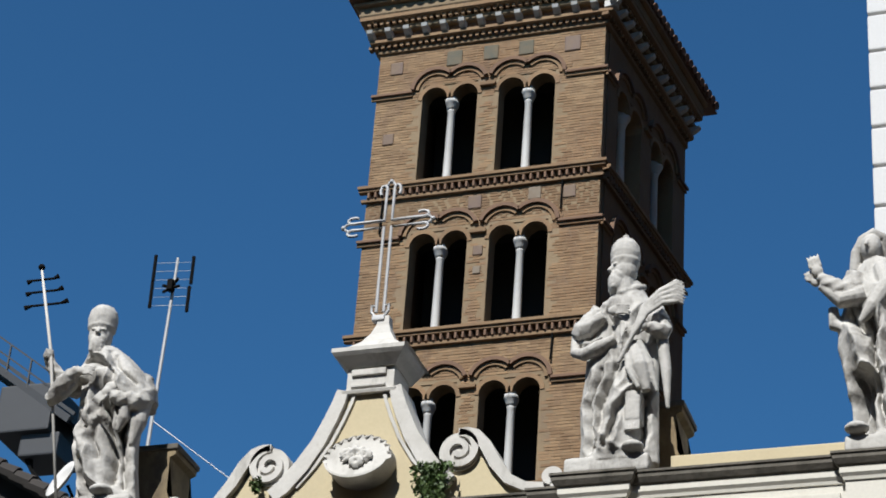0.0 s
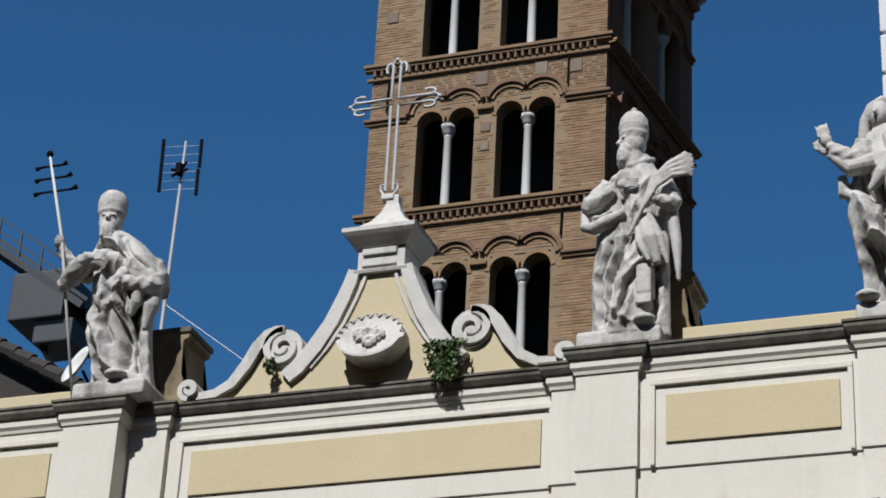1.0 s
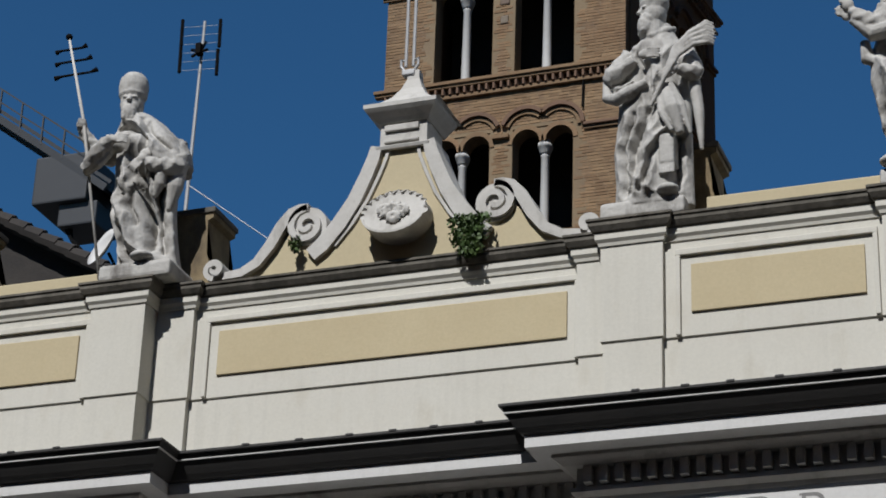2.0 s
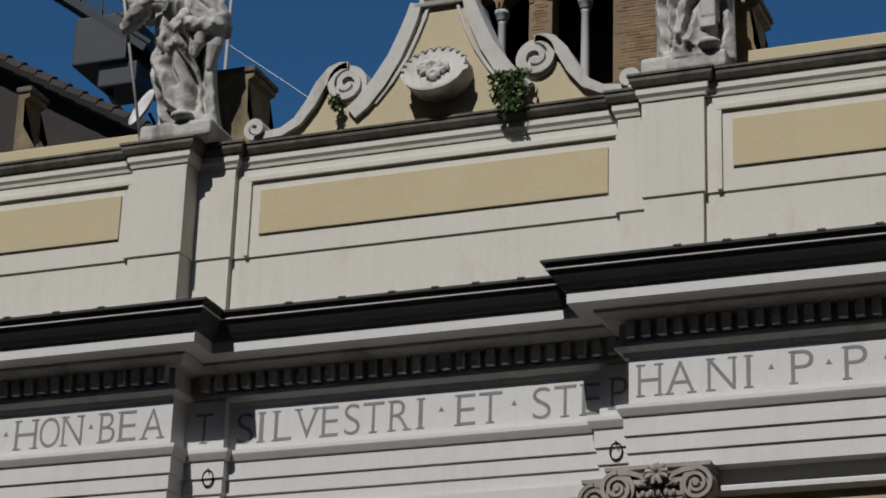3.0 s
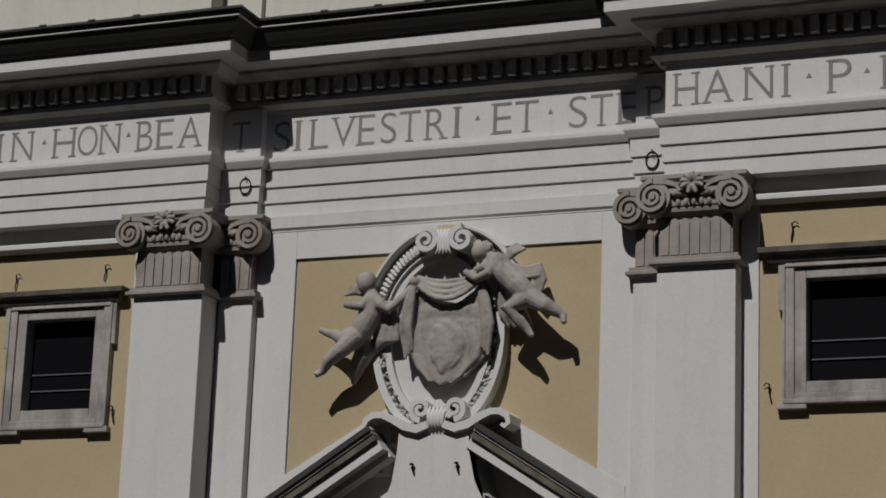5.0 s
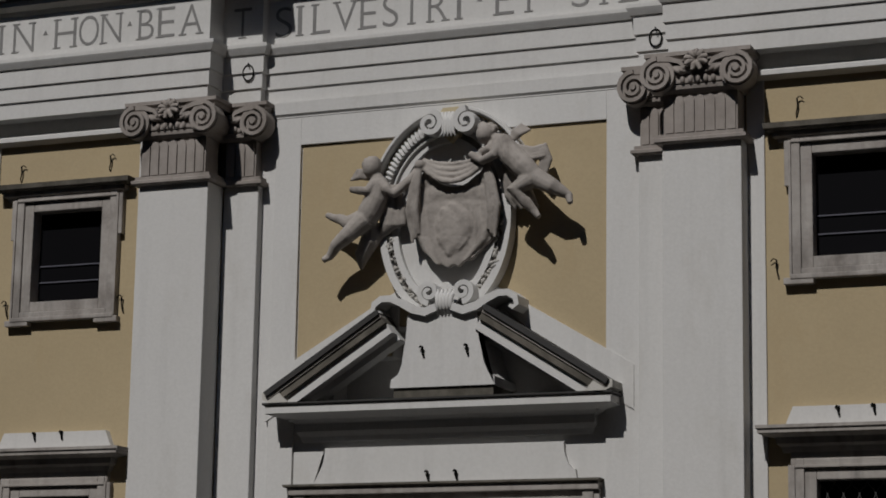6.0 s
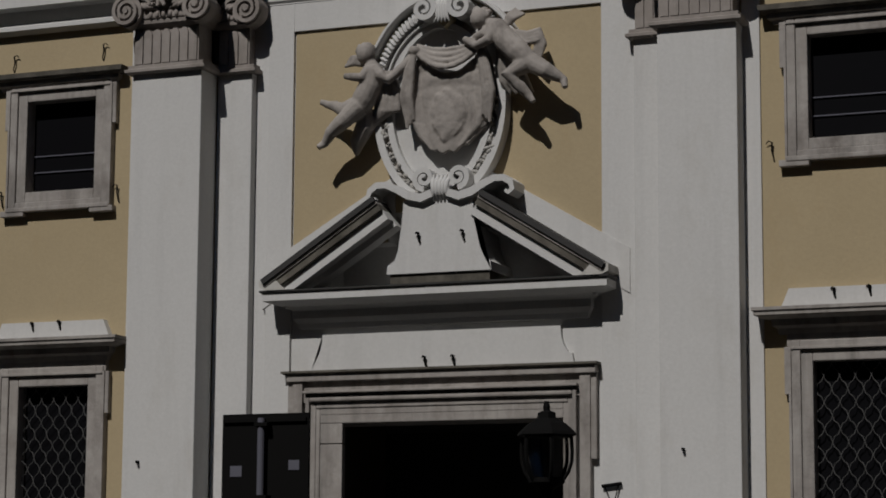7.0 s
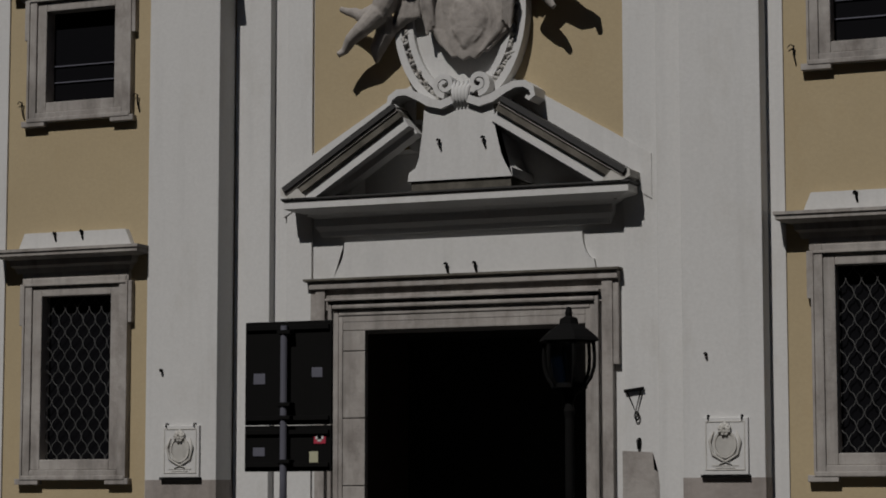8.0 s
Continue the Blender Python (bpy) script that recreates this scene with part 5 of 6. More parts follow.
def under_curve(bm, pts, base, y0, y1):
    """A slab below a line of (x, z), down to a level base."""
    cols = [[bm.verts.new((x, y, h)) for y, h in ((y0, base), (y0, z), (y1, z), (y1, base))] for x, z in pts]
    for p, q in zip(cols, cols[1:]):
        for k in range(4):
            bm.faces.new((p[k], q[k], q[(k + 1) % 4], p[(k + 1) % 4]))
    bm.faces.new(cols[0])
    bm.faces.new(cols[-1])
    return bm


bell = [(GX - x, z) for x, z in side] + [(GX + x, z) for x, z in reversed(side)]
part("body", under_curve(bmesh.new(), bell, 13.94, -0.02, 0.42), CREAM, gable, "cream plaster body")
for s in (-1, 1):
    part("wing_body", under_curve(bmesh.new(), [(GX + s * x, z) for x, z in wings_low + [(1.05, 14.30)]], 13.94, -0.015, 0.38), CREAM, gable, "cream plaster wing")
for s in (-1, 1):
    path = [(GX + s * (x + 0.02), z) for x, z in side]
    part("edge_band", ribbon(bmesh.new(), path, [0.10, 0.11, 0.11, 0.10, 0.095, 0.09, 0.08], -0.09, 0.46), WEATHERED, gable, "weathered white edge band")
    path = [(GX + s * (x - 0.15), z - 0.01) for x, z in side[1:]]
    part("inner_fillet", ribbon(bmesh.new(), path, 0.022, -0.055, 0.0), WEATHERED, gable)
    cx, cz = GX + s * 1.30, 14.64
    low = [(GX + s * x, z) for x, z in ((2.46, 14.04), (2.2, 14.06), (1.98, 14.18), (1.80, 14.42), (1.66, 14.68), (1.52, 14.85), (1.40, 14.90), (1.29, 14.895))]
    part("scroll_band", ribbon(bmesh.new(), low, [0.05, 0.06, 0.07, 0.08, 0.08, 0.07, 0.055, 0.05], -0.10, 0.40), WEATHERED, gable, "weathered white scroll band")
    part("scroll_curl", ribbon(bmesh.new(), spiral(cx, cz, 0.25, 1.7, s, math.pi / 2, 0.16, 48), [0.05 - 0.016 * k / 48 for k in range(49)], -0.10, 0.40), WEATHERED, gable)
    part("scroll_eye", slab(bmesh.new(), ellipse(cx, cz, 0.27, 0.27, 0, 345, 23), -0.05, 0.38), WEATHERED, gable)
    part("foot_curl", ribbon(bmesh.new(), spiral(GX + s * 2.56, 14.13, 0.13, 1.3, -s, -math.pi / 2, 0.25, 30), 0.045, -0.16, 0.36), WEATHERED, gable)
    part("foot_eye", slab(bmesh.new(), ellipse(GX + s * 2.56, 14.13, 0.12, 0.12, 0, 340, 17), -0.08, 0.34), WEATHERED, gable)
part("neck", boxes((GX - 0.33, GX + 0.33, -0.06, 0.52, 15.62, 16.02), bevel=0.012), WEATHERED, gable)
part("neck_string", sweep([(GX - 0.33, 0.5), (GX - 0.33, -0.06), (GX + 0.33, -0.06), (GX + 0.33, 0.5)], [(-0.03, 15.60), (0.03, 15.60), (0.045, 15.64), (0.02, 15.66), (-0.03, 15.66)]), WEATHERED, gable)
part("neck_panel", boxes((GX - 0.26, GX + 0.22, -0.10, 0.0, 15.86, 15.95), (GX - 0.26, GX + 0.22, -0.10, 0.0, 15.69, 15.73), bevel=0.012), WEATHERED, gable)
part("cap", sweep([(GX - 0.33, 0.56), (GX - 0.33, -0.08), (GX + 0.33, -0.08), (GX + 0.33, 0.56)], [(-0.04, 15.98), (0.02, 15.98), (0.06, 16.03), (0.14, 16.10), (0.18, 16.15), (0.18, 16.21), (-0.04, 16.22)]), WEATHERED, gable)
bm = bmesh.new()
prof = [(1.0, 0.0), (0.72, 0.07), (0.46, 0.20), (0.28, 0.36), (0.17, 0.52), (0.15, 0.66)]
ringv = [[bm.verts.new((GX + 0.03 + sx * 0.52 * r, 0.20 + sy * 0.46 * r, 16.21 + z)) for sx, sy in ((-1, -1), (1, -1), (1, 1), (-1, 1))] for r, z in prof]
for a, b in zip(ringv, ringv[1:]):
    for k in range(4):
        bm.faces.new((a[k], a[(k + 1) % 4], b[(k + 1) % 4], b[k]))
bm.faces.new(ringv[-1])
bm.faces.new(ringv[0])
part("spire", bm, WEATHERED, gable, "concave white pyramid")

med = tagged(new("medallion"), "white stucco medallion with a carved rosette", "medallion")
med.location = (0.225, -0.1, 14.55)
bm = slab(bmesh.new(), ellipse(0.225, 14.55, 0.44, 0.34, 0, 352, 44), -0.30, 0.0)
for v in bm.verts:
    if v.co.y < -0.1:
        v.co.y += 0.28 * (v.co.z - 14.55)
bmesh.ops.bevel(bm, geom=[e for e in bm.edges if all(v.co.y < -0.1 for v in e.verts) and len({f.normal.y < -0.5 for f in e.link_faces}) == 2], offset=0.03, segments=2, affect="EDGES")
part("disc", bm, WEATHERED, med, "white disc that leans out at its foot")
for x, z, r in ((0.22, 14.56, 0.17), (0.11, 14.60, 0.10), (0.34, 14.57, 0.10), (0.25, 14.47, 0.09)):
    skin = part("rosette", rosette(x, -0.33 + 0.28 * (z - 14.55), z, r), WEATHERED, med, smooth=True).modifiers.new("skin", "REMESH")
    skin.mode, skin.voxel_size, skin.use_smooth_shade = "VOXEL", 0.02, True

cross = tagged(new("iron_cross"), "openwork white-painted iron cross on the gable", "cross")
XC, XY, XZ = 0.17, 0.16, 18.36
cross.location = (XC, XY, 16.85)
for s in (-1, 1):
    bm = bmesh.new()
    tube(bm, [(XC + s * 0.055, XY, 16.95), (XC + s * 0.055, XY, XZ - 0.055), (XC + s * 0.5, XY, XZ - 0.055)], 0.024, 8)
    tube(bm, [(XC + s * 0.055, XY, 18.92), (XC + s * 0.055, XY, XZ + 0.055), (XC + s * 0.5, XY, XZ + 0.055)], 0.024, 8)
    part("rail", bm, PALE_METAL, cross)


def finial(dx, dz):
    bm = bmesh.new()
    px, pz = -dz, dx
    for s in (-1, 1):
        pts = []
        for k in range(9):
            a = math.pi * 1.25 * k / 8
            f, g = 0.09 * math.sin(a), 0.055 + 0.055 * (1 - math.cos(a))
            pts.append((f, s * (g if k < 8 else g)))
        tube(bm, [(XC + ex * dx + f * dx + g * px * 0.9, XY, XZ + ex * dz + f * dz + g * pz * 0.9) for ex in (0.5 if dx else 0.54,) for f, g in pts], 0.022, 8)
        tube(bm, [(XC + ex * dx + f * dx + g * px, XY, XZ + ex * dz + f * dz + g * pz) for ex in (0.5 if dx else 0.54,) for f, g in ((0.0, s * 0.055), (0.08, s * 0.06), (0.13, s * 0.03), (0.14, 0.0))], 0.02, 8)
    ball(bm, XC + dx * 0.655 + (0.0 if dx else 0.0), XY, XZ + dz * 0.69, 0.035)
    part("finial", bm, PALE_METAL, cross)


for dx, dz in ((1, 0), (-1, 0), (0, 1)):
    finial(dx, dz)
bm = bmesh.new()
for s in (-1, 1):
    tube(bm, [(XC + s * 0.05, XY, 16.86), (XC + s * 0.12, XY, 16.96), (XC + s * 0.12, XY, 17.06), (XC + s * 0.06, XY, 17.04)], 0.022, 8)
box(bm, XC - 0.09, XC + 0.09, XY - 0.06, XY + 0.06, 16.80, 16.88, bevel=0.015)
part("foot", bm, PALE_METAL, cross)


# ---------------------------------------------------------------- plants growing from the joints
def wall_plant(x, y, z, w, h, count, seed, label):
    rng = random.Random(seed)
    ob = thing("wall_plant", label, "plant", (x, y, z))
    stems, leaves = bmesh.new(), bmesh.new()
    for k in range(max(5, count // 40)):
        a = rng.uniform(-1, 1)
        tube(stems, [(x + 0.2 * a * w, y + 0.1, z + 0.15 * h), (x + 0.6 * a * w, y - 0.06, z + rng.uniform(-0.1, 0.3) * h), (x + a * w * 0.8, y - 0.08, z - rng.uniform(0.2, 0.9) * h)], [0.008, 0.006, 0.003], 5)
    for k in range(count):
        u, v = rng.gauss(0, 0.42), rng.uniform(-1.0, 0.42)
        spread = 1.0 if v > -0.3 else 1.0 - 0.75 * (-0.3 - v)
        c = Vector((x + max(-1, min(1, u)) * w * spread, y - 0.02 - 0.12 * rng.random(), z + v * h))
        s = rng.uniform(0.022, 0.045)
        m = Euler((rng.uniform(0, 6.3), rng.uniform(0, 6.3), rng.uniform(0, 6.3))).to_matrix()
        leaves.faces.new([leaves.verts.new(c + m @ Vector(p) * s) for p in ((-1, 0, 0), (-0.3, -0.55, 0.1), (0.6, -0.4, 0.0), (1.2, 0, -0.1), (0.6, 0.4, 0.0), (-0.3, 0.55, 0.1))])
    part("stems", stems, LEAF, ob)
    part("foliage", leaves, LEAF, ob)


wall_plant(1.24, -0.16, 14.24, 0.27, 0.40, 1000, 4, "green leafy weed hanging from the gable's joint")
wall_plant(-1.18, -0.10, 14.36, 0.09, 0.14, 90, 9, "small green weed under the scroll")


# ---------------------------------------------------------------- piers behind the statues, roofs, dish and aerial
def pier(x0, x1, y0, y1, z0, z1, label, flip=1):
    ob = thing("attic_pier", label, "pier", ((x0 + x1) / 2, y0, z0), "attic piers")
    w = x1 - x0
    pts = [(x0, z0), (x1 + 0.12 * flip, z0), (x1 + 0.10 * flip, z0 + 0.2), (x1 - 0.06, z0 + 0.5 * (z1 - z0)), (x1 - 0.08, z1 - 0.14), (x1, z1 - 0.1), (x1, z1), (x0, z1)]
    part("shaft", slab(bmesh.new(), pts, y0, y1), STAINED_SHADE, ob)
    part("cap", boxes((x0 - 0.03, x1 + 0.03, y0 - 0.03, y1 + 0.03, z1 - 0.03, z1 + 0.05), bevel=0.015), COPING, ob)
    return ob


# statue shade is in the pier colour; the parapet pier shares it
pier(-3.30, -2.62, 0.25, 0.95, 13.95, 15.22, "stained ochre pier coloured dark for the statue shade on it")
pier(3.72, 4.33, 0.25, 0.95, 13.95, 15.20, "stained ochre pier coloured dark for the statue shade on it")
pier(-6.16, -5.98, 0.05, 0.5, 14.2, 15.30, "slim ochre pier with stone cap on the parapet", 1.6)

roof = thing("tiled_roof", "clay-tiled roof slope coloured near-black for its shade", "roof", (-9.0, 4.0, 15.0))
bm = bmesh.new()
slab(bm, [(-13.0, 20.0), (-5.6, 15.74), (-5.6, 14.0), (-13.0, 14.0)], 3.2, 9.0)
part("gable_wall", bm, SHADE_TILE, roof)
RX = Vector((7.4, 0, -4.26)).normalized()
for i in range(26):
    a = Vector((-13.0, 0, 20.06)) + RX * (0.33 * i)
    for j in range(3):
        bm = bmesh.new()
        tube(bm, [(a.x, 3.0 + 0.24 * j, a.z + 0.02), (a.x + RX.x * 0.42, 3.0 + 0.24 * j, a.z + RX.z * 0.42 + 0.06)], [0.115, 0.13], 8)
        part("roof_tile", bm, SHADE_TILE, roof)

dish = thing("satellite_dish", "white satellite dish on a bracket behind the statue", "dish", (-4.66, 1.0, 15.2))
bm = bmesh.new()
rowsd = [(0.02, 0.0), (0.12, 0.012), (0.22, 0.045), (0.30, 0.09), (0.305, 0.08), (0.22, 0.03), (0.02, -0.015)]
lathe(bm, (0, 0, 0), rowsd, 28)
bm.transform(Matrix.Translation((-4.66, 1.0, 15.22)) @ Euler((radians(70), 0, radians(-35))).to_matrix().to_4x4())
part("reflector", bm, WHITE, dish, smooth=True)
bm = bmesh.new()
tube(bm, [(-4.64, 1.06, 15.2), (-4.62, 1.2, 15.1), (-4.62, 1.2, 13.9)], 0.025, 8)
part("bracket", bm, IRON, dish)

aerial = thing("roof_aerial", "thin galvanised mast with a panel television aerial", "aerial", (-3.98, 2.0, 13.9))
bm = bmesh.new()
tube(bm, [(-3.985, 2.0, 13.9), (-3.98, 2.0, 16.3), (-3.935, 2.0, 19.40)], [0.03, 0.03, 0.022], 8)
part("mast", bm, PALE_METAL, aerial)
for x, z0, z1 in ((-4.26, 18.98, 19.44), (-4.25, 18.52, 18.96), (-3.62, 18.86, 19.34), (-3.625, 18.38, 18.82)):
    bm = bmesh.new()
    tube(bm, [(x, 1.92, z0), (x - 0.01, 1.92, z1)], 0.028, 6)
    part("director", bm, IRON, aerial, "dark vertical rod")
bm = bmesh.new()
for k in range(6):
    z = 18.55 + 0.15 * k
    tube(bm, [(-4.27, 1.95, z + 0.02), (-3.6, 1.95, z - 0.04)], 0.003, 4)
part("reflector_wires", bm, PALE_METAL, aerial)
bm = bmesh.new()
for dx, dz in ((-0.13, 0.0), (0.15, -0.04), (-0.10, -0.12), (0.12, 0.10)):
    tube(bm, [(-3.94, 1.95, 18.86), (-3.94 + dx, 1.88, 18.86 + dz)], 0.024, 6)
box(bm, -3.99, -3.90, 1.86, 1.98, 18.78, 18.96, bevel=0.01)
part("dipole_box", bm, IRON, aerial)
bm = bmesh.new()
tube(bm, [(-3.95, 2.0, 16.62), (-2.6, 2.2, 15.6), (-1.2, 2.4, 14.3)], 0.008, 5)
part("guy_wire", bm, PALE_METAL, aerial)

# jib of a building crane far behind
crane = thing("crane_jib", "grey steel crane jib with railing and ballast block", "crane", (-24, 30, 33))
CW = Vector((3.2, 0, -2.35)).normalized()
up = Vector((0.59, 0, 0.80))
start_c = Vector((-28.5, 30, 37.6))
for off, y in ((0.0, 29.6), (0.0, 31.2), (0.75, 29.6)):
    bm = bmesh.new()
    tube(bm, [start_c + up * off * 0.3 + Vector((0, y - 30, 0)), start_c + CW * 9.0 + up * off * 0.3 + Vector((0, y - 30, 0))], 0.16 if off == 0 else 0.08, 4)
    part("chord", bm, CRANE, crane)
bm = bmesh.new()
for k in range(18):
    a = start_c + CW * (0.5 * k)
    tube(bm, [a + Vector((0, -0.4, 0)), a + CW * 0.25 + Vector((0, 1.2, 0)), a + CW * 0.5 + Vector((0, -0.4, 0))], 0.05, 4)
part("lacing", bm, CRANE, crane)
bm = bmesh.new()
for a, b, c, d in ((0.0, 9.0, 0.0, 1.6),):
    q = [start_c + CW * a + Vector((0, -0.4, -0.1)), start_c + CW * b + Vector((0, -0.4, -0.1)), start_c + CW * b + Vector((0, 1.2, -0.1)), start_c + CW * a + Vector((0, 1.2, -0.1))]
    low = [bm.verts.new(v) for v in q]
    top = [bm.verts.new(v + Vector((0, 0, 0.1))) for v in q]
    bm.faces.new(low)
    bm.faces.new(top)
    for k in range(4):
        bm.faces.new((low[k], low[(k + 1) % 4], top[(k + 1) % 4], top[k]))
part("walkway", bm, IRON, crane)
bm = bmesh.new()
for hgt in (0.55, 1.0):
    tube(bm, [start_c + Vector((0, -0.5, hgt)), start_c + CW * 8.4 + Vector((0, -0.5, hgt))], 0.035, 4)
for k in range(9):
    a = start_c + CW * (1.0 * k) + Vector((0, -0.5, 0))
    tube(bm, [a, a + Vector((0, 0, 1.0))], 0.035, 4)
part("railing", bm, CRANE, crane)
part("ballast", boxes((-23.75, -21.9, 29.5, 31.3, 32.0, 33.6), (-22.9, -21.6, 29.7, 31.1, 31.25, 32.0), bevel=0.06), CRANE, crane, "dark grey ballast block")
bm = bmesh.new()
tube(bm, [(-29.5, 30.4, 0.0), (-29.5, 30.4, 39.0)], 0.7, 4)
tube(bm, [(-29.5, 30.4, 39.0), (-26.0, 30.4, 36.2)], 0.2, 4)
part("mast", bm, CRANE, crane, "square steel mast")
bm = bmesh.new()
tube(bm, [(-22.66, 30, 31.3), (-22.5, 30, 30.9), (-20.6, 30, 28.8)], [0.14, 0.07, 0.07], 5)
part("cable", bm, IRON, crane)

# pale neighbouring house with banded corner
house = thing("neighbour_house", "pale plastered house with banded rusticated corner", "house", (9, 8, 0))
part("wall", boxes((6.12, 16.0, 6.12, 8.0, 0.0, 38.0)), WHITE, house)
# unseen block added behind the house to keep sky light off the tower
part("rear_wing", boxes((6.4, 16.0, 8.0, 24.0, 0.0, 38.0)), DARK_BRICK, house, "unseen brick block added to shade the tower side")
for i in range(20):
    z = 14.0 + 0.755 * i
    part("rustic_block", boxes((6.02 if i % 2 else 6.02, 7.6, 6.0, 6.9, z, z + 0.70), bevel=0.03), WHITE, house)

# ---------------------------------------------------------------- plaques, sign, lantern
for x0, x1, lab in ((-3.69, -3.18, "white marble plaque with worn carved emblem"), (3.06, 3.57, "white marble plaque with worn carved emblem")):
    ob = thing("plaque", lab, "plaque", ((x0 + x1) / 2, PIL, 1.84), "marble plaques")
    c = (x0 + x1) / 2
    part("slab", boxes((x0, x1, PIL - 0.04, PIL + 0.02, 1.86, 2.48), bevel=0.008), WHITE, ob)
    part("rail", boxes((x0 - 0.02, x1 + 0.02, PIL - 0.06, PIL, 1.83, 1.86), bevel=0.005), IRON, ob)
    part("border", frame_ring(x0 + 0.045, x1 - 0.045, 1.92, 2.43, 0.012, PIL - 0.047, PIL, 0.003), WEATHERED, ob, "grey incised border")
    part("shield", slab(bmesh.new(), ellipse(c, 2.19, 0.105, 0.125, 0, 345, 23), PIL - 0.055, PIL), MARBLE, ob)
    part("shield_rim", ribbon(bmesh.new(), ellipse(c, 2.19, 0.12, 0.14, 0, 360, 24), 0.012, PIL - 0.065, PIL), WEATHERED, ob)
    part("crest", rosette(c, PIL - 0.04, 2.375, 0.055), WEATHERED, ob, smooth=True)
    for w in (-1, 1):
        bm = bmesh.new()
        tube(bm, [(c + w * 0.13, PIL - 0.05, 2.33), (c + w * 0.17, PIL - 0.06, 2.22), (c + w * 0.14, PIL - 0.05, 2.08), (c + w * 0.04, PIL - 0.05, 2.02), (c - w * 0.07, PIL - 0.05, 1.97)], [0.010, 0.018, 0.016, 0.014, 0.006], 7)
        part("carved_ribbon", bm, WEATHERED, ob, smooth=True)
        bm = bmesh.new()
        tube(bm, [(c + w * 0.19, PIL + 0.01, 2.50), (c + w * 0.19, PIL - 0.05, 2.505), (c + w * 0.19, PIL - 0.055, 2.46)], 0.009, 6)
        part("iron_clip", bm, IRON, ob, "small iron clip")
    for z, w in ((1.955, 0.15), (1.93, 0.11)):
        part("carved_line", boxes((c - w, c + w, PIL - 0.046, PIL, z, z + 0.01)), WEATHERED, ob)

sign = thing("street_sign", "black back of a double road sign on a grey pole", "sign", (0.72, -6.0, 0.0))
for z0, z1 in ((2.275, 3.225), (1.85, 2.268)):
    ob = part("sign_plate", boxes((0.29, 1.175, -6.02, -5.99, z0, z1), bevel=0.008), IRON, sign)
    for z in (z0 + 0.06, z1 - 0.06):
        part("rail", boxes((0.31, 1.155, -6.05, -6.02, z - 0.02, z + 0.02), bevel=0.004), IRON, sign)
bm = bmesh.new()
tube(bm, [(0.72, -6.08, 0.0), (0.72, -6.08, 3.18)], 0.034, 12)
part("pole", bm, SIGN_POLE, sign)
for z in (3.12, 2.46, 2.34, 1.94):
    part("clamp", boxes((0.665, 0.80, -6.125, -6.02, z - 0.018, z + 0.018), bevel=0.005), IRON, sign)
for x, z, w, h, mat, lab in ((1.06, 2.15, 0.06, 0.05, RED, "red and white sticker"), (1.0, 1.98, 0.045, 0.05, PALE, "pale yellow round sticker"), (0.44, 2.70, 0.06, 0.05, SIGN_POLE, "grey worn sticker"), (1.03, 2.75, 0.055, 0.045, SIGN_POLE, "grey worn sticker"), (0.44, 2.03, 0.06, 0.04, SIGN_POLE, "grey worn sticker")):
    part("sticker", boxes((x - w, x + w, -6.027, -6.019, z - h, z + h), bevel=0.003), mat, sign, lab)
part("sticker_mark", boxes((1.02, 1.10, -6.030, -6.02, 2.14, 2.17), (1.04, 1.08, -6.030, -6.02, 2.12, 2.19)), WHITE, sign)

lantern = thing("street_lantern", "black iron street lantern with glass sides on a post", "lamp", (3.44, -6.0, 0.0))
LX, LY = 3.46, -6.0
bm = bmesh.new()
lathe(bm, (LX, LY, 0), [(0.02, 3.27), (0.035, 3.22), (0.03, 3.19), (0.08, 3.17), (0.09, 3.12), (0.18, 3.07), (0.26, 3.0), (0.28, 2.97), (0.24, 2.955)], 6)
part("roof", bm, IRON, lantern)
for k in range(6):
    a = math.pi * 2 * k / 6
    bm = bmesh.new()
    tube(bm, [(LX + r * math.cos(a), LY + r * math.sin(a), z) for r, z in ((0.225, 2.97), (0.235, 2.84), (0.23, 2.74), (0.20, 2.65), (0.15, 2.58))], 0.018, 6)
    part("rib", bm, IRON, lantern)
    b = math.pi * 2 * (k + 1) / 6
    bm = bmesh.new()
    q = [bm.verts.new((LX + r * math.cos(t), LY + r * math.sin(t), z)) for r, t, z in ((0.225, a, 2.96), (0.225, b, 2.96), (0.14, b, 2.59), (0.14, a, 2.59))]
    f = bm.faces.new(q)
    bmesh.ops.solidify(bm, geom=[f], thickness=0.004)
    part("glass", bm, GLASS, lantern).visible_shadow = False
bm = bmesh.new()
lathe(bm, (LX, LY, 0), [(0.10, 0.0), (0.11, 0.25), (0.07, 0.32), (0.055, 0.9), (0.04, 1.0), (0.04, 2.3), (0.05, 2.36), (0.035, 2.42), (0.06, 2.50), (0.16, 2.56), (0.16, 2.60)], 14)
part("post", bm, IRON, lantern)

wire = thing("wire_bracket", "bent wire bracket with a hanging clip on the wall", "bracket", (2.12, -0.05, 2.8))
bm = bmesh.new()
tube(bm, [(2.0, -0.08, 2.81), (2.23, -0.08, 2.84)], 0.02, 6)
tube(bm, [(2.03, -0.08, 2.81), (2.13, -0.08, 2.58), (2.20, -0.08, 2.83)], 0.010, 6)
tube(bm, [(2.145 + 0.025 * math.cos(a), -0.08, 2.53 + 0.05 * math.sin(a)) for a in (2 * math.pi * k / 10 for k in range(11))], 0.010, 6)
part("bent_wire", bm, IRON, wire)
bm = bmesh.new()
tube(bm, [(2.16, -0.02, 2.28), (2.16, -0.07, 2.25), (2.16, -0.06, 2.16)], [0.02, 0.028, 0.02], 8)
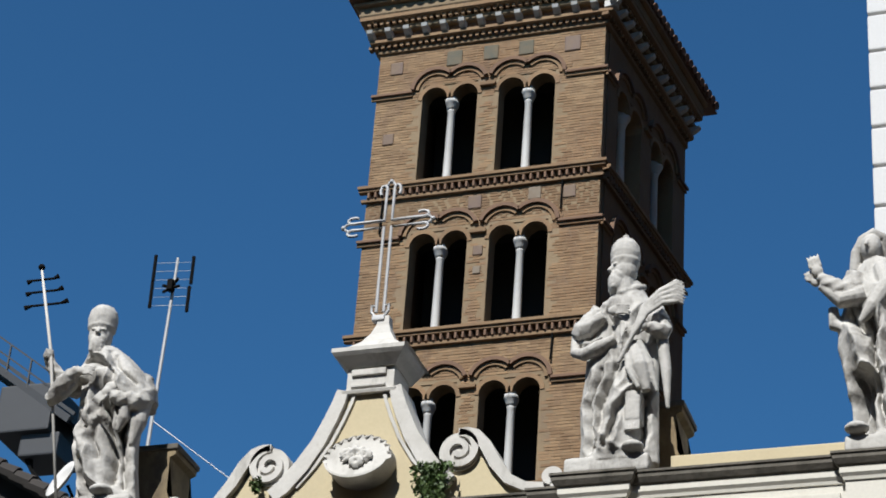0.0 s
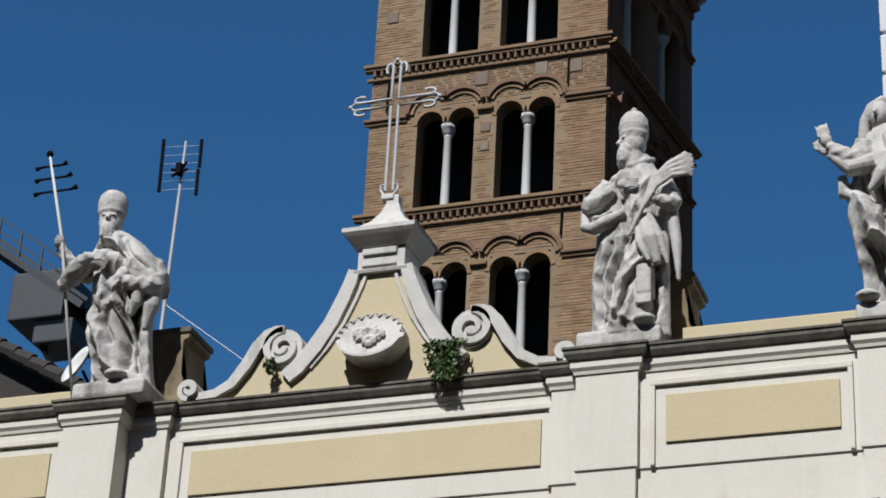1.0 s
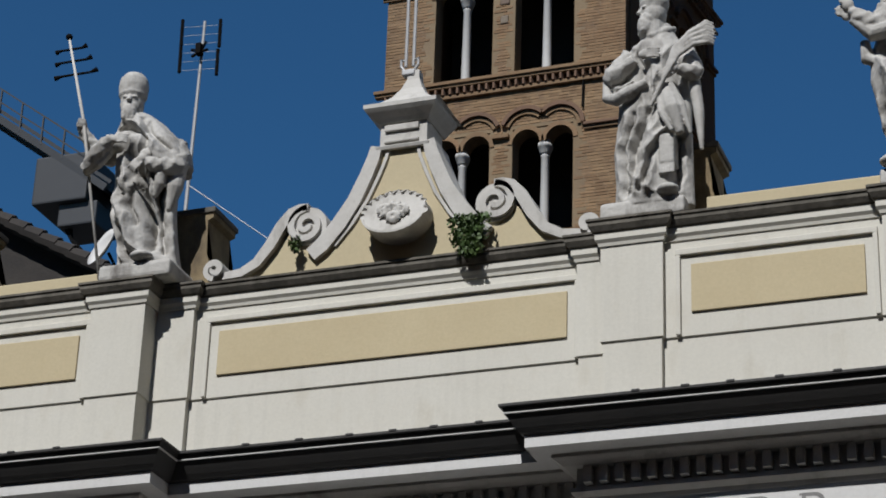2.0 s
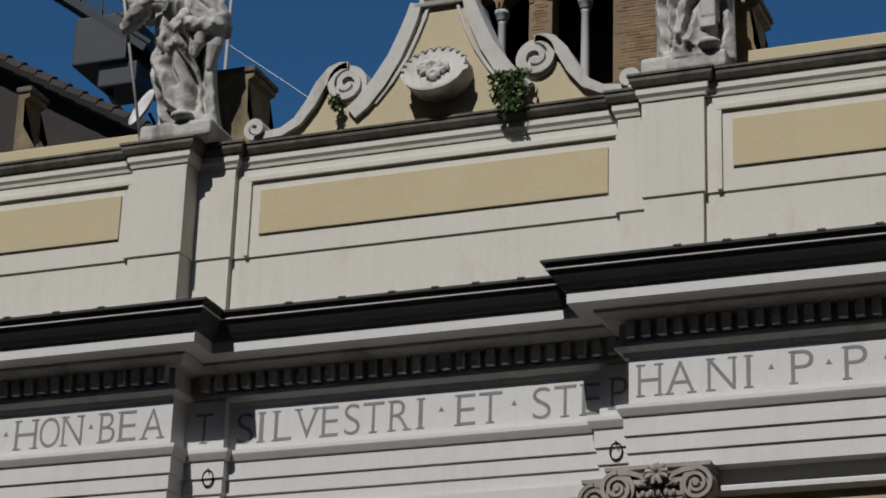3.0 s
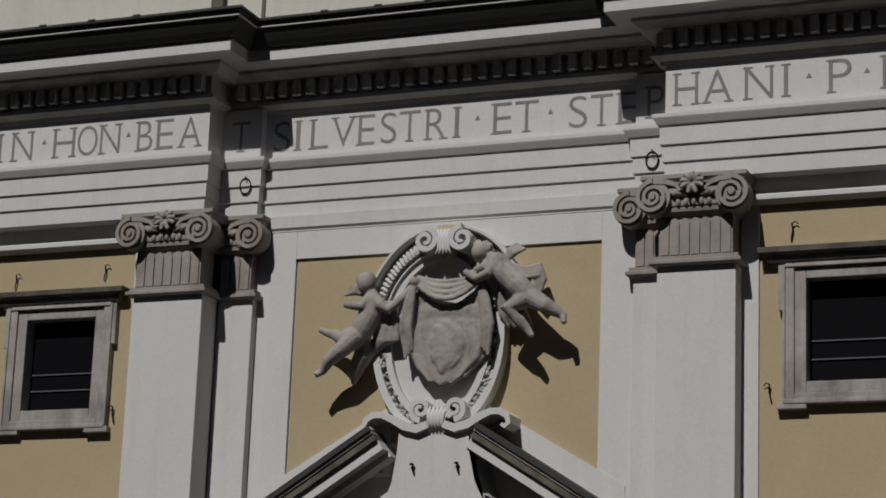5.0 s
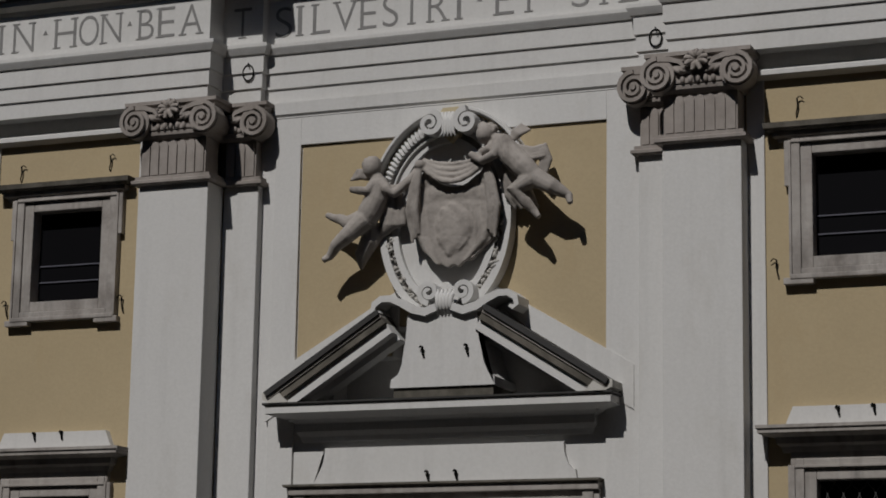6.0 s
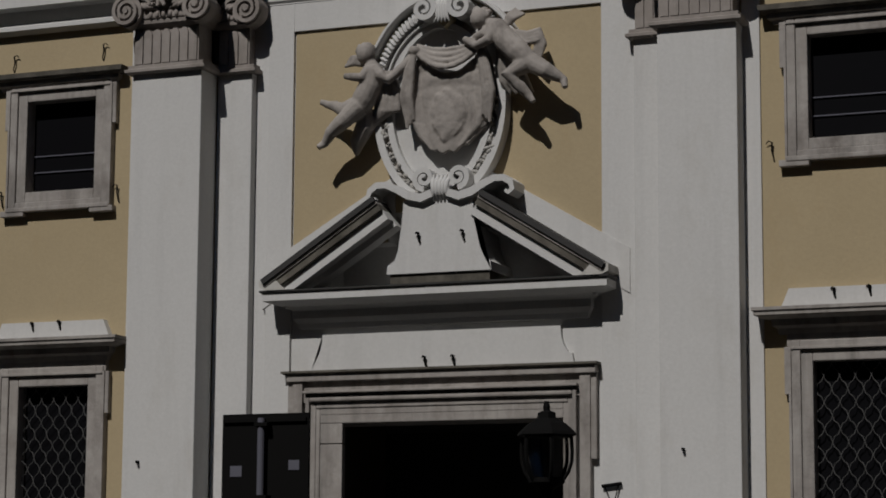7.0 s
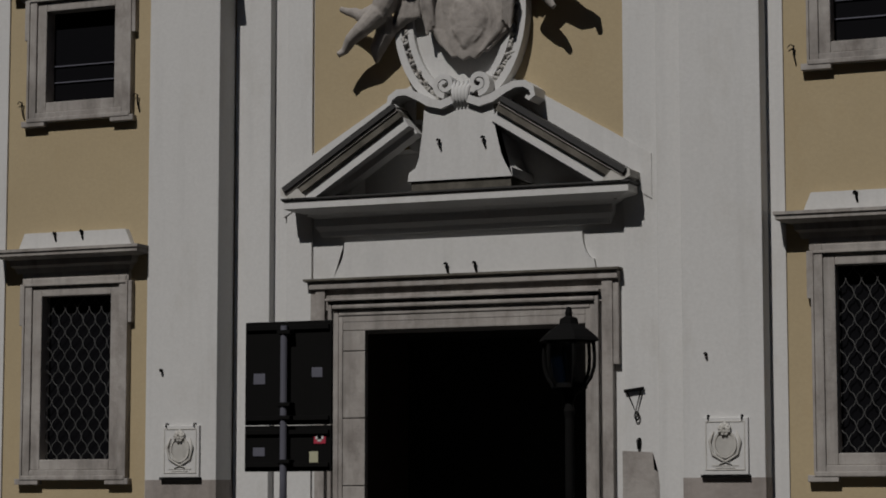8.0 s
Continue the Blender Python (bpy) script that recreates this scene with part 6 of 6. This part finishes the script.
tagged(part("wall_bolt", bm, IRON), "dark iron knob on the plaster wall", "bolt", "wall bolts")


# ---------------------------------------------------------------- bell tower
TX0, TX1, TY, TD = -5.10, -0.16, 12.0, 4.85
LEAN_X, LEAN_Y = 0.12, 0.993  # the side wall runs back at a slant
tower = tagged(new("bell_tower"), "old brown brick bell tower with paired arched openings", "tower")
STOREYS = ((27.13, 2.06, 2.42), (23.63, 1.96, 2.30), (20.13, 1.96, 2.30))  # sill, springing height, top height
PAIRS = ((-4.07, -2.86), (-2.40, -1.19))
SIDE_PAIRS = ((12.8, 14.15), (14.75, 16.1))


def swap(bm, x):
    """Turns a front piece, built along x, into a piece of the side wall at x that runs along y."""
    for v in bm.verts:
        along, out = v.co.x - TY, TY - v.co.y
        v.co = Vector((x + along * LEAN_X + out * LEAN_Y, TY + along * LEAN_Y - out * LEAN_X, v.co.z))
    return bm


def tower_front(pairs, x0, x1, y):
    holes = [(a, b, sill, sill + top) for sill, spring, top in STOREYS for a, b in pairs]
    bm = wall_sheet(x0, x1, 0.0, 30.65, y, y + 0.4, holes)
    for sill, spring, top in STOREYS:
        for a, b in pairs:
            w = (b - a - 0.13) / 4
            for c in (a + w, b - w):
                zs, zt = sill + spring, sill + top
                for s in (-1, 1):
                    arc_pts = [(c + s * w * math.cos(t), zs + (zt - zs) * 0.97 * math.sin(t)) for t in (math.pi / 2 * k / 8 for k in range(9))]
                    slab(bm, [*arc_pts, (c, zt + 0.01), (c + s * w, zt + 0.01)], y + 0.02, y + 0.38)
            m = (a + b) / 2
            box(bm, m - 0.066, m + 0.066, y + 0.02, y + 0.38, sill + spring, sill + top + 0.01)
    return bm


part("front_wall", tower_front(PAIRS, TX0, TX1, TY), MORTAR, tower)
part("side_wall", swap(tower_front(SIDE_PAIRS, TY + 0.25, TY + TD, TY), TX1), BRICK, tower, "brick side wall in shade")
part("rear_wall", boxes((TX0, TX1 + 0.55, TY + TD - 0.2, TY + TD - 0.15, 0, 30.65)), DARK_BRICK, tower)
part("left_wall", boxes((TX0, TX0 + 0.6, TY + 0.7, TY + TD, 0, 30.65)), DARK_BRICK, tower)
# near-black slabs and core put the tower's inner shade into colour
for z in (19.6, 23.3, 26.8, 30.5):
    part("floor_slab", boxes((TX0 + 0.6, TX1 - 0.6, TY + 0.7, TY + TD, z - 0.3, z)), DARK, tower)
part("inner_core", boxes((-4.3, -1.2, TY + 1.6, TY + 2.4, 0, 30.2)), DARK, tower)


def column(x, y, sill, spring, turn=False):
    bm = lathe(bmesh.new(), (x, y, sill), [(0.105, 0.0), (0.11, 0.05), (0.085, 0.10), (0.09, 0.16), (0.078, spring - 0.26), (0.092, spring - 0.24), (0.08, spring - 0.20)], 16)
    part("column_shaft", bm, SHAFT, tower, "white marble shaft", smooth=True)
    bm = bmesh.new()
    rws = [(0.08, 0.08, -0.22), (0.10, 0.11, -0.17), (0.12, 0.15, -0.08), (0.13, 0.17, -0.06), (0.13, 0.18, 0.0), (0.085, 0.18, 0.005), (0.08, 0.18, 0.12)]
    rg = []
    for wx, wy, dz in rws:
        if turn:
            wx, wy = wy, wx
        rg.append([bm.verts.new((x + wx * math.cos(a) * (1 + 0.12 * abs(math.sin(2 * a))), y + wy * math.sin(a) * (1 + 0.12 * abs(math.sin(2 * a))), sill + spring + dz)) for a in (2 * math.pi * k / 16 for k in range(16))])
    for a, b in zip(rg, rg[1:]):
        for k in range(16):
            bm.faces.new((a[k], a[(k + 1) % 16], b[(k + 1) % 16], b[k]))
    bm.faces.new(rg[0])
    bm.faces.new(rg[-1])
    part("column_capital", bm, SHAFT, tower, "white marble bracket capital", smooth=True)


def hood(bm, c, w, zs, r, thick, y0, y1, lo, hi):
    ribbon(bm, [(c + r * math.cos(t), zs + r * 1.02 * math.sin(t)) for t in (radians(lo + (hi - lo) * k / 14) for k in range(15))], thick, y0, y1)


def storey_trim(pairs, x0, x1, turn):
    for sill, spring, top in STOREYS:
        zs = sill + spring
        names = []
        for n, (a, b) in enumerate(pairs):
            w = (b - a - 0.13) / 4
            c1, c2 = a + w, b - w
            r = w + 0.21
            cut = math.degrees(math.acos(min(1, (c2 - c1) / 2 / r)))
            gap = pairs[1][0] - pairs[0][1]
            for c, lo, hi in ((c1, cut, 178 if n == 0 else 160), (c2, 2 if n == len(pairs) - 1 else 20, 180 - cut)):
                for rr, th, out in ((r, 0.04, 0.10), (r - 0.09, 0.035, 0.045)):
                    bm = bmesh.new()
                    hood(bm, c, w, zs + 0.26, rr, th, TY - out, TY + 0.02, lo, hi)
                    names.append(("arch_moulding", bm, DARK_BRICK if out > 0.09 else BRICK))
                bm = bmesh.new()
                hood(bm, c, w, zs + 0.02, w + 0.05, 0.045, TY - 0.02, TY + 0.02, 0, 180)
                names.append(("arch_ring", bm, BRICK))
            if n == 0:
                names.append(("impost", boxes(((pairs[0][1] + pairs[1][0]) / 2 - 0.17, (pairs[0][1] + pairs[1][0]) / 2 + 0.17, TY - 0.09, TY, zs + 0.16, zs + 0.24), bevel=0.01), BRICK))
        lo, hi = pairs[0][0] - 0.22, pairs[1][1] + 0.22
        for a, b in ((x0 - (0 if turn else 0.10), lo), (hi, x1 + (0 if turn else 0.10))):
            names.append(("string_course", boxes((a, b, TY - 0.10, TY, zs + 0.20, zs + 0.26), bevel=0.01), DARK_BRICK))
            names.append(("string_course", boxes((a, b, TY - 0.05, TY, zs + 0.13, zs + 0.20), bevel=0.01), BRICK))
        # storey cornice: two bands with a saw-tooth row between them
        e = 0.0 if turn else 0.16
        names.append(("storey_cornice", boxes((x0 - e, x1 + 0.16, TY - 0.17, TY, sill - 0.08, sill - 0.01), (x0 - e * 0.9, x1 + 0.13, TY - 0.13, TY, sill - 0.14, sill - 0.08), bevel=0.008), BRICK))
        names.append(("storey_cornice", boxes((x0 - e * 0.6, x1 + 0.08, TY - 0.08, TY, sill - 0.36, sill - 0.29), bevel=0.008), BRICK))
        k = int((x1 - x0) / 0.15)
        teeth = bmesh.new()
        for i in range(k):
            cx = x0 + 0.075 + 0.15 * i
            slab_pts = [(cx - 0.055, TY), (cx + 0.055, TY), (cx + 0.02, TY - 0.12), (cx - 0.02, TY - 0.12)]
            lo_v = [teeth.verts.new((q[0], q[1], sill - 0.28)) for q in slab_pts]
            hi_v = [teeth.verts.new((q[0], q[1], sill - 0.15)) for q in slab_pts]
            teeth.faces.new(lo_v)
            teeth.faces.new(hi_v)
            for j in range(4):
                teeth.faces.new((lo_v[j], lo_v[(j + 1) % 4], hi_v[(j + 1) % 4], hi_v[j]))
        names.append(("saw_tooth_course", teeth, DARK_BRICK))
        for name, bm, mat in names:
            ob = part(name, swap(bm, TX1) if turn else bm, mat, tower)
            if name == "saw_tooth_course":
                tagged(ob, kind="stuff")
        for a, b in pairs:
            if turn:
                m = (a + b) / 2 - TY
                column(TX1 + m * LEAN_X - 0.18 * LEAN_Y, TY + m * LEAN_Y + 0.18 * LEAN_X, sill, spring, True)
            else:
                column((a + b) / 2, TY + 0.18, sill, spring)


storey_trim(PAIRS, TX0, TX1, False)
storey_trim(SIDE_PAIRS, TY + 0.1, TY + TD, True)

# pale and bluish inlaid plates between the arches
PLATE_BLUE = surface("blue_glazed_plate", (0.095, 0.094, 0.074), (0.165, 0.122, 0.073), 0.75, 20.0, 3.0, 0.8, 0.2)
PLATE_PALE = surface("pale_stone_plate", (0.21, 0.175, 0.135), (0.16, 0.12, 0.085), 0.8, 20.0, 3.0, 0.8, 0.2)
PLATE_MAUVE = surface("mauve_stone_plate", (0.135, 0.094, 0.078), (0.175, 0.122, 0.07), 0.6, 20.0, 3.0, 0.8, 0.2)
for mat in (PLATE_BLUE, PLATE_PALE, PLATE_MAUVE):
    mat.node_tree.nodes["Principled BSDF"].inputs["Specular IOR Level"].default_value = 0.15
for x, z, s, mat in ((-3.42, 30.18, 0.17, PLATE_BLUE), (-2.62, 30.2, 0.16, PLATE_BLUE), (-1.85, 30.2, 0.16, PLATE_BLUE), (-0.85, 30.15, 0.17, PLATE_MAUVE), (-4.7, 30.1, 0.14, PLATE_MAUVE), (-1.50, 26.55, 0.13, PLATE_PALE), (-0.78, 26.5, 0.13, PLATE_MAUVE), (-2.75, 26.5, 0.14, PLATE_MAUVE), (-2.62, 24.9, 0.08, PLATE_PALE), (-2.62, 25.35, 0.1, PLATE_MAUVE), (-4.75, 28.3, 0.12, PLATE_MAUVE)):
    part("inlaid_plate", boxes((x - s, x + s, TY - 0.03, TY, z - s, z + s * 1.2), bevel=0.02), mat, tower)
for x, z0, z1 in ((-0.92, 26.1, 26.85), (-0.98, 22.7, 23.3), (-4.72, 26.0, 26.8)):
    bm = bmesh.new()
    tube(bm, [(x, TY - 0.06, z1), (x - 0.02, TY - 0.05, z0)], 0.02, 5)
    part("tie_iron", bm, IRON, tower, "dark iron tie")

# crowning cornice: bands, marble corbels, tile eaves
TPLAN = [(TX0, TY + TD), (TX0, TY), (TX1, TY), (TX1 + LEAN_X * TD, TY + LEAN_Y * TD)]
for z0, z1, o0, o1, mat in ((30.50, 30.62, 0.0, 0.06, BRICK), (30.70, 30.80, 0.13, 0.20, BRICK), (30.98, 31.10, 0.20, 0.24, MORTAR), (31.18, 31.30, 0.33, 0.40, BRICK), (31.30, 31.52, 0.40, 0.42, MORTAR), (31.52, 31.62, 0.46, 0.52, BRICK)):
    part("crown_band", sweep(TPLAN, [(-0.3, z0), (o0, z0), (o1, z0 + 0.03), (o1, z1), (-0.3, z1)]), mat, tower)
part("crown_ground", sweep(TPLAN, [(-0.3, 30.6), (0.05, 30.6), (0.12, 31.0), (0.14, 31.6), (-0.3, 31.6)]), DARK_BRICK, tower)
for turn, a0, a1 in ((False, TX0 - 0.2, TX1 + 0.2), (True, TY - 0.2, TY + TD)):
    teeth = bmesh.new()
    k = int((a1 - a0) / 0.14)
    for i in range(k):
        c = a0 + 0.14 * i
        box(teeth, c - 0.035, c + 0.035, TY - 0.14, TY, 30.62, 30.70)
        box(teeth, c - 0.035, c + 0.035, TY - 0.34, TY, 31.10, 31.18)
    tagged(part("dentil_course", swap(teeth, TX1) if turn else teeth, BRICK, tower), kind="stuff")
    k = int((a1 - a0) / 0.41)
    for i in range(k + 1):
        c = a0 + 0.03 + 0.41 * i
        bm = bmesh.new()
        prof = [(0.0, 30.82), (0.16, 30.82), (0.30, 30.90), (0.33, 30.97), (0.0, 30.97)]
        va = [bm.verts.new((c - 0.065, TY - 0.05 - o, z)) for o, z in prof]
        vb = [bm.verts.new((c + 0.065, TY - 0.05 - o, z)) for o, z in prof]
        bm.faces.new(va)
        bm.faces.new(vb)
        for j in range(5):
            bm.faces.new((va[j], va[(j + 1) % 5], vb[(j + 1) % 5], vb[j]))
        part("corbel", swap(bm, TX1) if turn else bm, SHAFT, tower, "white marble corbel")
bm = bmesh.new()
e = 0.62
q = [bm.verts.new(v) for v in ((TX0 - e, TY - e, 31.66), (TX1 + 0.45, TY - e, 31.66), (1.04, TY + TD + 0.4, 31.66), (TX0 - e, TY + TD + e, 31.66))]
q2 = [bm.verts.new((v.co.x, v.co.y, 31.72)) for v in q]
apex = bm.verts.new((-2.63, TY + TD / 2, 33.4))
bm.faces.new(q)
for j in range(4):
    bm.faces.new((q[j], q[(j + 1) % 4], q2[(j + 1) % 4], q2[j]))
    bm.faces.new((q2[j], q2[(j + 1) % 4], apex))
roof_ob = part("tower_roof", bm, TILE, tower)
for i in range(int((TX1 - TX0 + e + 0.4) / 0.24)):
    x = TX0 - e + 0.12 + 0.24 * i
    bm = bmesh.new()
    tube(bm, [(x, TY - e - 0.08, 31.74), (x, TY - e + 0.5, 31.88)], [0.10, 0.085], 8)
    part("eave_tile", bm, TILE, roof_ob)
for i in range(int((TD + e + 0.3) / 0.24)):
    y = TY - e + 0.12 + 0.24 * i
    bm = bmesh.new()
    x = TX1 + 0.45 + (y - TY + e) * 0.128
    tube(bm, [(x + 0.08, y, 31.74), (x - 0.5, y + 0.15, 31.88)], [0.10, 0.085], 8)
    part("eave_tile", bm, TILE, roof_ob)
# lower shoulder of the tower beside the statue
part("shoulder", boxes((TX1 + 0.2, TX1 + 1.45, TY + 1.2, TY + 3.45, 0.0, 20.9), bevel=0.1), DARK_BRICK, tower)

# bricks of the front wall, each a little proud
rng = random.Random(11)
brick_meshes = []
for k in range(6):
    bm = boxes((-0.125 + 0.012 * k, 0.125 - 0.008 * k, -0.005 - 0.003 * (k % 3), 0.01, -0.026, 0.026))
    me = bpy.data.meshes.new("brick")
    bm.to_mesh(me)
    bm.free()
    me.materials.append(BRICK)
    brick_meshes.append(me)
blocked = [(a - 0.02, b + 0.02, s - 0.01, s + t + 0.02) for s, sp, t in STOREYS for a, b in PAIRS]
verts, faces = [], []
singles = 0
z, row = 30.46, 0
while z > 18.3:
    x = TX0 + (0.0 if row % 2 else -0.13)
    while x < TX1:
        w = rng.uniform(0.17, 0.30)
        a, b = max(x, TX0), min(x + w - 0.014, TX1)
        x += w
        if b - a < 0.05 or any(a < h[1] and b > h[0] and h[2] < z + 0.03 and h[3] > z - 0.03 for h in blocked):
            continue
        if singles < 300 and z < 27.0 and z > 25.9:
            ob = new("brick", brick_meshes[rng.randrange(6)])
            ob.parent = tower
            ob.location = ((a + b) / 2, TY, z)
            ob.scale = ((b - a) / 0.25, 1, 1)
            singles += 1
            continue
        out = rng.uniform(0.002, 0.011)
        n0 = len(verts)
        for yy in (TY - out, TY + 0.01):
            verts += [(a, yy, z - 0.026), (b, yy, z - 0.026), (b, yy, z + 0.026), (a, yy, z + 0.026)]
        faces += [(n0, n0 + 1, n0 + 2, n0 + 3), (n0, n0 + 4, n0 + 5, n0 + 1), (n0 + 1, n0 + 5, n0 + 6, n0 + 2), (n0 + 2, n0 + 6, n0 + 7, n0 + 3), (n0 + 3, n0 + 7, n0 + 4, n0)]
    z -= 0.066
    row += 1
me = bpy.data.meshes.new("brickwork")
me.from_pydata(verts, [], faces)
me.materials.append(BRICK)
ob = new("brickwork", me)
ob.parent = tower
tagged(ob, "weathered brown brick courses", kind="stuff")
